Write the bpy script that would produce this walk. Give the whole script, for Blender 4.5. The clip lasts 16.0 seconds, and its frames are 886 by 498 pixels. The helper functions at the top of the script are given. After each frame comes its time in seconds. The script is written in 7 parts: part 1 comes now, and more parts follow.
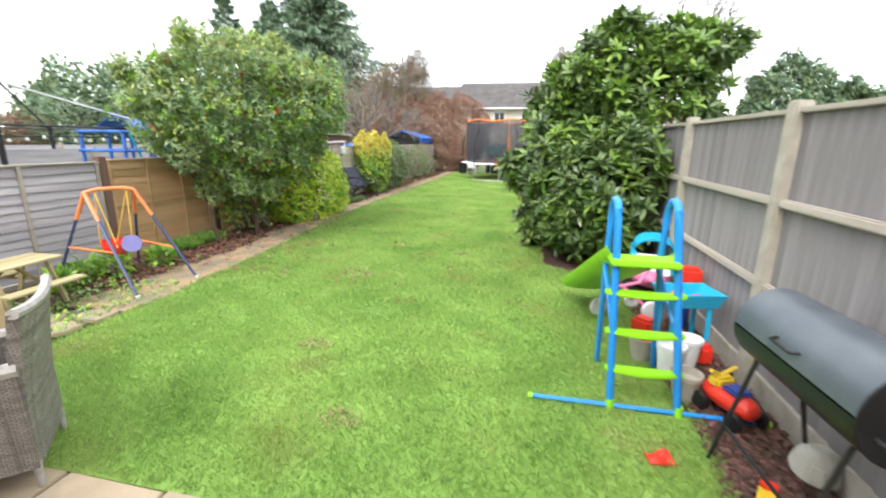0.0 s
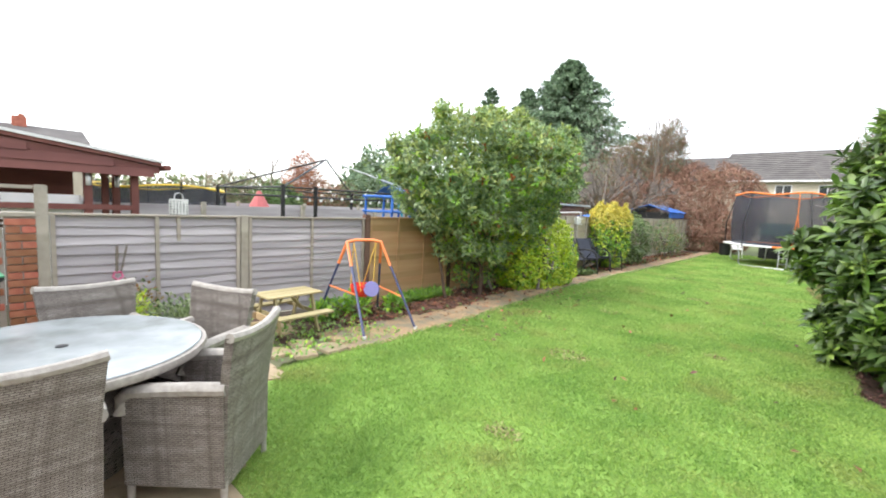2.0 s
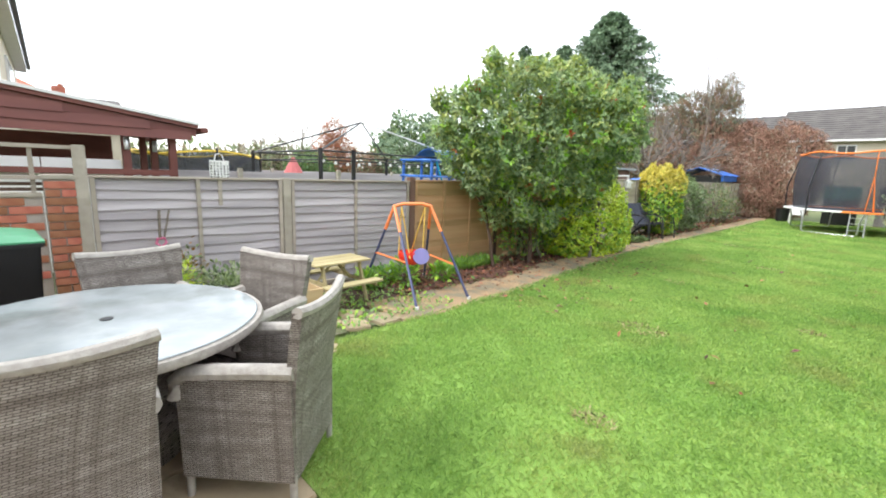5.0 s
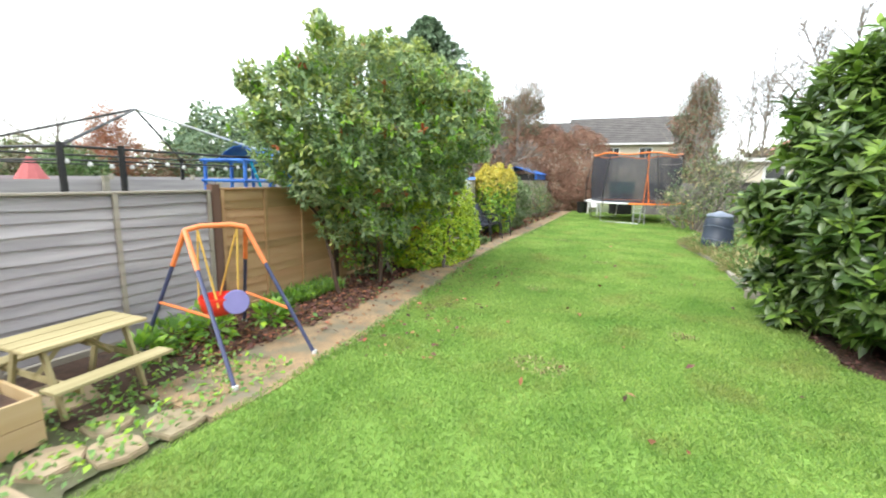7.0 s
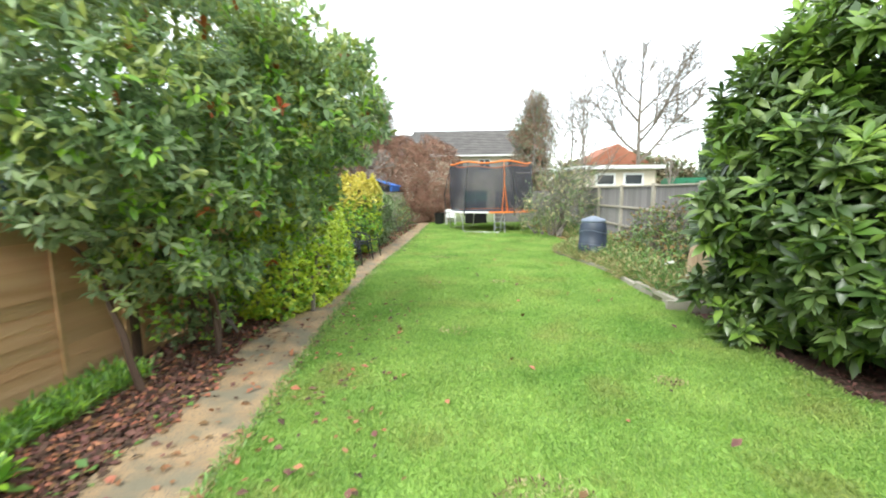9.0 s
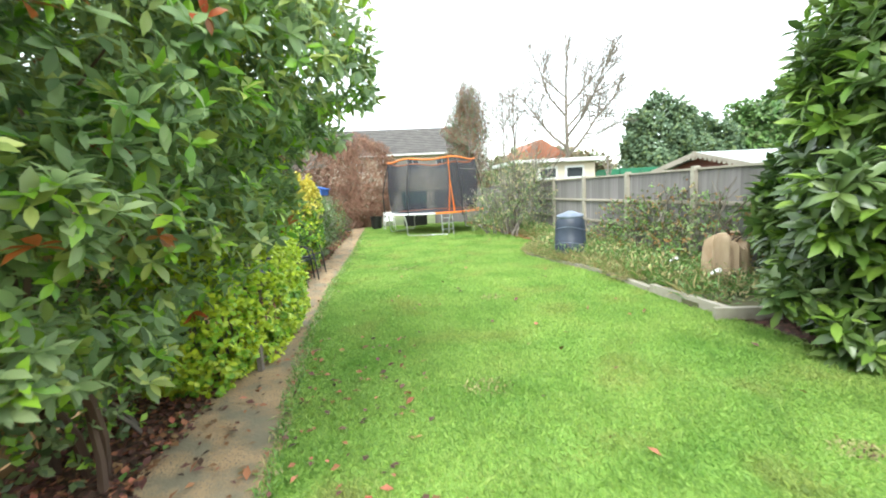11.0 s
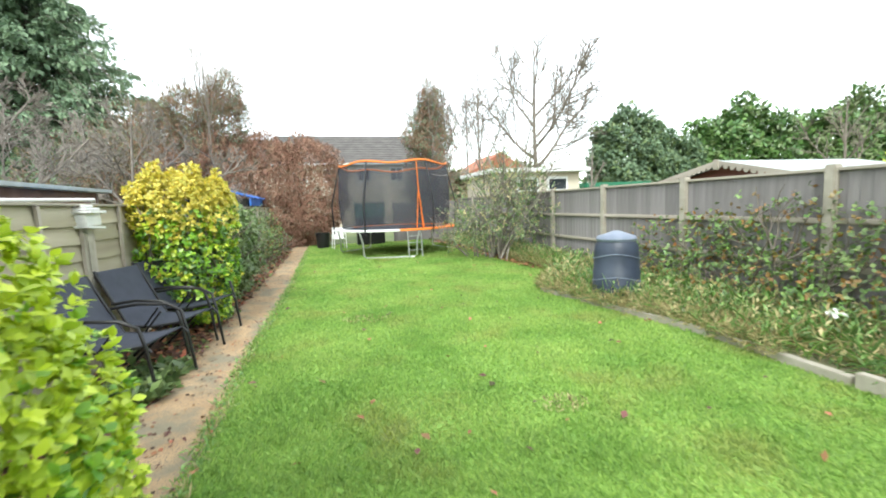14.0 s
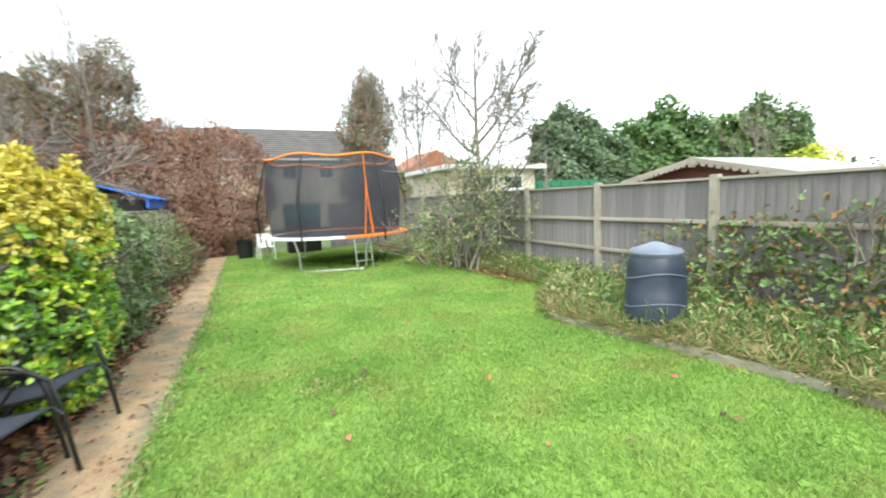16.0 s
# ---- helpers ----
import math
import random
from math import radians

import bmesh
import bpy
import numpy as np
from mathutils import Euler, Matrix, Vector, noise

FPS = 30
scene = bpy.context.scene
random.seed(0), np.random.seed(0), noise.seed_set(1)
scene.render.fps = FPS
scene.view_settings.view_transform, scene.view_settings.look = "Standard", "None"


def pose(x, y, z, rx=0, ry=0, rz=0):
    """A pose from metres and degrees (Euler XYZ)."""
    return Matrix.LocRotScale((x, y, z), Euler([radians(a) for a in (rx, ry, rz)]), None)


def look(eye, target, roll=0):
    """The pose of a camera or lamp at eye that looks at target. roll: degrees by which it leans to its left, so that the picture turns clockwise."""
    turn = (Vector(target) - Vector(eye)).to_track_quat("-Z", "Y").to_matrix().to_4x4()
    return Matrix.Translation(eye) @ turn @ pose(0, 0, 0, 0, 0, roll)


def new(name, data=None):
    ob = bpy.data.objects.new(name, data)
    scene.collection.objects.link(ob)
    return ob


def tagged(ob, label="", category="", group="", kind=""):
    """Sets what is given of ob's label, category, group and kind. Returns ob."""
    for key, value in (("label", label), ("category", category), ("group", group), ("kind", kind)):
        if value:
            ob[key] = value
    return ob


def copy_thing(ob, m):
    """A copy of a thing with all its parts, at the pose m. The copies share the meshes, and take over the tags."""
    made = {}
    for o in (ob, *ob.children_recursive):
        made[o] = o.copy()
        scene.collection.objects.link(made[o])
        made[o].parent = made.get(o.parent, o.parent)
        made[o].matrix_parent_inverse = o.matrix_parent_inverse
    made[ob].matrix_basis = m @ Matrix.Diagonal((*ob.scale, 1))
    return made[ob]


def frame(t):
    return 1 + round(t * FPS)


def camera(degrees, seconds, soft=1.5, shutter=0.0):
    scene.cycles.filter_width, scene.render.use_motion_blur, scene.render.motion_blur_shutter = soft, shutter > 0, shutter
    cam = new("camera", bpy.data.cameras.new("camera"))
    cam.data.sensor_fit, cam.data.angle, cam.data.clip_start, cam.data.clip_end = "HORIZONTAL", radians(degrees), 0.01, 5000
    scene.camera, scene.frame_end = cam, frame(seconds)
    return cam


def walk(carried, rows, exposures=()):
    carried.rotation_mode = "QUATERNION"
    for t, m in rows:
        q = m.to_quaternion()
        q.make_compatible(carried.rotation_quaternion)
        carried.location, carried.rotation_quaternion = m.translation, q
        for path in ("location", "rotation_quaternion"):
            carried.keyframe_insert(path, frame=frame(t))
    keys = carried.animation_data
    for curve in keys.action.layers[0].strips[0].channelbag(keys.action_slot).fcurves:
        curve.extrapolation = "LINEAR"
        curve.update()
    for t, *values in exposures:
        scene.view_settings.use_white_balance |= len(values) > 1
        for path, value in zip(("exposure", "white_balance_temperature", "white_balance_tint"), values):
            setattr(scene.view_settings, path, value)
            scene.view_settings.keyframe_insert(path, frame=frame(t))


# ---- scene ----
cam = camera(92.1, 16.0, soft=1.9, shutter=0.4)
EXPOSURES = [(0, 1.5, 6500, 10), (1.7, 1.5, 6500, 10), (2.5, 1.18, 6500, 10), (3.2, 1.18, 6500, 10), (5.3, 1.38, 6500, 8), (7, 1.4, 6500, 6), (9, 1.45, 6500, 3), (12.5, 1.75, 6450, 0), (14.5, 1.4, 6500, 2), (16, 1.4, 6500, 2)]
PATH = [
    (0, (0.4, 0.032, 1.724), (0.011, 1.932, 1.233), 0.7),
    (0.5, (0.335, 0.3, 1.595), (-0.302, 2.169, 1.276), 1.3),
    (1, (0.297, 0.515, 1.617), (-0.696, 2.239, 1.412), 1.5),
    (1.5, (0.321, 0.615, 1.597), (-0.924, 2.17, 1.415), 1.8),
    (2, (0.304, 0.57, 1.642), (-1.04, 2.039, 1.445), 2.6),
    (2.5, (0.246, 0.535, 1.612), (-1.154, 1.946, 1.398), 2.6),
    (3, (0.194, 0.475, 1.651), (-1.229, 1.841, 1.323), 2.8),
    (5.3, (-0.337, 0.725, 1.525), (-1.747, 2.099, 1.175), 1.7),
    (5.5, (-0.415, 0.786, 1.569), (-1.787, 2.194, 1.204), 1.9),
    (6, (-0.656, 0.987, 1.546), (-1.81, 2.584, 1.2), 1.3),
    (6.5, (-0.912, 1.326, 1.572), (-1.827, 3.071, 1.233), 0.9),
    (7, (-1.209, 1.589, 1.572), (-1.993, 3.4, 1.245), 1.1),
    (7.5, (-1.519, 1.852, 1.577), (-2.05, 3.754, 1.26), 0.8),
    (8, (-1.773, 2.222, 1.555), (-2.135, 4.168, 1.269), 0.4),
    (8.5, (-2.03, 2.598, 1.518), (-2.314, 4.559, 1.252), 0.2),
    (9, (-2.209, 3.136, 1.506), (-2.305, 5.116, 1.245), -0.6),
    (11.3, (-3.077, 4.885, 1.48), (-2.767, 6.843, 1.212), -2.4),
    (11.5, (-3.119, 5.081, 1.477), (-2.775, 7.031, 1.2), -1.9),
    (12, (-3.105, 5.581, 1.517), (-2.723, 7.525, 1.244), -2.7),
    (12.5, (-3.164, 6.045, 1.505), (-2.754, 7.983, 1.232), -2.1),
    (13, (-3.13, 6.621, 1.498), (-2.653, 8.549, 1.266), -2.4),
    (13.5, (-3.115, 7.124, 1.476), (-2.624, 9.051, 1.263), -2.2),
    (14, (-3.081, 7.681, 1.41), (-2.576, 9.605, 1.202), -2.2),
    (14.5, (-3.117, 8.208, 1.438), (-2.618, 10.132, 1.208), -1.9),
    (15, (-3.227, 8.709, 1.5), (-2.74, 10.635, 1.266), -2.2),
    (15.5, (-3.22, 9.148, 1.523), (-2.638, 11.047, 1.29), -2.5),
    (16, (-3.219, 9.513, 1.503), (-2.399, 11.322, 1.274), -2.5),
]
walk(cam, [(t, look(eye, target, roll)) for t, eye, target, roll in PATH], EXPOSURES)

# ---- light: bright overcast winter day ----
world = bpy.data.worlds.new("overcast_sky")
scene.world = world
world.use_nodes = True
wn = world.node_tree
wn.nodes.clear()
w_out = wn.nodes.new("ShaderNodeOutputWorld")
w_add = wn.nodes.new("ShaderNodeAddShader")
w_sky = wn.nodes.new("ShaderNodeBackground")
w_cloud = wn.nodes.new("ShaderNodeBackground")
sky = wn.nodes.new("ShaderNodeTexSky")
sky.sky_type = "NISHITA"
sky.sun_disc = False
sky.sun_elevation = radians(38)
sky.sun_rotation = radians(200)
w_sky.inputs["Strength"].default_value = 0.05
w_cloud.inputs["Color"].default_value = (0.96, 0.965, 0.97, 1)
w_cloud.inputs["Strength"].default_value = 0.8
wn.links.new(sky.outputs["Color"], w_sky.inputs["Color"])
wn.links.new(w_sky.outputs[0], w_add.inputs[0])
wn.links.new(w_cloud.outputs[0], w_add.inputs[1])
wn.links.new(w_add.outputs[0], w_out.inputs["Surface"])
sun = new("sun", bpy.data.lights.new("sun", "SUN"))
sun.data.energy, sun.data.angle, sun.data.color = 1.2, radians(25), (1, 0.98, 0.95)
sun.matrix_world = look((-6, -14, 16), (0, 0, 0))

# ---- materials ----


def mat(name, c1, c2, scale=6, rough=0.75, bump=0.2, bscale=60, metallic=0.0, stretch=(1, 1, 1), island=0.0, each=0.0,
        stain=None, stain_at=(0.55, 0.75), stain_scale=1.5, translucent=0.0, gloss=0.5, weave=False, speckle=None):
    """A procedural surface: two colours by noise, stains, fine relief, variation by island or by object."""
    m = bpy.data.materials.new(name)
    m.use_nodes = True
    nt = m.node_tree
    nd, ln = nt.nodes, nt.links
    bsdf = nd["Principled BSDF"]
    bsdf.inputs["Roughness"].default_value = rough
    bsdf.inputs["Metallic"].default_value = metallic
    bsdf.inputs["Specular IOR Level"].default_value = gloss
    co = nd.new("ShaderNodeTexCoord")
    mp = nd.new("ShaderNodeMapping")
    mp.inputs["Scale"].default_value = stretch
    ln.new(co.outputs["Object"], mp.inputs["Vector"])

    def noise_at(s, detail=4.0):
        n = nd.new("ShaderNodeTexNoise")
        n.inputs["Scale"].default_value, n.inputs["Detail"].default_value = s, detail
        ln.new(mp.outputs[0], n.inputs["Vector"])
        return n.outputs["Fac"]

    def mix(fac, a, b):
        x = nd.new("ShaderNodeMix")
        x.data_type = "RGBA"
        for s, v in ((x.inputs[0], fac), (x.inputs[6], a), (x.inputs[7], b)):
            if isinstance(v, tuple):
                s.default_value = (*v, 1)
            elif isinstance(v, float):
                s.default_value = v
            else:
                ln.new(v, s)
        return x.outputs[2]

    def ramp(fac, a, b):
        r = nd.new("ShaderNodeMapRange")
        r.inputs["From Min"].default_value, r.inputs["From Max"].default_value = a, b
        ln.new(fac, r.inputs["Value"])
        return r.outputs[0]

    col = mix(ramp(noise_at(scale), 0.3, 0.7), c1, c2)
    if speckle:
        col = mix(ramp(noise_at(bscale * 1.3, 1.0), 0.56, 0.62), col, speckle)
    if stain:
        col = mix(ramp(noise_at(stain_scale, 6.0), *stain_at), col, stain)
    if island or each:
        src = nd.new("ShaderNodeNewGeometry").outputs["Random Per Island"] if island else nd.new("ShaderNodeObjectInfo").outputs["Random"]
        hs = nd.new("ShaderNodeHueSaturation")
        amt = island or each
        r = nd.new("ShaderNodeMapRange")
        r.inputs["To Min"].default_value, r.inputs["To Max"].default_value = 1 - amt, 1 + amt
        ln.new(src, r.inputs["Value"])
        ln.new(r.outputs[0], hs.inputs["Value"])
        h = nd.new("ShaderNodeMapRange")
        h.inputs["To Min"].default_value, h.inputs["To Max"].default_value = 0.5 + amt * 0.05, 0.5 - amt * 0.05
        ln.new(src, h.inputs["Value"])
        ln.new(h.outputs[0], hs.inputs["Hue"])
        ln.new(col, hs.inputs["Color"])
        col = hs.outputs[0]
    height = noise_at(bscale, 3.0)
    if weave:
        sep = nd.new("ShaderNodeSeparateXYZ")
        ln.new(co.outputs["Object"], sep.inputs[0])
        add = nd.new("ShaderNodeMath")
        ln.new(sep.outputs[0], add.inputs[0])
        ln.new(sep.outputs[1], add.inputs[1])
        comb = nd.new("ShaderNodeCombineXYZ")
        ln.new(add.outputs[0], comb.inputs[0])
        ln.new(sep.outputs[2], comb.inputs[1])
        br = nd.new("ShaderNodeTexBrick")
        br.inputs["Scale"].default_value = 1.0
        br.inputs["Brick Width"].default_value = 0.03
        br.inputs["Row Height"].default_value = 0.0105
        br.inputs["Mortar Size"].default_value = 0.0019
        br.inputs["Mortar Smooth"].default_value = 0.6
        br.inputs["Color1"].default_value = (1, 1, 1, 1)
        br.inputs["Color2"].default_value = (0.78, 0.77, 0.76, 1)
        br.inputs["Mortar"].default_value = (0.2, 0.18, 0.17, 1)
        ln.new(comb.outputs[0], br.inputs["Vector"])
        for k in (0, 1):  # strands of uneven tone, in upright and level bands
            wn_ = nd.new("ShaderNodeTexNoise")
            wn_.noise_dimensions = "1D"
            wn_.inputs["Scale"].default_value, wn_.inputs["Detail"].default_value = (21.0, 17.0)[k], 4.0
            sp_ = nd.new("ShaderNodeSeparateXYZ")
            ln.new(comb.outputs[0], sp_.inputs[0])
            ln.new(sp_.outputs[k], wn_.inputs["W"])
            col = mix(ramp(wn_.outputs["Fac"], 0.42, 0.85), col, (0.2, 0.165, 0.145))
        mul = nd.new("ShaderNodeMix")
        mul.data_type, mul.blend_type = "RGBA", "MULTIPLY"
        mul.inputs[0].default_value = 1.0
        ln.new(col, mul.inputs[6])
        ln.new(br.outputs["Color"], mul.inputs[7])
        col = mul.outputs[2]
        inv = nd.new("ShaderNodeMath")
        inv.operation = "SUBTRACT"
        inv.inputs[0].default_value = 1.0
        ln.new(br.outputs["Fac"], inv.inputs[1])
        height = inv.outputs[0]
    ln.new(col, bsdf.inputs["Base Color"])
    if bump:
        b = nd.new("ShaderNodeBump")
        b.inputs["Strength"].default_value = bump
        b.inputs["Distance"].default_value = 0.01
        ln.new(height, b.inputs["Height"])
        ln.new(b.outputs[0], bsdf.inputs["Normal"])
    if translucent:
        t = nd.new("ShaderNodeBsdfTranslucent")
        ln.new(col, t.inputs["Color"])
        ms = nd.new("ShaderNodeMixShader")
        ms.inputs[0].default_value = translucent
        ln.new(bsdf.outputs[0], ms.inputs[1])
        ln.new(t.outputs[0], ms.inputs[2])
        ln.new(ms.outputs[0], nd["Material Output"].inputs["Surface"])
    return m


M_GROUND = mat("soil", (0.09, 0.07, 0.05), (0.14, 0.11, 0.08), 3, 0.95, 0.5, 30)
M_LAWN = mat("lawn_soil", (0.19, 0.33, 0.06), (0.24, 0.38, 0.075), 1.2, 0.9, 0.6, 60, stain=(0.2, 0.2, 0.07), stain_at=(0.6, 0.75), stain_scale=1.3)
M_GRASS = mat("grass_blades", (0.228, 0.4, 0.088), (0.405, 0.55, 0.155), 1.1, 0.6, 0, 10, island=0.26, translucent=0.5, stain=(0.38, 0.41, 0.13), stain_at=(0.52, 0.78), stain_scale=1.3)
M_PATH = mat("aggregate_concrete", (0.33, 0.215, 0.115), (0.47, 0.325, 0.185), 3.5, 0.9, 0.5, 70, stain=(0.22, 0.19, 0.13), stain_at=(0.45, 0.62), stain_scale=3.2, speckle=(0.2, 0.16, 0.12))
M_SLAB = mat("sandstone_slab", (0.36, 0.28, 0.18), (0.45, 0.36, 0.24), 4, 0.85, 0.35, 40, each=0.15, stain=(0.25, 0.22, 0.15), stain_at=(0.55, 0.75), stain_scale=3)
M_BARK = mat("bark_chips", (0.075, 0.036, 0.027), (0.165, 0.085, 0.06), 20, 0.85, 0.3, 80, island=0.55)
M_SOILBED = mat("bed_soil", (0.06, 0.04, 0.03), (0.12, 0.07, 0.05), 9, 0.95, 0.9, 45)
M_LITTER = mat("leaf_litter", (0.22, 0.08, 0.035), (0.4, 0.2, 0.1), 6, 0.8, 0.2, 60, island=0.5)
M_GREYWOOD = mat("weathered_grey_wood", (0.31, 0.285, 0.3), (0.5, 0.465, 0.48), 5, 0.85, 0.35, 40, stretch=(1, 0.12, 1.6), each=0.14, stain=(0.19, 0.17, 0.165), stain_at=(0.6, 0.8), stain_scale=4)
M_FEATHER = mat("grey_feather_edge", (0.165, 0.15, 0.152), (0.265, 0.246, 0.245), 5, 0.88, 0.35, 40, stretch=(1.6, 1.6, 0.15), each=0.16, stain=(0.16, 0.145, 0.14), stain_at=(0.58, 0.8), stain_scale=2)
M_RAILWOOD = mat("grey_rail_wood", (0.33, 0.29, 0.24), (0.42, 0.375, 0.32), 5, 0.85, 0.3, 40, stretch=(1, 0.15, 1), each=0.1)
M_BROWNWOOD = mat("orange_brown_lap_wood", (0.4, 0.24, 0.11), (0.52, 0.34, 0.18), 4, 0.8, 0.3, 40, stretch=(1, 0.15, 1.6), each=0.14, stain=(0.2, 0.12, 0.06), stain_at=(0.55, 0.8), stain_scale=3)
M_OLIVEWOOD = mat("faded_olive_lap_wood", (0.27, 0.24, 0.16), (0.4, 0.36, 0.27), 4, 0.85, 0.3, 40, stretch=(1, 0.15, 1.6), each=0.18, stain=(0.15, 0.12, 0.08), stain_at=(0.55, 0.75), stain_scale=2)
M_DARKPOST = mat("dark_brown_post", (0.06, 0.035, 0.025), (0.12, 0.075, 0.05), 6, 0.8, 0.3, 40, stretch=(1, 1, 0.15))
M_REDPOST = mat("red_brown_post", (0.13, 0.07, 0.05), (0.2, 0.12, 0.09), 6, 0.8, 0.3, 40, stretch=(1, 1, 0.15))
M_CONC = mat("concrete_post", (0.32, 0.29, 0.24), (0.44, 0.4, 0.34), 7, 0.9, 0.35, 70, stain=(0.25, 0.24, 0.17), stain_at=(0.55, 0.75), stain_scale=3)
M_BRICK = mat("red_brick", (0.3, 0.1, 0.055), (0.42, 0.17, 0.1), 8, 0.85, 0.4, 60, each=0.3)
M_MORTAR = mat("mortar", (0.35, 0.31, 0.27), (0.42, 0.38, 0.34), 12, 0.9, 0.4, 70)
M_RATTAN = mat("grey_rattan_weave", (0.3, 0.265, 0.235), (0.5, 0.46, 0.42), 7, 0.6, 0.9, 60, weave=True, stretch=(1, 1, 3))
M_RATTANEDGE = mat("grey_rattan_edge", (0.33, 0.3, 0.27), (0.46, 0.43, 0.39), 30, 0.6, 0.5, 120)
M_CUSHION = mat("brown_striped_seat", (0.16, 0.13, 0.12), (0.26, 0.22, 0.2), 6, 0.9, 0.3, 90, stretch=(4, 1, 1))
M_GLASSTOP = mat("wet_frosted_glass", (0.24, 0.27, 0.28), (0.38, 0.42, 0.43), 3.5, 0.16, 0.12, 9, stain=(0.18, 0.2, 0.2), stain_at=(0.5, 0.7), stain_scale=2.5, gloss=0.8)
M_BENCH = mat("pressure_treated_pine", (0.36, 0.3, 0.15), (0.48, 0.41, 0.23), 6, 0.8, 0.3, 40, stretch=(2, 0.2, 1), each=0.1, stain=(0.25, 0.24, 0.11), stain_at=(0.6, 0.8))
M_PINE = mat("pale_pine_board", (0.5, 0.35, 0.18), (0.58, 0.44, 0.26), 4, 0.75, 0.2, 40, stretch=(1, 0.2, 2))


def plain(name, c, rough=0.4, var=0.12, metallic=0.0, bump=0.05):
    d = tuple(max(0.0, v * (1 - var)) for v in c)
    return mat(name, c, d, 9, rough, bump, 90, metallic=metallic)


M_NAVY = plain("navy_tube", (0.055, 0.065, 0.15))
M_ORANGE = plain("orange_tube", (0.85, 0.25, 0.08))
M_ORANGEPAD = plain("orange_padding", (0.85, 0.22, 0.03), 0.55)
M_RED = plain("red_plastic", (0.75, 0.04, 0.02), 0.35)
M_LILAC = plain("lilac_plastic", (0.24, 0.22, 0.5), 0.4)
M_YELLOW = plain("yellow_plastic", (0.8, 0.55, 0.04), 0.4)
M_ROPE = plain("yellow_rope", (0.7, 0.45, 0.1), 0.8)
M_BLUE = plain("bright_blue_tube", (0.02, 0.27, 0.75), 0.3)
M_LIME = plain("lime_plastic", (0.3, 0.72, 0.02), 0.35)
M_CYAN = plain("cyan_plastic", (0.02, 0.42, 0.7), 0.35)
M_PINK = plain("pink_plastic", (0.65, 0.16, 0.3), 0.4)
M_WHITEPL = plain("white_plastic", (0.75, 0.75, 0.74), 0.45)
M_DKBLUE = plain("dark_blue_plastic", (0.03, 0.06, 0.3), 0.4)
M_BBQ = mat("dull_grey_steel_paint", (0.075, 0.09, 0.105), (0.11, 0.13, 0.145), 4, 0.33, 0.08, 60, stain=(0.14, 0.15, 0.16), stain_at=(0.55, 0.75))
M_BLACK = plain("black_paint_and_shade", (0.012, 0.012, 0.013), 0.4)
M_GALV = mat("galvanised_steel", (0.5, 0.51, 0.52), (0.62, 0.63, 0.64), 9, 0.35, 0.05, 60, metallic=0.8)
M_BIN = mat("dark_navy_recycled_plastic", (0.026, 0.036, 0.06), (0.042, 0.055, 0.085), 6, 0.45, 0.15, 50)
M_BINLID = mat("bin_lid_plastic", (0.13, 0.16, 0.22), (0.2, 0.23, 0.3), 6, 0.4, 0.15, 50)
M_SLING = mat("black_sling_fabric", (0.032, 0.037, 0.056), (0.048, 0.054, 0.078), 8, 0.7, 0.15, 300)
M_MAHOG = mat("mahogany_stained_timber", (0.13, 0.035, 0.028), (0.19, 0.06, 0.045), 5, 0.55, 0.15, 40, stretch=(1, 0.2, 1))
M_WHITEWALL = mat("off_white_board", (0.8, 0.81, 0.8), (0.86, 0.86, 0.85), 4, 0.7, 0.05, 40)
M_RENDER = mat("cream_render", (0.55, 0.48, 0.38), (0.63, 0.56, 0.46), 3, 0.9, 0.15, 60)
M_ROOFTILE = mat("grey_brown_roof_tile", (0.085, 0.078, 0.076), (0.13, 0.12, 0.115), 1.5, 0.9, 0.3, 30, stretch=(1, 1, 1))
M_REDTILE = mat("red_clay_roof_tile", (0.28, 0.1, 0.06), (0.38, 0.16, 0.1), 2, 0.9, 0.3, 30)
M_FELT = mat("grey_green_roof_felt", (0.3, 0.34, 0.335), (0.4, 0.43, 0.425), 4, 0.85, 0.2, 80)
M_BLUETARP = mat("blue_tarpaulin", (0.02, 0.1, 0.42), (0.05, 0.2, 0.62), 3, 0.5, 0.4, 15)
M_WINDOW = plain("dark_window_glass", (0.03, 0.035, 0.04), 0.05)
M_TRUNK = mat("grey_brown_bark", (0.13, 0.105, 0.085), (0.22, 0.19, 0.16), 12, 0.9, 0.6, 40, stretch=(1, 1, 0.3))
M_PALETWIG = mat("pale_lichened_twig", (0.16, 0.135, 0.115), (0.27, 0.24, 0.21), 12, 0.9, 0.2, 40)
M_TEAL = plain("dark_teal_board", (0.035, 0.2, 0.16), 0.6)
M_STUMP = mat("rotting_stump_wood", (0.4, 0.28, 0.18), (0.52, 0.39, 0.27), 9, 0.9, 0.9, 30, stretch=(1, 1, 0.3))
M_STONE = mat("pale_rubble_stone", (0.4, 0.38, 0.32), (0.55, 0.53, 0.46), 6, 0.9, 0.5, 40)
M_PINKTENT = plain("faded_red_canvas", (0.5, 0.14, 0.14), 0.8)
M_GREEN = plain("green_lid_plastic", (0.07, 0.3, 0.15), 0.4)


def leafmat(name, a, b, isl=0.3, rough=0.38, tr=0.28):
    return mat(name, a, b, 2.2, rough, 0, 20, island=isl, translucent=tr, gloss=0.6)


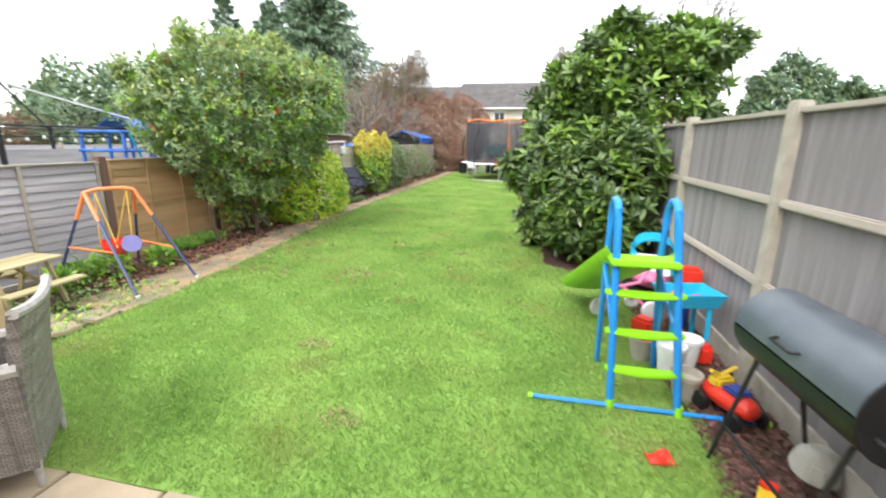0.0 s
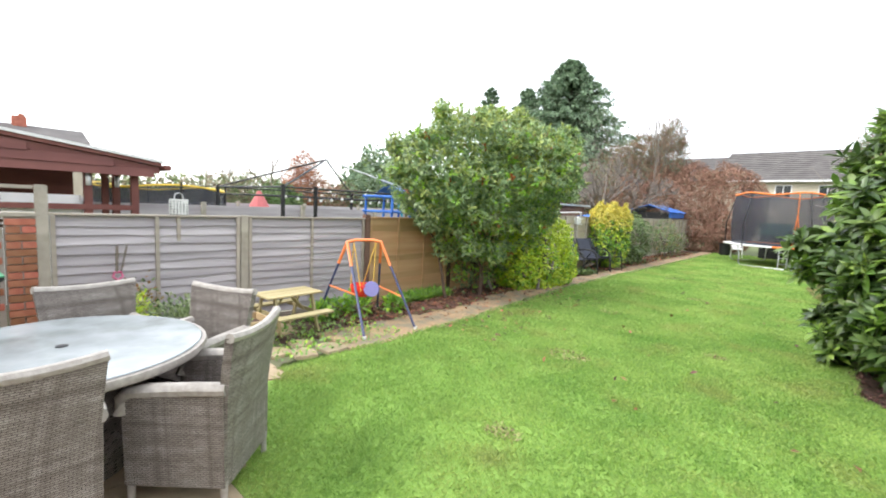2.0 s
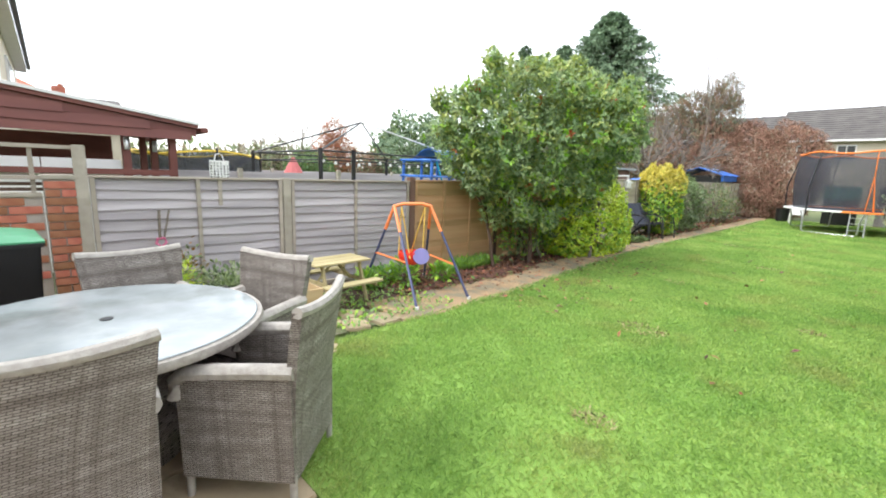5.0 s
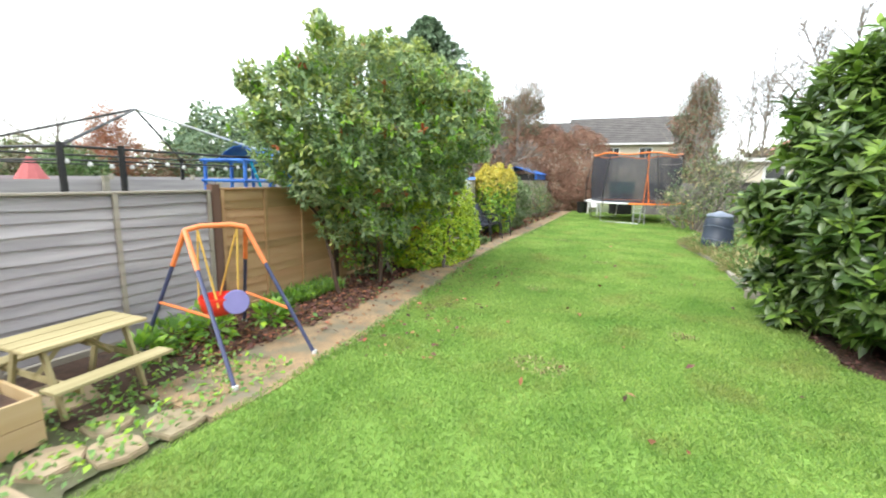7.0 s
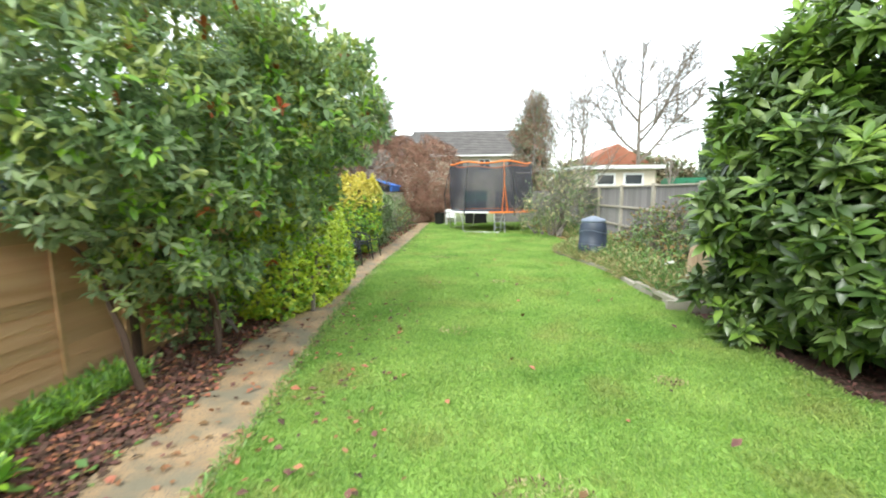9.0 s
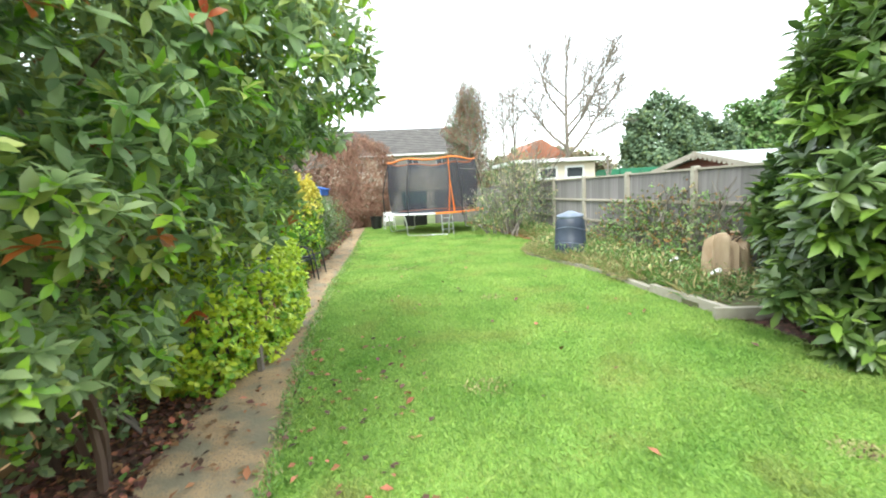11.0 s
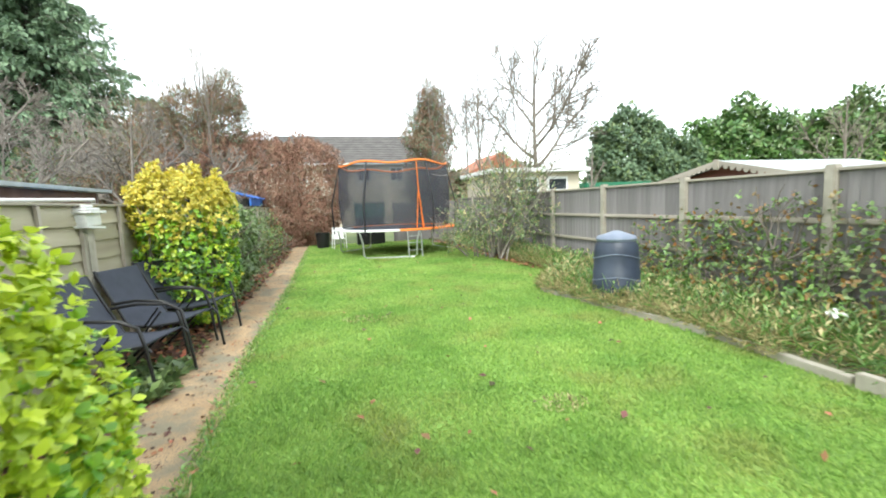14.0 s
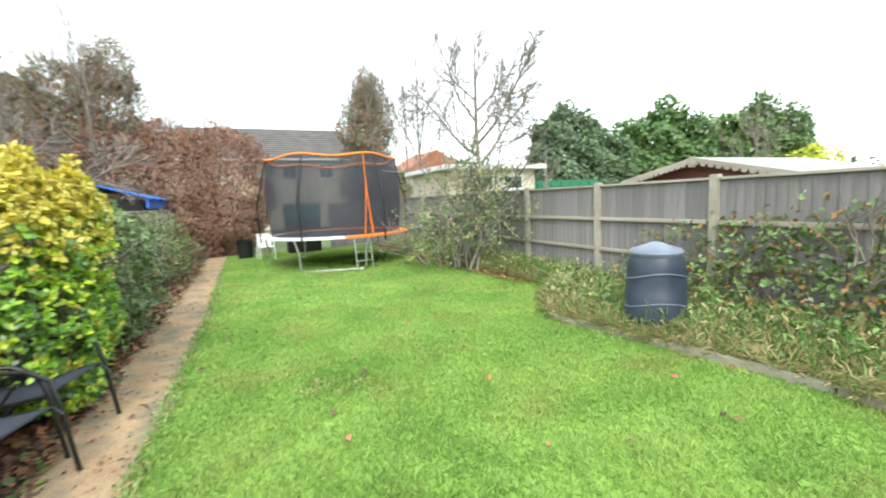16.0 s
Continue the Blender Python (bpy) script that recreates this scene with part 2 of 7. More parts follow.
L_LAUREL = leafmat("laurel_leaf", (0.07, 0.125, 0.035), (0.135, 0.205, 0.062), 0.4, 0.33, 0.2)
L_LAURELNEW = leafmat("laurel_young_leaf", (0.15, 0.27, 0.04), (0.24, 0.38, 0.065), 0.3, 0.45)
L_PHOT = leafmat("photinia_leaf", (0.2, 0.32, 0.13), (0.37, 0.47, 0.25), 0.4, 0.42, 0.5)
L_PHOTNEW = leafmat("photinia_young_leaf", (0.26, 0.34, 0.08), (0.36, 0.42, 0.13), 0.35)
L_PHOTRED = leafmat("photinia_red_leaf", (0.35, 0.08, 0.02), (0.4, 0.16, 0.04))
L_HEDGE = leafmat("euonymus_green_leaf", (0.2, 0.42, 0.035), (0.34, 0.56, 0.06), 0.35)
L_HEDGEY = leafmat("euonymus_lime_leaf", (0.5, 0.64, 0.05), (0.62, 0.72, 0.08), 0.25)
L_GOLD = leafmat("euonymus_gold_leaf", (0.6, 0.52, 0.07), (0.7, 0.63, 0.14), 0.25)
L_DULL = leafmat("dull_green_leaf", (0.12, 0.18, 0.065), (0.2, 0.27, 0.11), 0.4)
L_CONIF = leafmat("conifer_needles", (0.13, 0.21, 0.12), (0.22, 0.31, 0.19), 0.4, 0.7, 0.3)
L_BROWN = leafmat("dead_conifer_sprays", (0.23, 0.12, 0.08), (0.35, 0.2, 0.135), 0.22, 0.85, 0.2)
L_BROWNG = leafmat("browning_sprays", (0.2, 0.17, 0.1), (0.3, 0.25, 0.16), 0.4, 0.85, 0.2)
L_BRAMBLE = leafmat("bramble_leaf", (0.12, 0.2, 0.06), (0.2, 0.29, 0.1), 0.4)
L_BRAMBLER = leafmat("bramble_autumn_leaf", (0.3, 0.12, 0.05), (0.32, 0.26, 0.06), 0.35)
L_DRYGRASS = leafmat("dry_straw_grass", (0.42, 0.36, 0.16), (0.56, 0.49, 0.27), 0.3, 0.8)
L_WOOD = leafmat("broad_green_leaf", (0.09, 0.19, 0.05), (0.15, 0.27, 0.08), 0.35)
L_WEED = leafmat("weed_leaf", (0.15, 0.3, 0.06), (0.25, 0.42, 0.12), 0.3)

# ---- building helpers ----


class Geo:
    """Collects vertices and faces for one mesh."""

    def __init__(self):
        self.v, self.f = [], []

    def add(self, vs, fs, m=None):
        k = len(self.v)
        self.v += [tuple(m @ Vector(p)) if m else tuple(p) for p in vs]
        self.f += [tuple(i + k for i in f) for f in fs]
        return self

    def box(self, a, b, m=None):
        (x0, y0, z0), (x1, y1, z1) = a, b
        vs = [(x0, y0, z0), (x1, y0, z0), (x1, y1, z0), (x0, y1, z0), (x0, y0, z1), (x1, y0, z1), (x1, y1, z1), (x0, y1, z1)]
        return self.add(vs, [(3, 2, 1, 0), (4, 5, 6, 7), (0, 1, 5, 4), (1, 2, 6, 5), (2, 3, 7, 6), (3, 0, 4, 7)], m)

    def tube(self, pts, r, n=8, r2=None, flat=1.0):
        """A round bar along points; r one radius or the first of a taper to r2."""
        pts = [Vector(p) for p in pts]
        k, last = len(self.v), len(pts) - 1
        up = Vector((0.13, 0.21, 1)).normalized()
        for i, p in enumerate(pts):
            d = (pts[min(i + 1, last)] - pts[max(i - 1, 0)]).normalized()
            a = d.cross(up if abs(d.dot(up)) < 0.95 else Vector((1, 0, 0))).normalized()
            b = d.cross(a)
            rr = r if r2 is None else r + (r2 - r) * i / max(last, 1)
            for j in range(n):
                t = 2 * math.pi * j / n
                self.v.append(tuple(p + a * (math.cos(t) * rr) + b * (math.sin(t) * rr * flat)))
        for i in range(last):
            for j in range(n):
                q = k + i * n
                self.f.append((q + j, q + (j + 1) % n, q + n + (j + 1) % n, q + n + j))
        self.f.append(tuple(k + j for j in reversed(range(n))))
        self.f.append(tuple(k + last * n + j for j in range(n)))
        return self

    def lathe(self, prof, n=24, m=None):
        vs = [(r * math.cos(2 * math.pi * j / n), r * math.sin(2 * math.pi * j / n), z) for r, z in prof for j in range(n)]
        fs = [(i * n + j, i * n + (j + 1) % n, (i + 1) * n + (j + 1) % n, (i + 1) * n + j) for i in range(len(prof) - 1) for j in range(n)]
        fs += [tuple(reversed(range(n))), tuple((len(prof) - 1) * n + j for j in range(n))]
        return self.add(vs, fs, m)

    def prism(self, poly, z0, z1, m=None):
        n = len(poly)
        vs = [(x, y, z0) for x, y in poly] + [(x, y, z1) for x, y in poly]
        fs = [tuple(reversed(range(n))), tuple(range(n, 2 * n))] + [(i, (i + 1) % n, n + (i + 1) % n, n + i) for i in range(n)]
        return self.add(vs, fs, m)

    def sheet(self, fn, nu, nv, thick=None):
        """A surface fn(u, v) over the unit square, with a thickness vector if given."""
        layers = [Vector((0, 0, 0))] + ([Vector(thick)] if thick else [])
        k = len(self.v)
        for off in layers:
            self.v += [tuple(Vector(fn(i / nu, j / nv)) + off) for j in range(nv + 1) for i in range(nu + 1)]
        w, tot = nu + 1, (nu + 1) * (nv + 1)
        for j in range(nv):
            for i in range(nu):
                q = k + j * w + i
                self.f.append((q, q + 1, q + w + 1, q + w))
                if thick:
                    self.f.append((q + tot + w, q + tot + w + 1, q + tot + 1, q + tot))
        if thick:
            rim = [i for i in range(nu)] + [nu + j * w for j in range(nv)] + [nv * w + nu - i for i in range(nu)] + [(nv - j) * w for j in range(nv)]
            for a, b in zip(rim, rim[1:] + rim[:1]):
                self.f.append((k + b, k + a, k + tot + a, k + tot + b))
        return self


def part(name, geo, material, parent=None, label="", smooth=False, bevel=0.0, kind=""):
    """One mesh object under a thing, or at top level when it has no parent."""
    me = bpy.data.meshes.new(name)
    if isinstance(geo, bpy.types.Mesh):
        me = geo
    else:
        me.from_pydata(geo.v, [], geo.f)
        if bevel:
            bm = bmesh.new()
            bm.from_mesh(me)
            bmesh.ops.bevel(bm, geom=bm.edges[:], offset=bevel, segments=2, affect="EDGES", clamp_overlap=True)
            bm.to_mesh(me)
            bm.free()
        for m in material if isinstance(material, (list, tuple)) else [material]:
            me.materials.append(m)
        if smooth:
            me.shade_smooth()
            me.set_sharp_from_angle(angle=radians(45))
    ob = new(name, me)
    ob.parent = parent
    return tagged(ob, label=label, kind=kind)


def thing(name, at, label, category, group="", rz=0.0):
    ob = new(name)
    ob.matrix_basis = pose(at[0], at[1], at[2], 0, 0, rz)
    return tagged(ob, label=label, category=category, group=group)


def leaves(name, P, D, N, L, W, material, parent=None, label="", slots=None, fine=False):
    """A joined cloud of folded leaves: roots P, directions D, face normals N, lengths L, half widths W."""
    n = len(P)
    D = D / np.linalg.norm(D, axis=1, keepdims=True)
    S = np.cross(D, N)
    S /= np.maximum(np.linalg.norm(S, axis=1, keepdims=True), 1e-6)
    U = np.cross(S, D)
    L, W = L[:, None], W[:, None]
    if fine:  # a ribbed ellipse in eight triangles
        spots = [(0, 0, 0), (0.32, 0, -0.02), (0.32, -0.85, 0.03), (0.32, 0.85, 0.03), (0.66, 0, -0.05), (0.66, -0.9, 0.0), (0.66, 0.9, 0.0), (1.0, 0, -0.16)]
        tri = [[0, 1, 2], [0, 3, 1], [1, 4, 2], [2, 4, 5], [1, 3, 6], [1, 6, 4], [4, 7, 5], [4, 6, 7]]
    else:
        spots = [(0, 0, 0), (0.5, 0, -0.02), (1.0, 0, -0.14), (0.5, -1, 0.04), (0.5, 1, 0.04)]
        tri = [[0, 1, 3], [1, 2, 3], [0, 4, 1], [1, 4, 2]]
    nv, nf = len(spots), len(tri)
    v = np.empty((n, nv, 3))
    for k, (a, s, u) in enumerate(spots):
        v[:, k] = P + D * L * a + S * W * s + U * L * u
    f = (np.array(tri)[None] + (np.arange(n) * nv)[:, None, None]).reshape(-1)
    me = bpy.data.meshes.new(name)
    me.vertices.add(n * nv)
    me.vertices.foreach_set("co", v.reshape(-1))
    me.loops.add(len(f))
    me.loops.foreach_set("vertex_index", f.astype(np.int32))
    me.polygons.add(n * nf)
    me.polygons.foreach_set("loop_start", np.arange(n * nf, dtype=np.int32) * 3)
    if slots is not None:
        me.polygons.foreach_set("material_index", np.repeat(slots, nf).astype(np.int32))
    me.polygons.foreach_set("use_smooth", np.ones(n * nf, dtype=bool))
    me.update(calc_edges=True)
    for m in material if isinstance(material, (list, tuple)) else [material]:
        me.materials.append(m)
    ob = new(name, me)
    ob.parent = parent
    return tagged(ob, label=label, kind="stuff")


def unit(n, rng):
    v = rng.normal(size=(n, 3))
    return v / np.linalg.norm(v, axis=1, keepdims=True)


def shell(n, blobs, rng, inner=0.6, rough=0.16, flat_bottom=None, p=2):
    """Points near the surface of a union of ellipsoids (x, y, z, rx, ry, rz), with outward directions."""
    blobs = np.array(blobs, float)
    area = (blobs[:, 3] * blobs[:, 4] + blobs[:, 4] * blobs[:, 5] + blobs[:, 3] * blobs[:, 5])
    P, O = [], []
    have = 0
    while have < n:
        m = n * 2
        k = rng.choice(len(blobs), m, p=area / area.sum())
        d = unit(m, rng)
        if p > 2:  # squarer than a ball
            d /= (np.sum(np.abs(d) ** p, axis=1) ** (1 / p))[:, None]
        b = blobs[k]
        lump = 1 + rough * (np.sin(d[:, 0] * 7 + k) * np.sin(d[:, 1] * 6 + 2 * k) + np.sin(d[:, 2] * 9 + d[:, 0] * 5 + k) * 0.7)
        s = lump * (1 - (1 - inner) * rng.random(m) ** 1.7)
        pt = b[:, :3] + d * b[:, 3:] * s[:, None]
        ok = np.ones(m, bool)
        for q in blobs:
            ok &= (np.sum(np.abs((pt - q[:3]) / q[3:]) ** p, axis=1) > (inner * 0.93) ** p)
        if flat_bottom is not None:
            ok &= pt[:, 2] > flat_bottom
        o = np.sign(d) * np.abs(d) ** (p - 1) / b[:, 3:]
        o /= np.linalg.norm(o, axis=1, keepdims=True)
        P.append(pt[ok])
        O.append(o[ok])
        have += ok.sum()
    return np.concatenate(P)[:n], np.concatenate(O)[:n]


def branches(geo, rng, start, direction, length, radius, depth, spread=0.6, kids=3, n=5, lift=0.15, minr=0.004, clear=None):
    """A limb that forks again and again."""
    d = Vector(direction).normalized()
    pts, p = [Vector(start)], Vector(start)
    for i in range(4):
        d = (d + Vector(rng.normal(size=3)) * 0.13 + Vector((0, 0, lift * 0.3))).normalized()
        p = p + d * length / 4
        pts.append(p.copy())
    if clear and not all(clear(q) for q in pts):
        return
    geo.tube(pts, radius, n, max(radius * 0.55, minr * 0.6))
    if depth <= 0:
        return
    for i in range(kids):
        q = pts[2 + (i % 3)] if i else pts[-1]
        nd = (d + Vector(rng.normal(size=3)) * spread + Vector((0, 0, lift))).normalized()
        branches(geo, rng, q, nd, length * rng.uniform(0.6, 0.82), max(radius * 0.55, minr), depth - 1, spread, kids, max(3, n - 1), lift, minr, clear)


def bush(name, at, blobs, n, size, width, mats, shares, label, category, seed, inner=0.6, rough=0.16, whorl=1, stems=6, droop=0.0, stem_mat=None, hang=0.0, flat_bottom=0.02, top_slot=None, p=2, keep=None, fine=False, reach=0.7, clear=None, sprigs=0, rosette=0.0):
    """A shrub or tree: stems from the foot, and a crown of leaves in whorls."""
    rng = np.random.default_rng(seed)
    ob = thing(name, at, label, category)
    if sprigs:  # small clumps that break up the outline
        P, O = shell(sprigs, blobs, rng, 0.97, rough, flat_bottom, p)
        blobs = list(blobs) + [(*(q + o * 0.04), *(rng.uniform(0.09, 0.19) * np.array([1, 1, 0.8]))) for q, o in zip(P, O)]
    g = Geo()
    for i in range(stems):
        b = blobs[i % min(len(blobs), 6)]
        a = rng.uniform(0, 6.28)
        s = Vector((min(b[0] * 0.5, 0.1) + 0.15 * math.cos(a), b[1] * 0.7 + 0.15 * math.sin(a), 0))
        e = Vector((b[0], b[1], b[2])) - s
        branches(g, rng, s, e, e.length * reach, 0.01 + 0.012 * min(e.length, 2), 2, 0.5, 3, 5, clear=clear)
    part("stem", g, stem_mat or M_TRUNK, ob, smooth=True, kind="stuff")
    m = n // whorl
    P, O = shell(m, blobs, rng, inner, rough, flat_bottom, p)
    if keep:
        ok = keep(P + np.array(at))
        P, O = P[ok], O[ok]
        m = len(P)
    P = np.repeat(P, whorl, axis=0)
    O = np.repeat(O, whorl, axis=0)
    k = len(P)
    D = O * 0.45 + unit(k, rng) * 0.9 + np.array([0, 0, 0.2 - droop])
    N = O * 0.85 + np.array([0, 0, 0.95]) + unit(k, rng) * 0.3
    if rosette:  # the leaves of a shoot spread like a star round its tip
        A = O * 0.65 + np.array([0, 0, 0.8]) + np.repeat(unit(m, rng), whorl, axis=0) * 0.45
        A /= np.linalg.norm(A, axis=1, keepdims=True)
        E1 = np.cross(A, np.array([0.31, 0.95, 0.05]))
        E1 /= np.linalg.norm(E1, axis=1, keepdims=True)
        E2 = np.cross(A, E1)
        t = np.tile(np.arange(whorl) * 2.4, m) + np.repeat(rng.uniform(0, 6.28, m), whorl)
        up = np.tile(np.linspace(-0.35, 0.95, whorl), m) - droop
        star = E1 * np.cos(t)[:, None] + E2 * np.sin(t)[:, None] + A * up[:, None] + unit(k, rng) * 0.18
        D = D * (1 - rosette) + star * rosette
        N = N * (1 - rosette) + A * rosette
        P = P - A * (0.06 * size * (0.95 - up))[:, None]
    r = rng.random(m)
    cuts = np.cumsum(shares)
    sl = np.minimum(np.searchsorted(cuts, r), len(shares) - 1)
    sl = np.repeat(sl, whorl)
    if top_slot is not None:
        slot, z0, z1 = top_slot
        pr = np.clip((P[:, 2] - z0) / (z1 - z0), 0, 1)
        sl = np.where(np.repeat(rng.random(m), whorl) < pr, slot, sl)
    sz = size * rng.uniform(0.65, 1.2, k)
    leaves("foliage", P, D, N, sz, sz * width, mats, ob, slots=sl, fine=fine)
    return ob


# ---- ground ----
def edge_left(y):
    return float(np.interp(y, (3.0, 5.0, 6.0, 7.2, 8.2, 9.4, 11.8, 13.0, 16.0, 25.0), (-3.54, -3.54, -3.6, -3.72, -3.8, -3.88, -3.93, -3.9, -3.84, -3.86)))


def edge_path(y):
    return float(np.interp(y, (3.0, 5.4, 5.9, 7.0, 8.3, 9.5, 11.6, 18.0, 25.0), (-4.3, -4.26, -4.17, -4.4, -4.47, -4.42, -4.5, -4.42, -4.45))) + 0.03 * math.sin(y * 5.1) + 0.02 * math.sin(y * 11.3)


def edge_right(y):
    if y < 5.5:
        return 1.45 + 0.05 * math.sin(y * 3)
    return float(np.interp(y, (5.5, 6.2, 8.5, 9.0, 10.0, 11.0, 11.6, 12.5, 13.6, 14.4, 15.0, 17.2, 21.0, 25.0), (1.45, 0.58, 0.5, 0.4, 0.44, 0.49, 0.45, 0.24, 0.04, 0.5, 1.2, 1.08, 1.02, 0.7))) + 0.015 * math.sin(y * 4)


def edge_near(x):
    return 1.5 if x > -2.1 else min(1.5 + (-2.1 - x) * 0.68, 2.6)


END = 24.6
g = Geo().add([(-900, -900, -0.05), (900, -900, -0.05), (900, 900, -0.05), (-900, 900, -0.05)], [(0, 1, 2, 3)])
tagged(part("ground", g, mat("distant_ground", (0.1, 0.14, 0.05), (0.16, 0.18, 0.08), 0.2, 0.95, 0.3, 3)), "rough earth and grass beyond the garden", "ground", kind="structure")


def strip(fl, fr, y0, y1, n, z, zb=-0.05):
    g = Geo()
    for i in range(n + 1):
        y = y0 + (y1 - y0) * i / n
        g.v += [(fl(y), y, z), (fr(y), y, z), (fl(y), y, zb), (fr(y), y, zb)]
    for i in range(n):
        q = 4 * i
        g.f += [(q, q + 1, q + 5, q + 4), (q + 2, q, q + 4, q + 6), (q + 1, q + 3, q + 7, q + 5)]
    q = 4 * n
    g.f += [(0, 2, 3, 1), (q, q + 1, q + 3, q + 2)]
    return g


tagged(part("lawn", strip(edge_left, edge_right, 1.5, END, 120, 0.0), M_LAWN), "long mown bright green lawn with mossy patches", "lawn", kind="structure")
tagged(part("bed_left", strip(lambda y: -5.6, lambda y: -4.25 + 0.06 * math.sin(2.1 * y), 2.9, END, 80, -0.012), M_SOILBED), "narrow dark soil border along the lap fence", "flower bed", kind="structure")
tagged(part("bed_right", strip(edge_right, lambda y: 2.1, 1.5, 9.0, 60, -0.008), M_SOILBED), "dark bark covered border by the close-boarded fence", "flower bed", kind="structure")
tagged(part("raised_bed", strip(lambda y: edge_right(y) + 0.06, lambda y: 2.1, 8.55, END, 80, 0.07), mat("weedy_soil", (0.1, 0.11, 0.05), (0.16, 0.14, 0.08), 4, 0.95, 0.7, 40)), "raised overgrown weedy border", "flower bed", kind="structure")
g = strip(edge_path, lambda y: edge_left(y) + 0.02 + 0.02 * math.sin(y * 5.3), 3.35, END, 160, 0.008)
tagged(part("path", g, M_PATH), "worn buff exposed-aggregate concrete garden path", "path", kind="structure")

# sawn-stone patio: slabs laid in rows, then broken stepping slabs
patio = tagged(part("patio", Geo().add([(-5.5, -3.0, -0.02), (2.1, -3.0, -0.02), (2.1, 1.5, -0.02), (-2.1, 1.5, -0.02), (-3.7, 2.6, -0.02), (-3.7, 3.4, -0.02), (-5.5, 3.0, -0.02)], [tuple(range(7))]), mat("patio_joint_sand", (0.16, 0.15, 0.1), (0.12, 0.14, 0.06), 5, 0.95, 0.5, 50)), "patio of buff sandstone slabs with mossy joints", "patio", kind="structure")
rng = random.Random(5)
slab_mesh = {}
for i in range(13):
    for j in range(8):
        w, d = 0.595, 0.595
        x, y = -5.5 + 0.6 * i, -3.3 + 0.6 * j
        cy, cx = y + 0.3, x + 0.3
        if cy > 1.25 or cx > 2.0:
            continue
        k = rng.randrange(3)
        if k not in slab_mesh:
            s = Geo().prism([(-0.292, -0.292), (0.29, -0.294), (0.294, 0.288), (-0.288, 0.293)], -0.03, 0.012)
            slab_mesh[k] = part("slab", s, M_SLAB, patio, bevel=0.006)
            slab_mesh[k].location = (cx, cy, 0)
            continue
        o = new("slab", slab_mesh[k].data)
        o.parent = patio
        o.location = (cx, cy, rng.uniform(-0.003, 0.003))
        o.rotation_euler = (0, 0, radians(rng.choice((0, 90, 180)) + rng.uniform(-0.6, 0.6)))
for cx, cy, w, d, a in ((-2.5, 1.62, 0.6, 0.3, -25), (-3.0, 1.75, 0.5, 0.55, -12), (-3.55, 1.75, 0.5, 0.5, 5), (-3.85, 2.25, 0.6, 0.52, 8), (-3.5, 2.3, 0.3, 0.4, -28),
                        (-4.0, 2.68, 0.32, 0.3, 20), (-3.8, 2.9, 0.3, 0.26, -12), (-4.12, 3.02, 0.28, 0.25, 30), (-3.78, 3.22, 0.34, 0.3, 5), (-4.2, 1.75, 0.6, 0.5, 0), (-4.8, 1.75, 0.6, 0.5, 0), (-4.75, 2.4, 0.6, 0.6, 3), (-4.8, 3.05, 0.55, 0.5, -5)):
    pts = []
    for k in range(7):
        t = 2 * math.pi * k / 7 + rng.uniform(-0.2, 0.2)
        c, s = math.cos(t), math.sin(t)
        m = max(abs(c), abs(s)) ** 0.7
        pts.append((c / m * w / 2, s / m * d / 2))
    o = part("slab", Geo().prism(pts, -0.03, 0.012 + rng.uniform(-0.004, 0.004)), M_SLAB, patio, bevel=0.008)
    o.matrix_basis = pose(cx, cy, 0, rng.uniform(-1, 1), rng.uniform(-1, 1), a)

# concrete edging boards of the raised bed
for y0, y1 in ((8.5, 9.75), (9.77, 11.0), (11.02, 12.2), (12.22, 13.6)):
    a, b = Vector((edge_right(y0), y0, 0)), Vector((edge_right(y1), y1, 0))
    g = Geo().prism([(a.x - 0.02, a.y), (a.x + 0.06, a.y), (b.x + 0.06, b.y), (b.x - 0.02, b.y)], -0.05, 0.12 if y0 < 9.7 else 0.075)
    tagged(part("bed_edging", g, M_CONC, bevel=0.006), "pale concrete edging board holding back a weedy bed", "edging", "edging boards of the raised bed")
g = Geo().prism([(0.34, 8.5), (1.0, 8.36), (1.02, 8.42), (0.36, 8.57)], -0.05, 0.13)
tagged(part("bed_edging", g, M_CONC, bevel=0.006), "pale concrete edging board at the corner of the bed", "edging", "edging boards of the raised bed")


# ---- fences ----
def lap_panel(wood, battenwood, label, height, width=1.83, n=13):
    """An overlapping horizontal board panel, along +y, face to +x."""
    ob = thing("fence", (0, 0, 0), label, "fence", "lap fence panels")
    rg = random.Random(int(height * 100) + n)
    step = (height - 0.04) / n
    for i in range(n):
        z = 0.03 + i * step

        def fn(u, v, z=z, a=rg.uniform(-0.004, 0.004), s=rg.uniform(0, 6), q=step * 1.22):
            wob = 0.009 * math.sin(5 * u + s) + 0.004 * math.sin(17 * u + 2 * s)
            return (0.03 - 0.036 * v + a, u * width, z + v * q + (wob if v < 0.5 else 0))
        part("board", Geo().sheet(fn, 12, 1, (-0.009, 0, 0)), wood, ob)
    for y in (0.022, width / 3, 2 * width / 3, width - 0.022) if wood is not M_GREYWOOD else (0.022, width / 2, width - 0.022):
        part("batten", Geo().box((0.024, y - 0.02, 0), (0.052, y + 0.02, height)), battenwood, ob, bevel=0.003)
    part("cap", Geo().box((-0.03, -0.01, height), (0.05, width + 0.01, height + 0.022)), battenwood, ob, bevel=0.004)
    part("gravel_board", Geo().box((-0.02, 0, -0.12), (0.03, width, 0.02)), battenwood, ob, bevel=0.003)
    return ob


PITCH = 1.94


def fence_x(y):
    return -5.55 + 0.045 * (y - 1) if y < 6.8 else -5.29


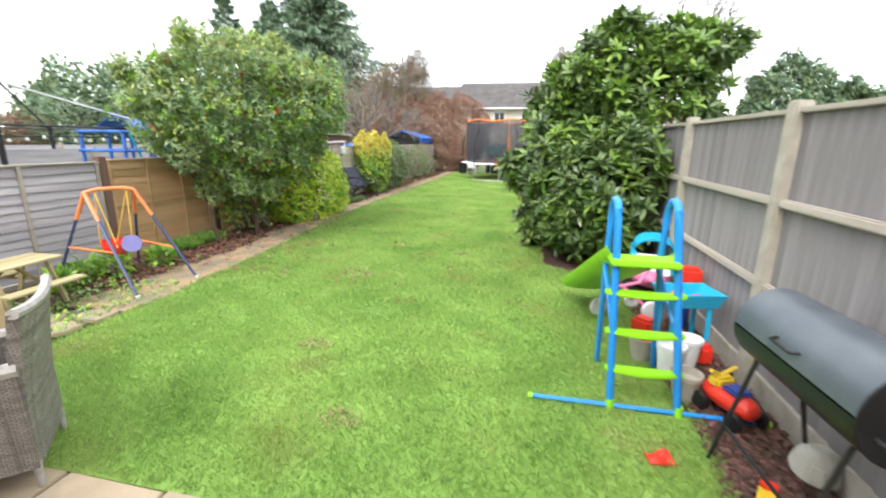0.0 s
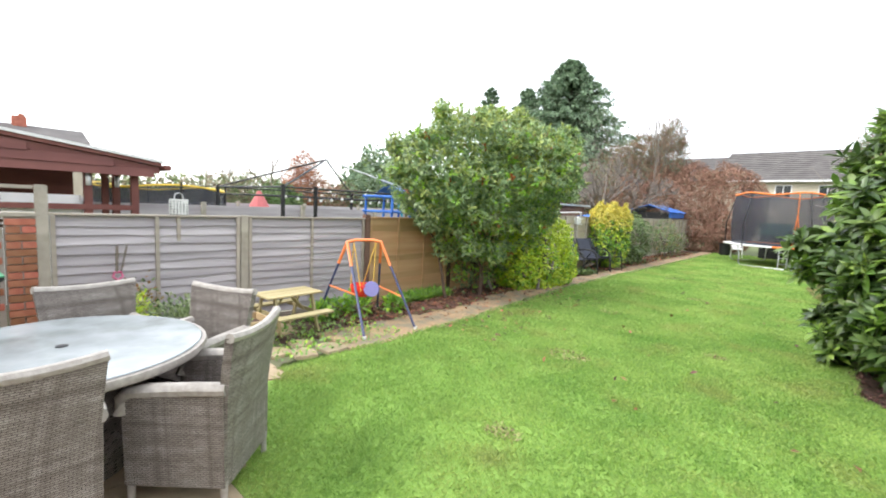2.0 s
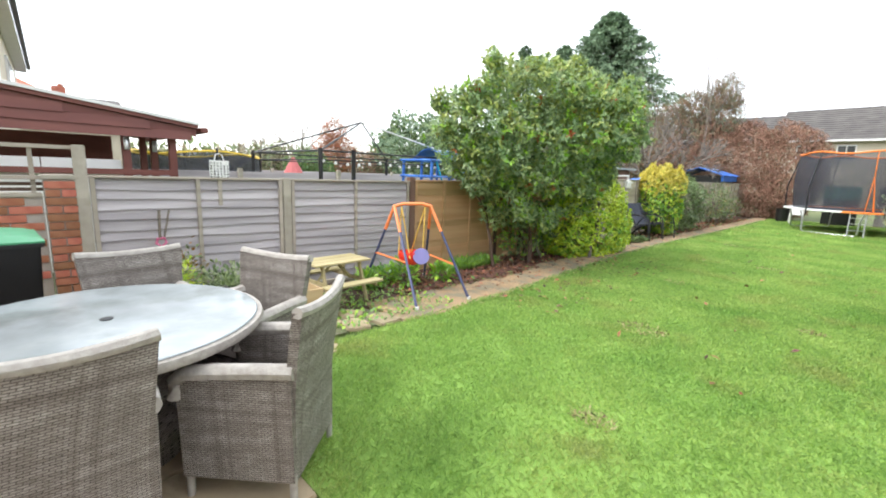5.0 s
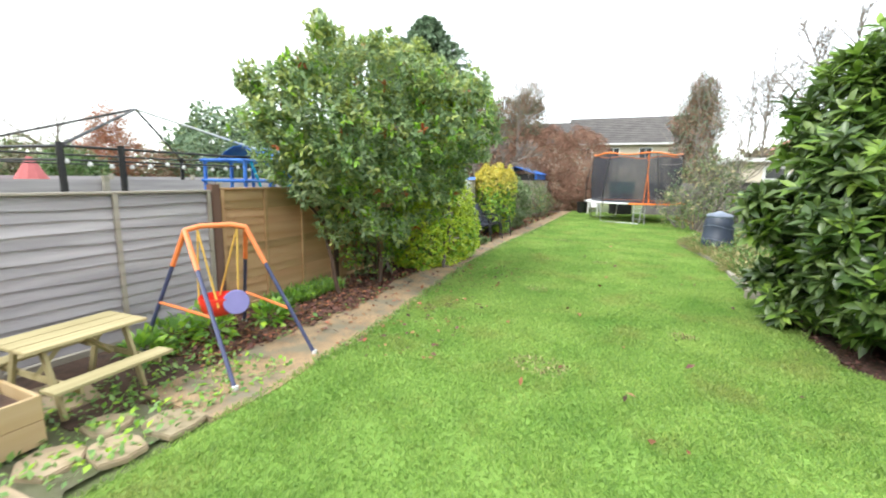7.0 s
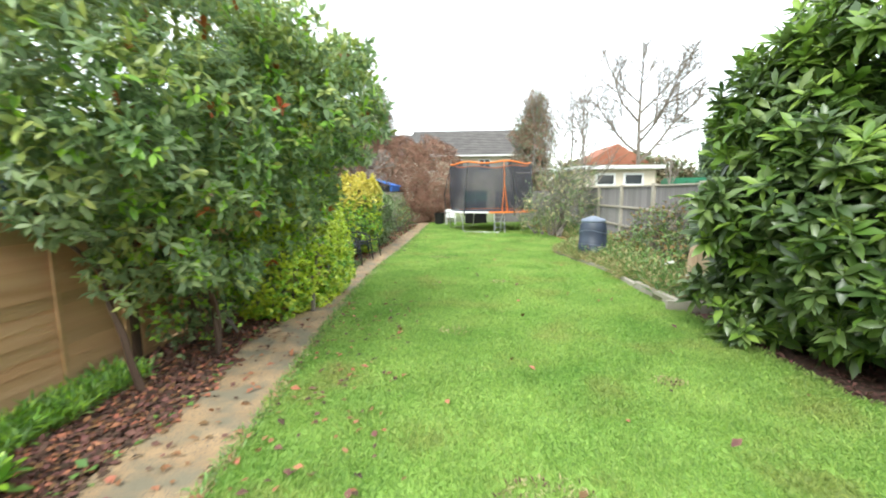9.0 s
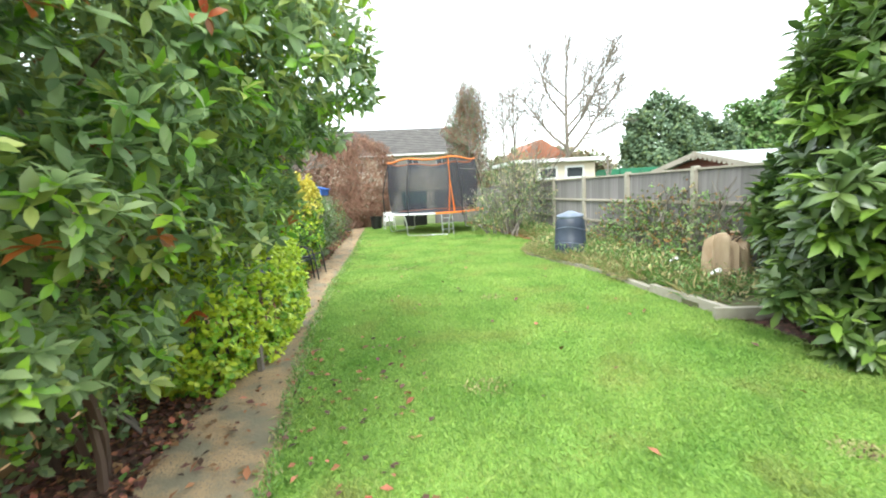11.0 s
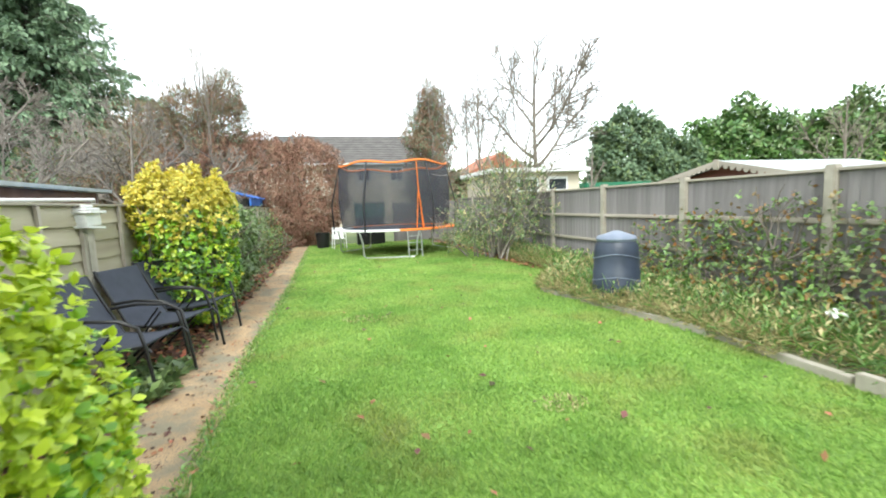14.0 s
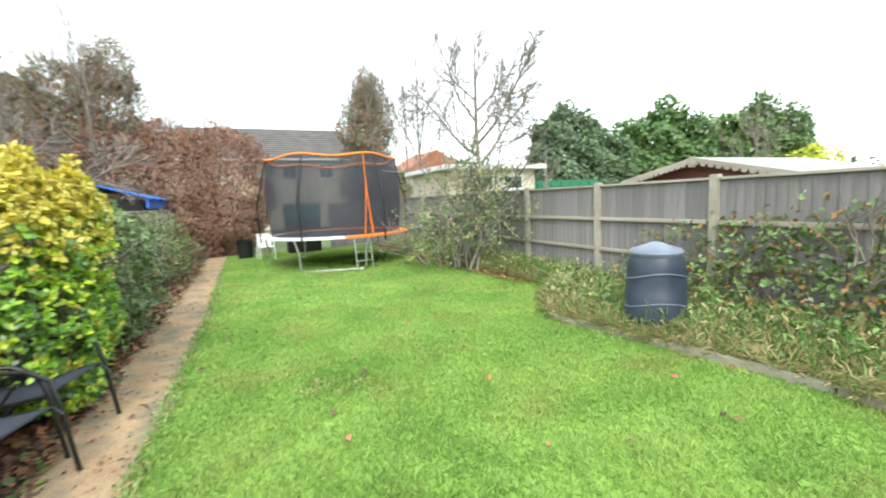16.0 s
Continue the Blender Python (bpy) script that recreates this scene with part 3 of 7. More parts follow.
lap_grey = lap_panel(M_GREYWOOD, M_RAILWOOD, "silver-grey weathered overlapping board fence panel between posts", 1.36)
lap_brown = lap_panel(M_BROWNWOOD, M_BROWNWOOD, "orange-brown overlapping board fence panel beside dark posts", 1.38)
lap_olive = lap_panel(M_OLIVEWOOD, M_RAILWOOD, "faded olive overlapping board fence panel behind black garden chairs", 1.5, n=9)
for k in range(0, 13):
    y = 1.0 + PITCH * k
    src = lap_grey if k < 2 else lap_brown if k < 5 else lap_olive
    turn = math.degrees(math.atan2(fence_x(y) - fence_x(y + PITCH), PITCH))
    if k > 4:
        y -= 0.3
    place = pose(fence_x(y + 0.05), y + 0.055, 0.02, 0, 0, turn)
    if k == 4:  # a cut-down panel
        place = place @ Matrix.Diagonal((1, 0.84, 1, 1))
    bay = copy_thing(src, place)
    if k in (0, 1):
        g, m, lab, h = 0.1, M_CONC, "pale concrete fence post standing in the lap fence", (1.68, 1.41)[k]
    elif k == 2:
        g, m, lab, h = 0.1, M_REDPOST, "red-brown timber fence post with a flat top", 1.46
    elif k < 6:
        g, m, lab, h = 0.1, M_DARKPOST, "dark brown timber post of the lap fence", 1.42
    else:
        g, m, lab, h = 0.1, M_CONC, "pale post of the faded lap fence", 1.54
    part("post", Geo().box((-g / 2, -g / 2, -0.12), (g / 2, g / 2, h)), m, bay, lab, bevel=0.008).location = (0.01, -0.055, -0.02)
for o in (lap_grey, lap_brown, lap_olive):
    for c in list(o.children):
        bpy.data.objects.remove(c)
    bpy.data.objects.remove(o)


def board_panel(height, width=1.83):
    """A close-boarded panel of upright feather-edge boards with rails, along +y, face to -x."""
    ob = thing("fence", (0, 0, 0), "grey weathered close-boarded fence panel with three rails", "fence", "close-boarded fence panels")
    n = 17
    w = width / n
    tpl = None
    for i in range(n):
        if tpl is None:
            tpl = Geo()
            tpl.add([(0, 0, 0.15), (-0.014, w + 0.012, 0.15), (0.012, w + 0.012, 0.15), (0.012, 0, 0.15), (0, 0, height), (-0.014, w + 0.012, height), (0.012, w + 0.012, height), (0.012, 0, height)],
                    [(0, 1, 2, 3), (7, 6, 5, 4), (1, 0, 4, 5), (2, 1, 5, 6), (3, 2, 6, 7), (0, 3, 7, 4)])
            first = part("board", tpl, M_FEATHER, ob)
        else:
            o = new("board", first.data)
            o.parent = ob
            o.location = (0.002 * math.sin(i * 2.3), i * w, 0)
    for z in (height - 0.55, height - 1.04) if height < 1.7 else (height - 0.6, height - 1.18):
        part("rail", Geo().box((-0.06, 0, z), (-0.012, width, z + 0.06)), M_RAILWOOD, ob, bevel=0.012)
    part("cap", Geo().box((-0.045, -0.01, height), (0.03, width + 0.01, height + 0.035)), M_RAILWOOD, ob, bevel=0.006)
    part("gravel_board", Geo().box((-0.035, 0, -0.05), (0.015, width, 0.16)), M_CONC, ob, bevel=0.004)
    return ob


FX = 2.06
tall = board_panel(1.92)
low = board_panel(1.6)
for k in range(-2, 11):
    y = 3.28 + 1.93 * k
    bay = copy_thing(tall if k < 2 else low, pose(FX, y + 0.055, 0, 0, 0, 0))
    h = 2.0 if k < 2 else 1.67
    part("post", Geo().box((-0.055, -0.055, -0.1), (0.055, 0.055, h)), M_CONC, bay, "pale square concrete post", bevel=0.012).location = (-0.02, -0.055, 0)
for o in (tall, low):
    for c in list(o.children):
        bpy.data.objects.remove(c)
    bpy.data.objects.remove(o)

# ---- patio furniture ----
def rattan_chair():
    ob = thing("armchair", (0, 0, 0), "grey-brown woven rattan garden armchair with a flared high back", "chair", "rattan armchairs round the table")
    # local +y is the way the sitter faces

    def back(u, v):
        z = 0.1 + v * 0.83
        half = 0.27 + 0.035 * max(0, v - 0.4) / 0.6 - 0.02 * (1 - v)
        x = (u * 2 - 1) * half
        lean = -0.24 - 0.012 * v - 0.11 * max(0, v - 0.35) ** 1.6
        return (x, lean - 0.028 * (1 - (2 * u - 1) ** 2) * v, z - 0.022 * (1 - (2 * u - 1) ** 2) * (v > 0.99))
    part("backrest", Geo().sheet(back, 10, 14, (0, 0.045, 0)), M_RATTAN, ob, smooth=True)
    rim = [Vector(back(i / 14, 1)) + Vector((0, 0.022, 0)) for i in range(15)]
    part("back_rim", Geo().tube(rim, 0.026, 8), M_RATTANEDGE, ob, smooth=True)
    for s in (-1, 1):
        def side(u, v, s=s):
            return (s * (0.285 - 0.012 * (1 - v)), -0.24 + u * 0.52, 0.11 + v * (0.52 - 0.03 * u))
        g = Geo().sheet(side, 6, 6, (-s * 0.045, 0, 0))
        part("side_panel", g, M_RATTAN, ob, smooth=True)
        pts = [(s * 0.265, -0.25, 0.65), (s * 0.268, -0.1, 0.645), (s * 0.268, 0.1, 0.632), (s * 0.268, 0.24, 0.618), (s * 0.268, 0.285, 0.58), (s * 0.268, 0.29, 0.5)]
        part("armrest", Geo().tube(pts, 0.038, 8), M_RATTANEDGE, ob, smooth=True)
    part("seat", Geo().box((-0.245, -0.22, 0.36), (0.245, 0.27, 0.42)), M_CUSHION, ob, bevel=0.015)
    part("front_panel", Geo().box((-0.25, 0.245, 0.11), (0.25, 0.28, 0.37)), M_RATTAN, ob, bevel=0.008)
    for x in (-0.25, 0.25):
        for y in (-0.225, 0.26):
            part("leg", Geo().tube([(x, y, 0.14), (x * 1.01, y * 1.01, 0)], 0.021, 8, 0.017), M_RATTANEDGE, ob, smooth=True)
    return ob


TX, TY = -2.86, 0.86
chair = rattan_chair()
spots = ((-2.27, 1.42, 133), (-2.25, 0.64, 86), (-3.47, 1.14, -82), (-3.02, 1.57, 203), (-3.22, 0.33, -48), (-2.48, 0.02, 28))
for i, (x, y, a) in enumerate(spots):
    o = copy_thing(chair, pose(x, y, 0.012, 0, 0, a)) if i else None
chair.matrix_basis = pose(spots[0][0], spots[0][1], 0.012, 0, 0, spots[0][2])

table = thing("garden_table", (TX, TY, 0.012), "round grey rattan garden table with a wet frosted glass top", "table")
part("glass_top", Geo().lathe([(0.0, 0.735), (0.69, 0.735), (0.695, 0.739), (0.69, 0.744), (0.0, 0.744)][1:4], 64), M_GLASSTOP, table, smooth=False)
part("rim", Geo().lathe([(0.66, 0.69), (0.715, 0.69), (0.725, 0.71), (0.718, 0.734), (0.66, 0.734), (0.66, 0.69)], 64), M_RATTANEDGE, table, smooth=True)
part("umbrella_cap", Geo().lathe([(0.028, 0.7445), (0.03, 0.748), (0.02, 0.75)], 20), M_BLACK, table)
part("base", Geo().lathe([(0.3, 0.0), (0.3, 0.08), (0.24, 0.35), (0.24, 0.5), (0.34, 0.7)], 32), M_RATTAN, table, smooth=True)

# child's picnic bench
bench = thing("picnic_bench", (-4.68, 3.16, 0.012), "small child's picnic table of pale treated pine", "picnic table", rz=3)
for i in range(3):
    part("table_board", Geo().box((-0.2 + i * 0.145, -0.37, 0.46), (-0.062 + i * 0.145, 0.37, 0.482)), M_BENCH, bench, bevel=0.004)
for s in (-1, 1):
    part("seat_board", Geo().box((s * 0.4 - 0.075, -0.37, 0.25), (s * 0.4 + 0.075, 0.37, 0.272)), M_BENCH, bench, bevel=0.004)
for y in (-0.25, 0.25):
    for s in (-1, 1):
        g = Geo().prism([(-0.025, -0.012), (0.025, -0.012), (0.025, 0.012), (-0.025, 0.012)], 0, 0.5)
        o = part("leg", g, M_BENCH, bench, bevel=0.003)
        o.matrix_basis = pose(s * 0.3, y, 0, 0, -s * 19, 0)
    part("crossbar", Geo().box((-0.46, y + 0.014, 0.205), (0.46, y + 0.034, 0.248)), M_BENCH, bench, bevel=0.003)
part("brace", Geo().tube([(0.0, -0.23, 0.23), (0.0, -0.02, 0.45)], 0.02, 4), M_BENCH, bench)
part("brace", Geo().tube([(0.0, 0.23, 0.23), (0.0, 0.02, 0.45)], 0.02, 4), M_BENCH, bench)

# raised planter of two pale boards, and what grows beside it
planter = thing("planter_box", (-4.42, 2.2, 0.012), "low raised planter box of pale pine boards on the patio", "planter")
for z in (0.0, 0.15):
    part("side_board", Geo().box((0.2, -0.56, z), (0.222, 0.56, z + 0.147)), M_PINE, planter, bevel=0.003)
    part("side_board", Geo().box((-0.222, -0.56, z), (-0.2, 0.56, z + 0.147)), M_PINE, planter, bevel=0.003)
    part("end_board", Geo().box((-0.2, 0.538, z), (0.2, 0.56, z + 0.147)), M_PINE, planter, bevel=0.003)
    part("end_board", Geo().box((-0.2, -0.56, z), (0.2, -0.538, z + 0.147)), M_PINE, planter, bevel=0.003)
part("soil", Geo().box((-0.2, -0.538, 0), (0.2, 0.538, 0.22)), M_SOILBED, planter)


def low_plant(name, x, y, z, r, h, mats, shares, n, size, width, label, seed, whorl=5):
    rg = np.random.default_rng(seed)
    ob = thing(name, (x, y, z), label, "plant")
    P, O = shell(n, [(0, 0, h * 0.4, r, r, h * 0.6)], rg, 0.3, 0.2, 0.0)
    D = O + unit(n, rg) * 0.7 + np.array([0, 0, 0.4])
    N = unit(n, rg) * 0.5 + np.array([0, 0, 1])
    sl = np.minimum(np.searchsorted(np.cumsum(shares), rg.random(n)), len(shares) - 1)
    s = size * rg.uniform(0.6, 1.2, n)
    leaves("foliage", P, D, N, s, s * width, mats, ob, slots=sl)
    g = Geo()
    for i in range(8):
        a = rg.uniform(0, 6.28)
        g.tube([(0, 0, 0), (r * 0.3 * math.cos(a), r * 0.3 * math.sin(a), h * 0.3), (r * 0.6 * math.cos(a), r * 0.6 * math.sin(a), h * 0.6)], 0.006, 4, 0.003)
    part("stem", g, M_TRUNK, ob, kind="stuff")
    return ob


low_plant("small_conifer", -4.95, 1.62, 0, 0.17, 0.62, [L_HEDGEY, L_HEDGE], [0.7, 0.3], 900, 0.06, 0.16, "upright lime-green dwarf conifer in front of the fence", 11)
low_plant("variegated_shrub", -4.85, 2.02, 0, 0.34, 0.52, [L_DULL, leafmat("variegated_leaf", (0.4, 0.45, 0.28), (0.2, 0.3, 0.12))], [0.45, 0.55], 1500, 0.06, 0.3, "low variegated shrub in front of the fence", 12)
low_plant("bronze_shrub", -5.2, 1.75, 0, 0.16, 0.75, [L_BRAMBLER, L_DULL], [0.5, 0.5], 300, 0.06, 0.3, "thin bronze-leaved shrub against the fence", 13)
low_plant("trailing_plant", -4.4, 2.35, 0.2, 0.22, 0.22, [L_DULL, L_WEED], [0.7, 0.3], 420, 0.05, 0.35, "grey-green trailing plant in the planter", 14)
for i, (x, y, r) in enumerate(((-4.75, 4.3, 0.2), (-4.65, 4.9, 0.17), (-5.05, 4.15, 0.2), (-4.9, 3.75, 0.15))):
    low_plant("foxglove_clump", x, y, 0, r, 0.2 + 0.12 * (i == 0), [L_HEDGE, L_WEED], [0.6, 0.4], 170, 0.11, 0.28, "low rosette of soft green leaves in the dark border", 20 + i)
pot = thing("plant_pot", (-4.45, 1.82, 0.2), "black plastic plant pot in the planter", "plant pot")
part("pot_body", Geo().lathe([(0.09, 0), (0.12, 0.17), (0.125, 0.19), (0.11, 0.19), (0.1, 0.15)], 20), M_BLACK, pot, smooth=True)

# brick pier, wall, trellis
pier = tagged(part("brick_pier", Geo().box((-5.73, 0.73, -0.1), (-5.515, 0.975, 1.36)), M_MORTAR), "pier of orange-red bricks at the end of the garden wall", "brick pier", kind="structure")
bwall = tagged(part("brick_wall", Geo().box((-5.72, -3.2, -0.1), (-5.535, 0.72, 1.2)), M_MORTAR), "low garden wall of orange-red bricks", "brick wall", kind="structure")
part("coping", Geo().box((-5.76, 0.71, 1.36), (-5.49, 0.99, 1.4)), M_CONC, pier, bevel=0.006)
bm0 = None
rng = random.Random(9)


def brick_at(parent, x, y, z, rz, half=False):
    global bm0
    if bm0 is None:
        bm0 = {}
    if half not in bm0:
        w = 0.05 if half else 0.1075
        bm0[half] = part("brick", Geo().box((-0.02, -w, -0.0325), (0.02, w, 0.0325)), M_BRICK, parent, bevel=0.004)
        o = bm0[half]
    else:
        o = new("brick", bm0[half].data)
        o.parent = parent
    o.matrix_basis = pose(x + rng.uniform(-0.002, 0.003), y, z, 0, rng.uniform(-0.6, 0.6), rz)


for c in range(18):
    z = 0.035 + c * 0.075
    if c % 2:
        brick_at(pier, -5.512, 0.842, z, 0)
    else:
        brick_at(pier, -5.512, 0.79, z, 0, True)
        brick_at(pier, -5.512, 0.902, z, 0, True)
for c in range(6, 16):
    z = 0.035 + c * 0.075
    for k in range(12):
        y = 0.6 - 0.225 * k - (0.112 if c % 2 else 0)
        brick_at(bwall, -5.532, y, z, 0)
part("coping", Geo().box((-5.75, -3.2, 1.2), (-5.51, 0.72, 1.235)), M_CONC, bwall, bevel=0.006)
trellis = thing("trellis", (-5.6, 0.97, 1.235), "weathered grey timber trellis on the garden wall", "trellis")
for z in (0.12, 0.4):
    part("trellis_rail", Geo().box((-0.015, -4.0, z), (0.02, -0.02, z + 0.035)), M_RAILWOOD, trellis, bevel=0.003)
for k in range(9):
    y = -0.32 - 0.45 * k
    part("trellis_upright", Geo().box((-0.03, y, 0.0), (-0.012, y + 0.035, 0.44)), M_RAILWOOD, trellis, bevel=0.003)
for k in range(2):
    part("trellis_slat", Geo().box((-0.05, -4.0, 0.015 + 0.05 * k), (-0.035, -0.05, 0.045 + 0.05 * k)), M_DARKPOST, trellis)

# wheelie bin
wb = thing("wheelie_bin", (-4.52, 0.36, 0.042), "black plastic wheelie bin with a green lid", "wheelie bin", rz=4)
part("bin_body", Geo().add([(-0.27, -0.24, 0.03), (0.27, -0.24, 0.03), (0.27, 0.24, 0.03), (-0.27, 0.24, 0.03), (-0.34, -0.28, 0.93), (0.34, -0.28, 0.93), (0.34, 0.28, 0.93), (-0.34, 0.28, 0.93)],
     [(3, 2, 1, 0), (4, 5, 6, 7), (0, 1, 5, 4), (1, 2, 6, 5), (2, 3, 7, 6), (3, 0, 4, 7)]), M_BLACK, wb, bevel=0.02)
part("bin_rim", Geo().box((-0.36, -0.3, 0.9), (0.36, 0.3, 0.94)), M_BLACK, wb, bevel=0.01)
part("lid", Geo().sheet(lambda u, v: (-0.36 + 0.72 * u, -0.3 + 0.6 * v, 0.945 + 0.06 * math.sin(math.pi * u) ** 0.5 * math.sin(math.pi * v) ** 0.4), 12, 10, (0, 0, -0.012)), M_GREEN, wb, smooth=True, label="green lid")
for s in (-1, 1):
    part("wheel", Geo().lathe([(0.02, -0.02), (0.1, -0.02), (0.1, 0.02), (0.02, 0.02)], 20, pose(-0.3, s * 0.2, 0.1, 90)), M_BLACK, wb)

# hand tools hung on the fence, white board sign on its top
tools = thing("hung_garden_tool", (-5.45, 1.58, 0.72), "old hand fork with a pink handle hung on the fence", "garden tool")
part("handle", Geo().tube([(0.02, 0.0, 0.34), (0.03, -0.01, 0.05)], 0.014, 6), M_TRUNK, tools)
part("grip", Geo().tube([(0.03, -0.03, 0.05), (0.03, -0.045, 0.0), (0.03, 0.0, -0.04), (0.03, 0.045, 0.0), (0.03, 0.03, 0.05), (0.03, -0.03, 0.05)], 0.014, 6), M_PINK, tools, smooth=True)
part("shaft", Geo().tube([(0.02, 0.09, 0.34), (0.03, 0.03, 0.06)], 0.01, 6), M_TRUNK, tools)
sign = thing("hanging_sign", (-5.46, 2.19, 1.39), "white plastic card with dark speckled print wired to the fence top", "sign")
part("card", Geo().box((-0.005, -0.1, 0.0), (0.005, 0.1, 0.2)), M_WHITEPL, sign, bevel=0.002)
part("wire_loop", Geo().tube([(0, -0.05, 0.19), (0, -0.035, 0.26), (0, 0.0, 0.275), (0, 0.035, 0.26), (0, 0.05, 0.19)], 0.005, 6), M_WHITEPL, sign, smooth=True)
rs_ = random.Random(17)
g = Geo()
for k in range(34):
    y, z = -0.085 + 0.034 * (k % 6), 0.02 + 0.03 * (k // 6)
    w, h = rs_.uniform(0.004, 0.011), rs_.uniform(0.004, 0.01)
    g.box((0.0052, y - w, z - h), (0.0072, y + w, z + h))
part("print", g, M_BLACK, sign, "dark illegible print", kind="stuff")
part("stake", Geo().box((-0.03, -0.02, -0.3), (-0.006, 0.02, 0.12)), M_RAILWOOD, sign)

# ---- toddler swing ----
sw = thing("toddler_swing", (-4.3, 4.1, 0.0), "folding metal toddler swing, orange and navy, with an orange seat", "swing")
base = Vector((4.3, -4.1, 0))
AL, AR = Vector((-4.6, 3.98, 1.1)) + base, Vector((-4.25, 4.29, 1.12)) + base
F1, F2 = Vector((-3.75, 3.67, 0.01)) + base, Vector((-3.68, 4.45, 0.01)) + base
B1, B2 = Vector((-5.05, 3.82, 0.01)) + base, Vector((-4.92, 4.8, 0.01)) + base
for foot, top in ((F1, AL), (B1, AL), (F2, AR), (B2, AR)):
    mid = foot.lerp(top, 0.72)
    part("leg", Geo().tube([foot, mid], 0.017, 8), M_NAVY, sw, smooth=True)
    part("upper_leg", Geo().tube([mid, foot.lerp(top, 0.95), top + Vector((0, 0, 0.005))], 0.021, 8), M_ORANGE, sw, smooth=True, label="orange upper leg")
    part("foot_cap", Geo().tube([foot + Vector((0, 0, 0.03)), foot + Vector((0, 0, -0.01))], 0.022, 8), M_WHITEPL, sw)
part("top_bar", Geo().tube([AL, AL.lerp(AR, 0.25) + Vector((0, 0, 0.03)), AL.lerp(AR, 0.75) + Vector((0, 0, 0.03)), AR], 0.023, 10), M_ORANGE, sw, smooth=True)
part("crossbar", Geo().tube([F1.lerp(AL, 0.42), B1.lerp(AL, 0.42)], 0.013, 8), M_ORANGE, sw, smooth=True)
part("crossbar", Geo().tube([F2.lerp(AR, 0.36), B2.lerp(AR, 0.36)], 0.013, 8), M_ORANGE, sw, smooth=True)
seat = AL.lerp(AR, 0.5) + Vector((0.0, -0.02, -0.74))
for k, t in enumerate((0.2, 0.2, 0.85, 0.85)):
    a = AL.lerp(AR, t)
    s = seat + Vector(((-0.12, 0.12)[k % 2], (-0.1, 0.1)[k // 2], 0.09))
    part("rope", Geo().tube([a, a.lerp(s, 0.5), s], 0.009, 6), M_ROPE, sw, smooth=True)
part("seat_bucket", Geo().lathe([(0.1, 0.0), (0.14, 0.04), (0.155, 0.15), (0.15, 0.16), (0.13, 0.05), (0.08, 0.02)], 20, Matrix.Translation(seat)), M_RED, sw, smooth=True, label="orange-red moulded seat")
part("seat_front", Geo().lathe([(0.02, -0.012), (0.1, -0.012), (0.106, 0.0), (0.1, 0.012), (0.02, 0.012)], 24, Matrix.Translation(seat + Vector((0.19, 0.02, 0.12))) @ pose(0, 0, 0, 35, 72, 0)), M_LILAC, sw, smooth=True, label="lilac moulded front guard")

# ---- slide and toys by the right fence ----
SY = 2.73
sl = thing("garden_slide", (1.17, SY, 0.0), "small lime-green plastic garden slide with a bright blue ladder", "slide")
part("base_bar", Geo().tube([(-0.68, 0, 0.02), (0.76, 0, 0.02)], 0.017, 8), M_BLUE, sl, smooth=True)
for x in (-0.69, 0.77):
    part("end_cap", Geo().tube([(x - 0.015, 0, 0.02), (x + 0.015, 0, 0.02)], 0.024, 8), M_LIME, sl)
for x in (-0.17, 0.25):
    part("foot_joint", Geo().tube([(x, 0, 0.0), (x, 0, 0.07)], 0.028, 8), M_LIME, sl)
    t = 0.04 if x < 0 else -0.04   # the rails draw together towards the top
    top = [(x + t * z / 1.28 - 0.11 * z / 1.28, 0.035 * z, z) for z in (0.05, 0.45, 0.9, 1.28)]
    xt = x + t - 0.11
    arc = [(xt, 0.045 + 0.11 * (1 - math.cos(a)), 1.28 + 0.1 * math.sin(a)) for a in (0.5, 1.0, 1.57, 2.1, 2.6)] + [(xt, 0.27, 1.24), (xt, 0.28, 1.0)]
    part("ladder_rail", Geo().tube(top + arc, 0.024, 10), M_BLUE, sl, smooth=True)
    part("strut", Geo().tube([(x + (t - 0.11) * 0.43, 0.02, 0.55), (xt, 0.3, 0.9)], 0.016, 8), M_BLUE, sl, smooth=True)
    part("rear_leg", Geo().tube([(xt, 0.28, 0.98), (x, 0.62, 0.02)], 0.02, 8), M_BLUE, sl, smooth=True)
for z, y in ((0.27, 0.02), (0.53, 0.03), (0.79, 0.04)):
    c = 0.04 - 0.086 * z
    pts = [(-0.24 + 0.48 * k / 10, -0.055 * math.sin(math.pi * k / 10) - 0.015) for k in range(11)] + [(0.24 - 0.48 * k / 6, 0.03) for k in range(7)]
    part("step", Geo().prism([(px + c, py + y) for px, py in pts], z, z + 0.028), M_LIME, sl, bevel=0.006)


def chute(u, v):
    y = 0.1 + 2.0 * v
    z = 1.0 - 0.9 * v + 0.05 * max(0.0, v - 0.85) / 0.15
    w = 0.22
    lip = 0.09 * (abs(2 * u - 1) ** 6)
    return (-0.06 - 0.12 * v + (2 * u - 1) * w, y, max(0.05, z) + lip)


part("chute", Geo().sheet(chute, 12, 18, (0, 0, -0.012)), M_LIME, sl, smooth=True)
part("platform", Geo().box((-0.26, -0.03, 0.99), (0.14, 0.16, 1.03)), M_LIME, sl, bevel=0.01)

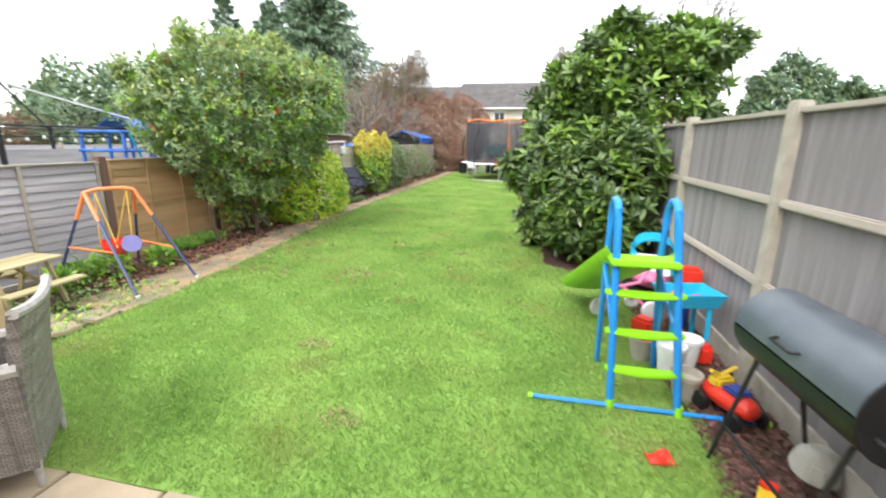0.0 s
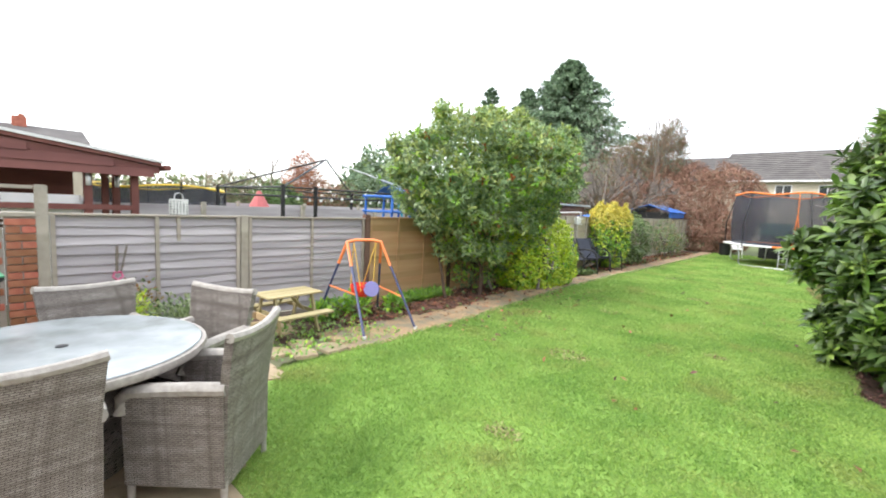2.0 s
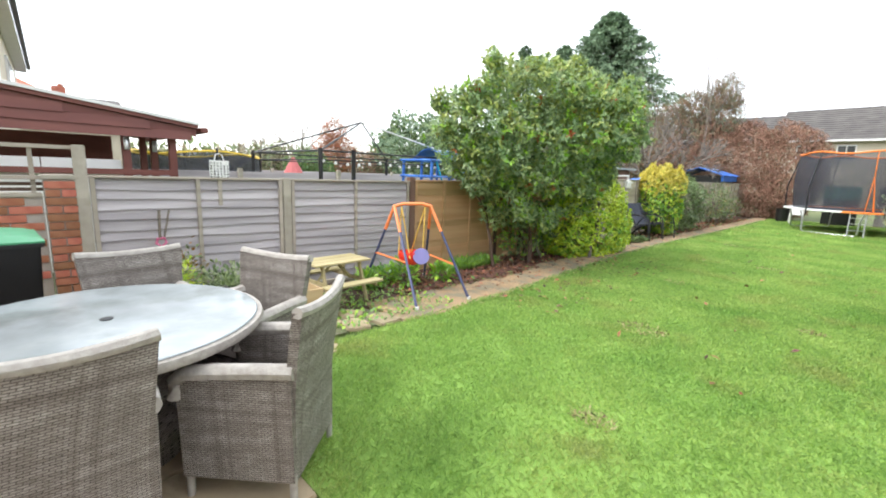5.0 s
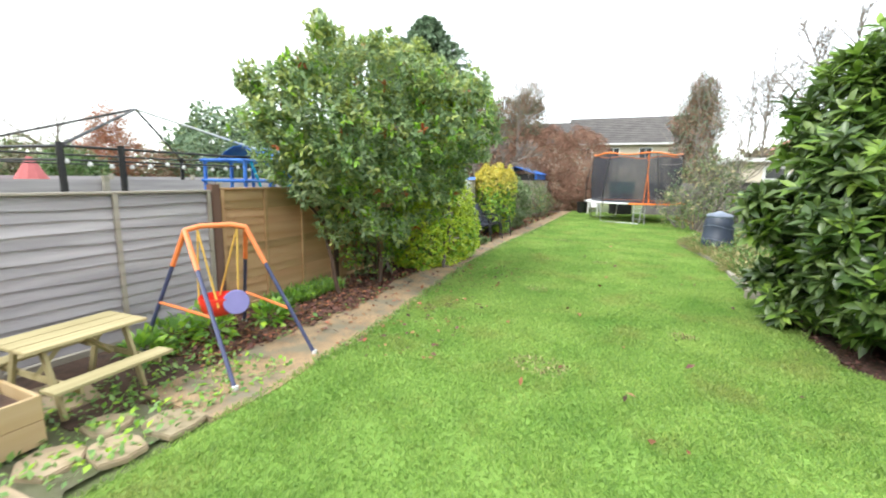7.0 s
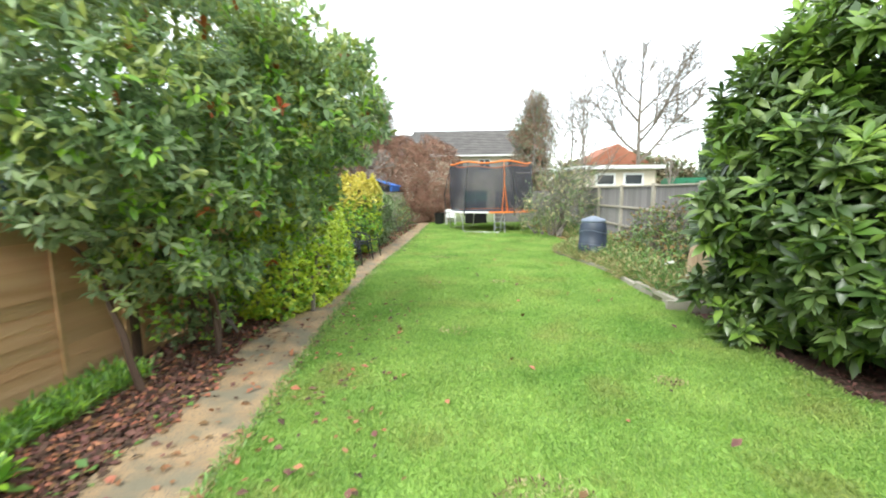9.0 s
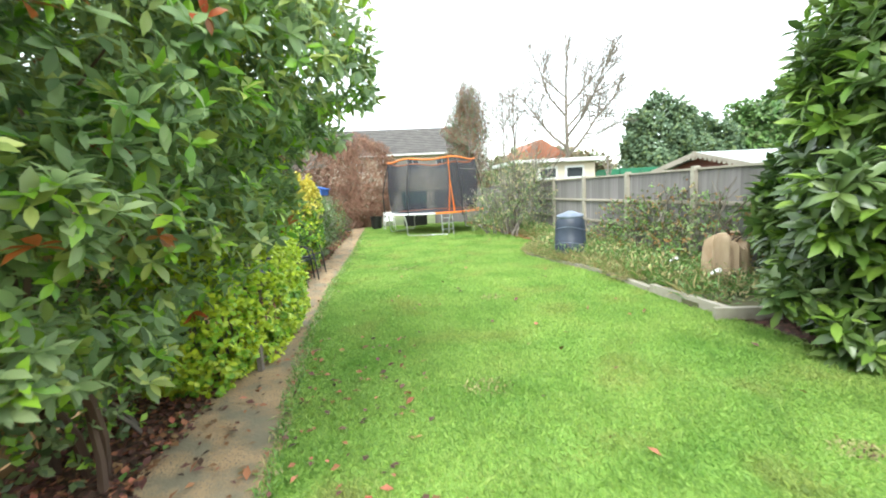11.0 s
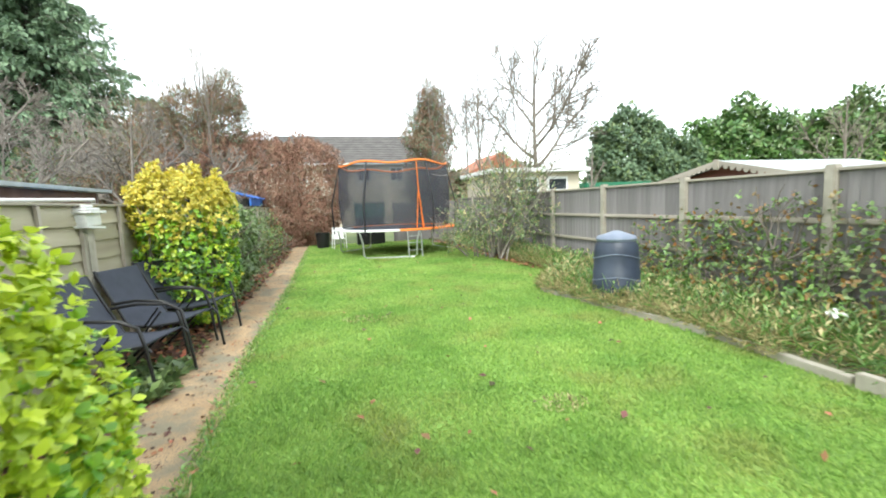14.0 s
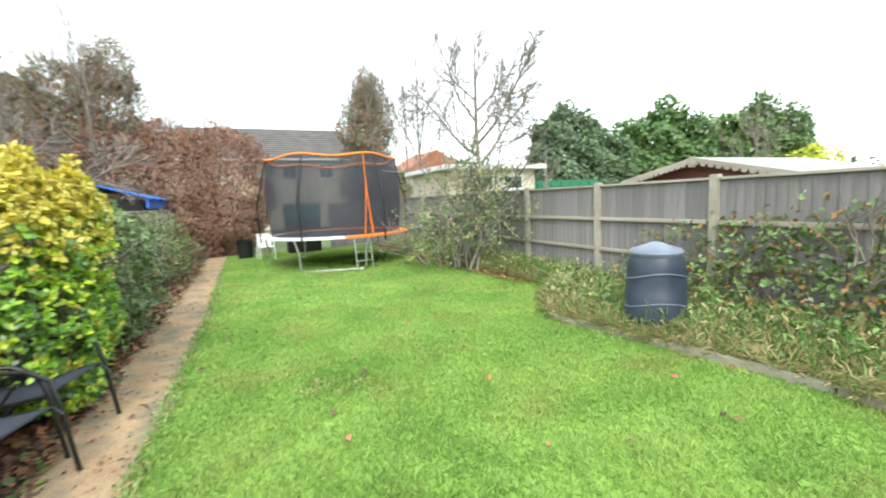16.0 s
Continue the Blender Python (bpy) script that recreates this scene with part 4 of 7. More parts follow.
bark_rg = random.Random(3)
car = thing("ride_on_car", (1.78, 5.1, 0.0), "blue and pink plastic ride-on toy car with a roof", "toy car", rz=80)
part("car_body", Geo().sheet(lambda u, v: (-0.4 + 0.8 * u, 0.22 * math.cos(2 * math.pi * v) * math.sin(math.pi * min(1, max(0, u))) ** 0.3, 0.3 + 0.15 * math.sin(2 * math.pi * v) * math.sin(math.pi * min(1, max(0, u))) ** 0.4), 16, 20), M_PINK, car, smooth=True)
part("roof", Geo().sheet(lambda u, v: (-0.2 + 0.42 * u, 0.2 * math.cos(math.pi * v), 0.54 + 0.18 * math.sin(math.pi * v) ** 0.6 + 0.03 * math.sin(math.pi * u)), 8, 12, (0, 0, -0.02)), M_CYAN, car, smooth=True)
for x in (-0.18, 0.2):
    for y in (-0.19, 0.19):
        part("roof_pillar", Geo().tube([(x * 1.2, y, 0.35), (x, y, 0.57)], 0.03, 8), M_CYAN, car, smooth=True)
for x in (-0.26, 0.26):
    for y in (-0.22, 0.22):
        part("wheel", Geo().lathe([(0.03, -0.03), (0.11, -0.03), (0.12, 0), (0.11, 0.03), (0.03, 0.03)], 18, pose(x, y, 0.12, 90)), M_BLACK, car)
part("windscreen", Geo().sheet(lambda u, v: (-0.24 - 0.08 * (1 - v), -0.17 + 0.34 * u, 0.36 + 0.2 * v), 2, 2, (-0.01, 0, 0)), M_WHITEPL, car)

trike = thing("toy_buggy", (1.35, 4.45, 0.0), "pink toy pushchair with white wheels", "toy", rz=20)
part("frame", Geo().tube([(-0.2, 0, 0.1), (-0.05, 0, 0.3), (0.2, 0, 0.34), (0.3, 0, 0.5)], 0.018, 8), M_PINK, trike, smooth=True)
part("frame", Geo().tube([(0.25, -0.15, 0.1), (0.0, 0, 0.32), (0.25, 0.15, 0.1)], 0.016, 8), M_PINK, trike, smooth=True)
for x, y in ((-0.22, 0.0), (0.25, -0.16), (0.25, 0.16)):
    part("wheel", Geo().lathe([(0.02, -0.02), (0.085, -0.02), (0.095, 0), (0.085, 0.02), (0.02, 0.02)], 18, pose(x, y, 0.1, 90)), M_WHITEPL, trike)

sandtable = thing("water_play_table", (1.73, 3.75, 0.0), "cyan plastic water play tray on legs", "toy", rz=12)
part("tray", Geo().add([(x * 0.66, y * 0.66, z * 0.86) for x, y, z in ((-0.28, -0.2, 0.5), (0.28, -0.2, 0.5), (0.28, 0.2, 0.5), (-0.28, 0.2, 0.5), (-0.34, -0.26, 0.64), (0.34, -0.26, 0.64), (0.34, 0.26, 0.64), (-0.34, 0.26, 0.64),
                       (-0.3, -0.22, 0.64), (0.3, -0.22, 0.64), (0.3, 0.22, 0.64), (-0.3, 0.22, 0.64), (-0.25, -0.17, 0.53), (0.25, -0.17, 0.53), (0.25, 0.17, 0.53), (-0.25, 0.17, 0.53))],
     [(3, 2, 1, 0), (0, 1, 5, 4), (1, 2, 6, 5), (2, 3, 7, 6), (3, 0, 4, 7), (4, 5, 9, 8), (5, 6, 10, 9), (6, 7, 11, 10), (7, 4, 8, 11), (8, 9, 13, 12), (9, 10, 14, 13), (10, 11, 15, 14), (11, 8, 12, 15), (12, 13, 14, 15)]), M_CYAN, sandtable)
for x in (-0.14, 0.14):
    for y in (-0.1, 0.1):
        part("leg", Geo().tube([(x, y, 0.44), (x * 1.1, y * 1.1, 0)], 0.02, 8), M_CYAN, sandtable, smooth=True)
for x, y, m in ((-0.07, 0.03, M_ORANGE), (0.08, -0.03, M_RED)):
    toy = tagged(part("toy_boat", Geo().lathe([(0.04, 0), (0.06, 0.03), (0.05, 0.05)], 14), m, smooth=True), "small orange toy boat lying in the water tray", "toy")
    toy.matrix_basis = pose(1.73 + x, 3.75 + y, 0.456)

rider = thing("ride_on_toy", (1.74, 2.8, 0.0), "red, yellow and blue plastic ride-on toy", "toy", rz=115)
part("body", Geo().sheet(lambda u, v: (-0.18 * math.cos(math.pi * u), 0.085 * math.sin(math.pi * u) ** 0.4 * math.cos(2 * math.pi * v), 0.13 + (0.07 + 0.02 * u) * math.sin(math.pi * u) ** 0.4 * math.sin(2 * math.pi * v)), 16, 18), M_RED, rider, smooth=True)
part("seat", Geo().box((-0.1, -0.06, 0.19), (0.03, 0.06, 0.225)), M_DKBLUE, rider, bevel=0.012)
part("dashboard", Geo().box((0.04, -0.075, 0.18), (0.13, 0.075, 0.25)), M_YELLOW, rider, bevel=0.018)
part("handlebar", Geo().tube([(0.08, -0.1, 0.3), (0.1, 0, 0.245), (0.08, 0.1, 0.3)], 0.013, 8), M_YELLOW, rider, smooth=True)
for x in (-0.13, 0.13):
    for y in (-0.1, 0.1):
        part("wheel", Geo().lathe([(0.0, -0.02), (0.055, -0.02), (0.06, 0), (0.055, 0.02), (0.0, 0.02)], 16, pose(x, y, 0.06, 90)), M_BLACK, rider)
for x, y, z, m, lab in ((1.5, 4.0, 0.0, M_RED, "red plastic toy block by the slide"), (1.8, 3.55, 0.0, M_RED, "red plastic toy block by the fence"), (1.62, 3.62, 0.0, M_CYAN, "cyan plastic toy box in the border"), (1.42, 3.55, 0.0, M_RED, "red plastic toy by the slide"), (1.9, 4.25, 0.45, M_RED, "red plastic toy on a stack")):
    o = thing("toy_block", (x, y, z), lab, "toy", "plastic toys", rz=x * 90)
    part("block_body", Geo().box((-0.1, -0.08, 0), (0.1, 0.08, 0.17 if z == 0 else 0.16)), m, o, bevel=0.03)
    if z:
        part("block_stand", Geo().tube([(0, 0, 0), (0, 0, -z)], 0.05, 10), M_DKBLUE, o)
for x, y, h in ((1.5, 3.25, 0.24), (1.53, 2.98, 0.16), (1.36, 3.5, 0.17), (1.66, 3.4, 0.24)):
    o = thing("plant_pot", (x, y, 0), "dirty cream plastic plant pot, empty", "plant pot", "plant pots by the slide")
    part("pot_body", Geo().lathe([(0.07, 0), (0.1, h), (0.108, h), (0.108, h + 0.03), (0.095, h + 0.03), (0.09, h - 0.02), (0.02, h - 0.03)], 20), M_WHITEWALL if h > 0.18 else M_CONC, o, smooth=True)
o = thing("toy_spade", (1.19, 2.26, 0), "small red plastic toy lying on the lawn edge", "toy", rz=10)
part("blade", Geo().sheet(lambda u, v: (-0.07 + 0.14 * u, -0.05 + 0.1 * v, 0.03 + 0.02 * math.sin(6 * u) * math.sin(5 * v)), 6, 4, (0, 0, -0.01)), M_RED, o, smooth=True)
o = thing("toy_truck", (1.62, 2.05, 0.0), "yellow and red toy truck among the bark", "toy", rz=60)
part("truck_body", Geo().box((-0.07, -0.04, 0.02), (0.065, 0.04, 0.07)), M_YELLOW, o, bevel=0.01)
part("truck_cab", Geo().box((0.025, -0.037, 0.07), (0.065, 0.037, 0.11)), M_RED, o, bevel=0.009)
for x in (-0.045, 0.045):
    for y in (-0.042, 0.042):
        part("wheel", Geo().lathe([(0.0, -0.008), (0.022, -0.008), (0.022, 0.008), (0.0, 0.008)], 12, pose(x, y, 0.022, 90)), M_BLACK, o)
for k, (x, y, r) in enumerate(((1.75, 1.85, 0.17), (1.95, 2.3, 0.15), (1.6, 1.6, 0.14), (1.9, 1.55, 0.2))):
    o = Geo().lathe([(r * 0.6, 0), (r, 0.05), (r * 0.85, 0.14), (r * 0.4, 0.19)], 9, pose(0, 0, 0, 6, 4, 0) @ Matrix.Diagonal((1, 0.8, 1, 1)))
    tagged(part("rubble_stone", o, M_STONE, bevel=0.01), "pale broken stone in the bark border", "stone", "stones in the bark border").matrix_basis = pose(x, y, 0, 0, 0, 60 * k)

# barrel barbecue
bbq = thing("barrel_barbecue", (1.74, 2.04, -0.08), "dull dark grey barrel barbecue on thin black legs", "barbecue", rz=93)
R, HL = 0.2, 0.42
prof = [(0.02, -HL - 0.012), (R * 0.96, -HL - 0.01), (R, -HL + 0.01), (R, HL - 0.01), (R * 0.96, HL + 0.01), (0.02, HL + 0.012)]
part("drum_lid", Geo().sheet(lambda u, v: (-HL + 2 * HL * u, R * math.cos(math.pi * v), 0.88 + R * math.sin(math.pi * v)), 16, 20, None), M_BBQ, bbq, smooth=True)
part("drum_base", Geo().sheet(lambda u, v: (-HL + 2 * HL * u, -R * math.cos(math.pi * v), 0.87 - R * 0.98 * math.sin(math.pi * v)), 16, 20, None), M_BLACK, bbq, smooth=True)
for s in (-1, 1):
    part("end_plate", Geo().lathe([(0.01, -0.006), (R * 0.99, -0.006), (R, 0.006), (0.01, 0.006)], 28, pose(s * HL, 0, 0.875, 0, 90, 0)), M_BLACK, bbq)
part("vent", Geo().lathe([(0.01, -0.006), (0.075, -0.006), (0.07, 0.008), (0.01, 0.01)], 20, pose(-HL - 0.01, 0, 0.93, 0, -90, 0)), M_GALV, bbq, smooth=True)
part("lid_handle", Geo().tube([(-0.08, 0.19, 0.95), (-0.07, 0.225, 0.945), (0.07, 0.225, 0.945), (0.08, 0.19, 0.95)], 0.008, 8), M_BLACK, bbq, smooth=True)
part("end_handle", Geo().tube([(-HL, -0.12, 0.8), (-HL - 0.12, -0.1, 0.79), (-HL - 0.12, 0.1, 0.79), (-HL, 0.12, 0.8)], 0.014, 8), M_BLACK, bbq, smooth=True)
for x in (-0.33, 0.33):
    for s in (-1, 1):
        part("leg", Geo().tube([(x, s * 0.1, 0.72), (x, s * 0.27, 0.0)], 0.012, 8), M_BLACK, bbq, smooth=True)
part("shelf_bar", Geo().tube([(-0.33, 0.2, 0.3), (0.33, 0.2, 0.3)], 0.01, 6), M_BLACK, bbq)

# ---- compost bin, stump ----
cb = thing("compost_bin", (0.63, 12.62, 0.04), "dark navy plastic compost bin with a lighter domed lid", "compost bin", rz=10)
part("bin_body", Geo().lathe([(0.31, 0), (0.308, 0.05), (0.3, 0.4), (0.293, 0.41), (0.288, 0.62), (0.275, 0.73), (0.24, 0.8)], 32), M_BIN, cb, smooth=True)
for z, r in ((0.3, 0.306), (0.6, 0.295)):
    part("rib", Geo().tube([(r * math.cos(a), r * math.sin(a), z + 0.04 * math.sin(2 * a)) for a in [k * 0.3 for k in range(22)]], 0.007, 6), M_BINLID, cb, smooth=True)
part("lid", Geo().lathe([(0.25, 0.795), (0.262, 0.83), (0.245, 0.86), (0.12, 0.9), (0.05, 0.93), (0.02, 0.93)], 32), M_BINLID, cb, smooth=True)
st = thing("tree_stump", (1.58, 9.8, 0.05), "split and rotting pale brown tree stump in the weeds", "tree stump")
rs = np.random.default_rng(4)
part("stump_wood", Geo().sheet(lambda u, v: ((0.27 + 0.05 * math.sin(9 * u * 6.28) + 0.03 * math.sin(17 * u * 6.28 + 4 * v) - 0.06 * v) * math.cos(u * 6.2832) * (1 - 0.75 * max(0, v - 0.8) / 0.2),
                                               (0.27 + 0.05 * math.sin(7 * u * 6.28) + 0.04 * math.sin(13 * u * 6.28) - 0.05 * v) * math.sin(u * 6.2832) * (1 - 0.75 * max(0, v - 0.8) / 0.2),
                                               min(v, 0.8) / 0.8 * (0.58 + 0.1 * math.sin(u * 12 + 1)) + 0.03 * max(0, v - 0.8)), 60, 12), M_STUMP, st, smooth=True)

for x, y, z, m, lab in ((1.25, 10.4, 0.3, M_WHITEPL, "scrap of white plastic caught in the weeds"), (1.1, 9.4, 0.3, M_WHITEPL, "small scrap of white plastic in the weeds")):
    o = thing("plastic_scrap", (x, y, z), lab, "litter", rz=40 * x)
    part("sheet", Geo().sheet(lambda u, v: (-0.1 + 0.2 * u, -0.05 + 0.1 * v, 0.02 * math.sin(7 * u) + 0.02 * math.sin(5 * v)), 6, 4, (0, 0, -0.006)), m, o, smooth=True)

# ---- trampoline ----
tr = thing("trampoline", (-1.1, 20.85, 0.0), "round garden trampoline with a black safety net and orange padding", "trampoline", rz=0)
TR, TH, NT = 1.83, 0.78, 2.62


def ring(r, z, n=48, a0=0.0, a1=6.2832, wob=0.0):
    return [(r * math.cos(a0 + (a1 - a0) * k / n), r * math.sin(a0 + (a1 - a0) * k / n), z + wob * math.cos(6 * (a0 + (a1 - a0) * k / n) + 1.0)) for k in range(n + 1)]


part("frame_ring", Geo().tube(ring(TR, TH - 0.03), 0.022, 8), M_GALV, tr, smooth=True)
part("mat", Geo().lathe([(0.02, TH - 0.02), (TR - 0.32, TH - 0.02), (TR - 0.32, TH - 0.012), (0.02, TH - 0.012)], 48), M_SLING, tr)
for k in range(6):
    a0, a1 = radians(-95 + 60 * k), radians(-95 + 60 * k + 59)
    white = k in (5, 4)
    part("edge_padding", Geo().sheet(lambda u, v: ((TR - 0.3 + 0.34 * v) * math.cos(a0 + (a1 - a0) * u), (TR - 0.3 + 0.34 * v) * math.sin(a0 + (a1 - a0) * u), TH + 0.012 * math.sin(math.pi * v) - 0.05 * max(0, v - 0.85)), 12, 6, (0, 0, -0.035)),
         M_WHITEPL if white else M_ORANGEPAD, tr, smooth=True, label="pale grey edge padding" if white else "orange edge padding")
netmat = bpy.data.materials.new("black_safety_net")
netmat.use_nodes = True
nt_ = netmat.node_tree
tb = nt_.nodes.new("ShaderNodeBsdfTransparent")
mx = nt_.nodes.new("ShaderNodeMixShader")
nt_.nodes["Principled BSDF"].inputs["Base Color"].default_value = (0.03, 0.033, 0.045, 1)
nt_.nodes["Principled BSDF"].inputs["Roughness"].default_value = 0.7
nn = nt_.nodes.new("ShaderNodeTexNoise")
nn.inputs["Scale"].default_value = 1.6
nr = nt_.nodes.new("ShaderNodeMapRange")
nr.inputs["From Min"].default_value, nr.inputs["From Max"].default_value, nr.inputs["To Min"].default_value, nr.inputs["To Max"].default_value = 0.3, 0.7, 0.62, 0.73
nc = nt_.nodes.new("ShaderNodeTexCoord")
nt_.links.new(nc.outputs["Object"], nn.inputs["Vector"])
nt_.links.new(nn.outputs["Fac"], nr.inputs["Value"])
nt_.links.new(nr.outputs[0], mx.inputs[0])
nt_.links.new(tb.outputs[0], mx.inputs[1])
nt_.links.new(nt_.nodes["Principled BSDF"].outputs[0], mx.inputs[2])
nt_.links.new(mx.outputs[0], nt_.nodes["Material Output"].inputs["Surface"])
NR = TR - 0.22


def net(u, v):
    a = 6.2832 * u
    sag = 0.04 * math.cos(6 * a + 1.0)
    bow = 1 + 0.045 * math.sin(math.pi * v)
    return (NR * bow * math.cos(a), NR * bow * math.sin(a), TH + v * (NT - TH + sag))


part("safety_net", Geo().sheet(net, 60, 8), netmat, tr, smooth=True)
part("top_rail", Geo().tube(ring(NR, NT, 60, wob=0.04), 0.028, 8), M_ORANGEPAD, tr, smooth=True)
for k in range(6):
    a = radians(-65 + 60 * k)
    c, s = math.cos(a), math.sin(a)
    part("net_pole", Geo().tube([((TR + 0.03) * c, (TR + 0.03) * s, TH - 0.15), ((TR + 0.06) * c, (TR + 0.06) * s, 1.5), (NR * c, NR * s, NT + 0.02)], 0.02, 8), M_BLACK, tr, smooth=True)
for da, w in ((-78, 0.035), (-74, 0.03)):
    a = radians(da)
    part("door_strip", Geo().tube([((NR + 0.03) * math.cos(a + (0.05 if w < 0.035 else 0)), (NR + 0.03) * math.sin(a), TH + 0.03), ((NR + 0.09) * math.cos(radians(-76)), (NR + 0.09) * math.sin(radians(-76)), 1.9), ((NR + 0.02) * math.cos(radians(-76)), (NR + 0.02) * math.sin(radians(-76)), NT)], w, 6, flat=0.4), M_ORANGEPAD, tr, smooth=True)
for k in range(3):
    am = radians(-105 + 120 * k)
    t = Vector((-math.sin(am), math.cos(am), 0))
    o = Vector((math.cos(am), math.sin(am), 0)) * (TR - 0.18)
    h = 0.72
    pts = [o - t * (h + 0.1) + Vector((0, 0, TH - 0.05)), o - t * (h + 0.02) + Vector((0, 0, 0.45)), o - t * h + Vector((0, 0, 0.08)), o - t * (h - 0.08) + Vector((0, 0, 0.02)), o + t * (h - 0.08) + Vector((0, 0, 0.02)), o + t * h + Vector((0, 0, 0.08)), o + t * (h + 0.02) + Vector((0, 0, 0.45)), o + t * (h + 0.1) + Vector((0, 0, TH - 0.05))]
    part("leg", Geo().tube(pts, 0.024, 8), M_GALV, tr, smooth=True)
lad = thing("trampoline_ladder", (-0.86, 19.02, 0.0), "short galvanised ladder leaning on the trampoline", "ladder", rz=8)
for x in (-0.19, 0.19):
    part("ladder_rail", Geo().tube([(x, 0, 0), (x, 0.1, 0.76)], 0.018, 8), M_GALV, lad, smooth=True)
for z in (0.2, 0.4, 0.58):
    part("rung", Geo().box((-0.19, z * 0.13 - 0.03, z), (0.19, z * 0.13 + 0.03, z + 0.02)), M_GALV, lad)

# ---- black sling garden chairs ----
def sling_chair():
    ob = thing("garden_chair", (0, 0, 0), "black metal garden chair with a black sling seat", "chair", "black sling chairs in a row")
    part("backrest", Geo().sheet(lambda u, v: (-0.25 + 0.5 * u, -0.22 - 0.27 * v - 0.02 * math.sin(math.pi * v), 0.38 + 0.52 * v), 6, 8, (0, 0.012, 0.004)), M_SLING, ob, smooth=True)
    part("seat", Geo().sheet(lambda u, v: (-0.25 + 0.5 * u, -0.22 + 0.5 * v, 0.38 - 0.025 * math.sin(math.pi * v) + 0.03 * v), 6, 8, (0, 0, 0.012)), M_SLING, ob, smooth=True)
    for s in (-1, 1):
        x = 0.265 * s
        part("frame_side", Geo().tube([(x, -0.495, 0.91), (x, -0.22, 0.385), (x, 0.02, 0.37), (x, 0.29, 0.41), (x, 0.33, 0.36)], 0.013, 8), M_BLACK, ob, smooth=True)
        part("armrest", Geo().tube([(x * 1.08, -0.34, 0.6), (x * 1.12, -0.1, 0.63), (x * 1.12, 0.15, 0.62), (x * 1.1, 0.27, 0.56), (x * 1.08, 0.31, 0.4), (x * 1.08, 0.36, 0.0)], 0.014, 8), M_BLACK, ob, smooth=True)
        part("leg", Geo().tube([(x * 1.06, 0.12, 0.38), (x * 1.1, -0.3, 0.0)], 0.013, 8), M_BLACK, ob, smooth=True)
        part("brace", Geo().tube([(x * 1.08, 0.1, 0.56), (x * 1.08, -0.05, 0.38)], 0.009, 6), M_BLACK, ob)
    return ob


sc = sling_chair()
copy_thing(sc, pose(-4.68, 12.43, 0.0, 0, 0, -107))
copy_thing(sc, pose(-4.64, 13.15, 0.0, 0, 0, -104))
sc.matrix_basis = pose(-4.74, 11.68, 0.0, 0, 0, -102)
nb = thing("bird_box", (-5.28, 12.34, 1.34), "small white painted timber bird table with stepped roof on the fence", "bird box")
part("box_body", Geo().box((-0.03, -0.13, 0), (0.1, 0.12, 0.11)), M_WHITEPL, nb, bevel=0.004)
part("box_floor", Geo().add([(-0.04, -0.13, -0.02), (0.11, -0.13, -0.02), (0.12, 0.14, -0.035), (-0.04, 0.14, -0.035), (-0.04, -0.13, 0.0), (0.11, -0.13, 0.0), (0.12, 0.14, -0.015), (-0.04, 0.14, -0.015)],
     [(3, 2, 1, 0), (4, 5, 6, 7), (0, 1, 5, 4), (1, 2, 6, 5), (2, 3, 7, 6), (3, 0, 4, 7)]), M_WHITEPL, nb)
for k in range(3):
    part("roof_slat", Geo().box((-0.03, -0.15 + 0.03 * k, 0.112 + 0.028 * k), (0.14 - 0.04 * k, 0.15 - 0.03 * k, 0.136 + 0.028 * k)), M_WHITEPL, nb, bevel=0.003)

# ---- shrubs and hedges ----
bush("photinia_tree", (-4.75, 6.9, 0), [(0.08, 0.1, 2.3, 1.2, 1.8, 1.0), (0.78, 0.45, 2.4, 1.0, 0.95, 0.62), (0.0, -0.8, 2.1, 0.85, 0.85, 0.85), (0.2, 0.25, 1.4, 0.9, 1.35, 0.7), (-0.1, 0.45, 2.85, 0.85, 1.2, 0.58), (0.35, 1.0, 2.3, 0.95, 0.75, 0.95)], 54000, 0.094, 0.2,
     [L_PHOT, L_PHOTNEW, L_PHOTRED, L_HEDGE], [0.7, 0.17, 0.01, 0.12], "large rounded evergreen bush with glossy green leaves overhanging the path", "tree", 31, inner=0.76, rough=0.16, whorl=5, stems=7, droop=0.15, flat_bottom=0.7, top_slot=(1, 2.0, 4.6),
     keep=lambda q: ((q[:, 0] < -3.6) | (q[:, 2] > 1.86)) & ((q[:, 0] < -4.05) | (q[:, 2] > 1.25)) & (q[:, 0] < -3.2 + 0.22 * (q[:, 2] > 2.1) - 0.1 * (q[:, 1] > 8.0)), fine=True, reach=0.45, stem_mat=M_DARKPOST, sprigs=110, rosette=0.5, clear=lambda q: q.x - 4.75 < (-3.7 if q.z > 1.3 else -4.3))
bush("undergrowth_shrub", (-4.75, 8.0, 0), [(-0.15, -0.7, 0.6, 0.32, 0.8, 0.65), (-0.1, 0.5, 0.6, 0.33, 0.8, 0.6)], 3800, 0.07, 0.28, [L_DULL, L_HEDGE], [0.7, 0.3], "thin dull green undergrowth beneath the bush", "shrub", 32, inner=0.5, whorl=4, clear=lambda q: q.x < 0.35)
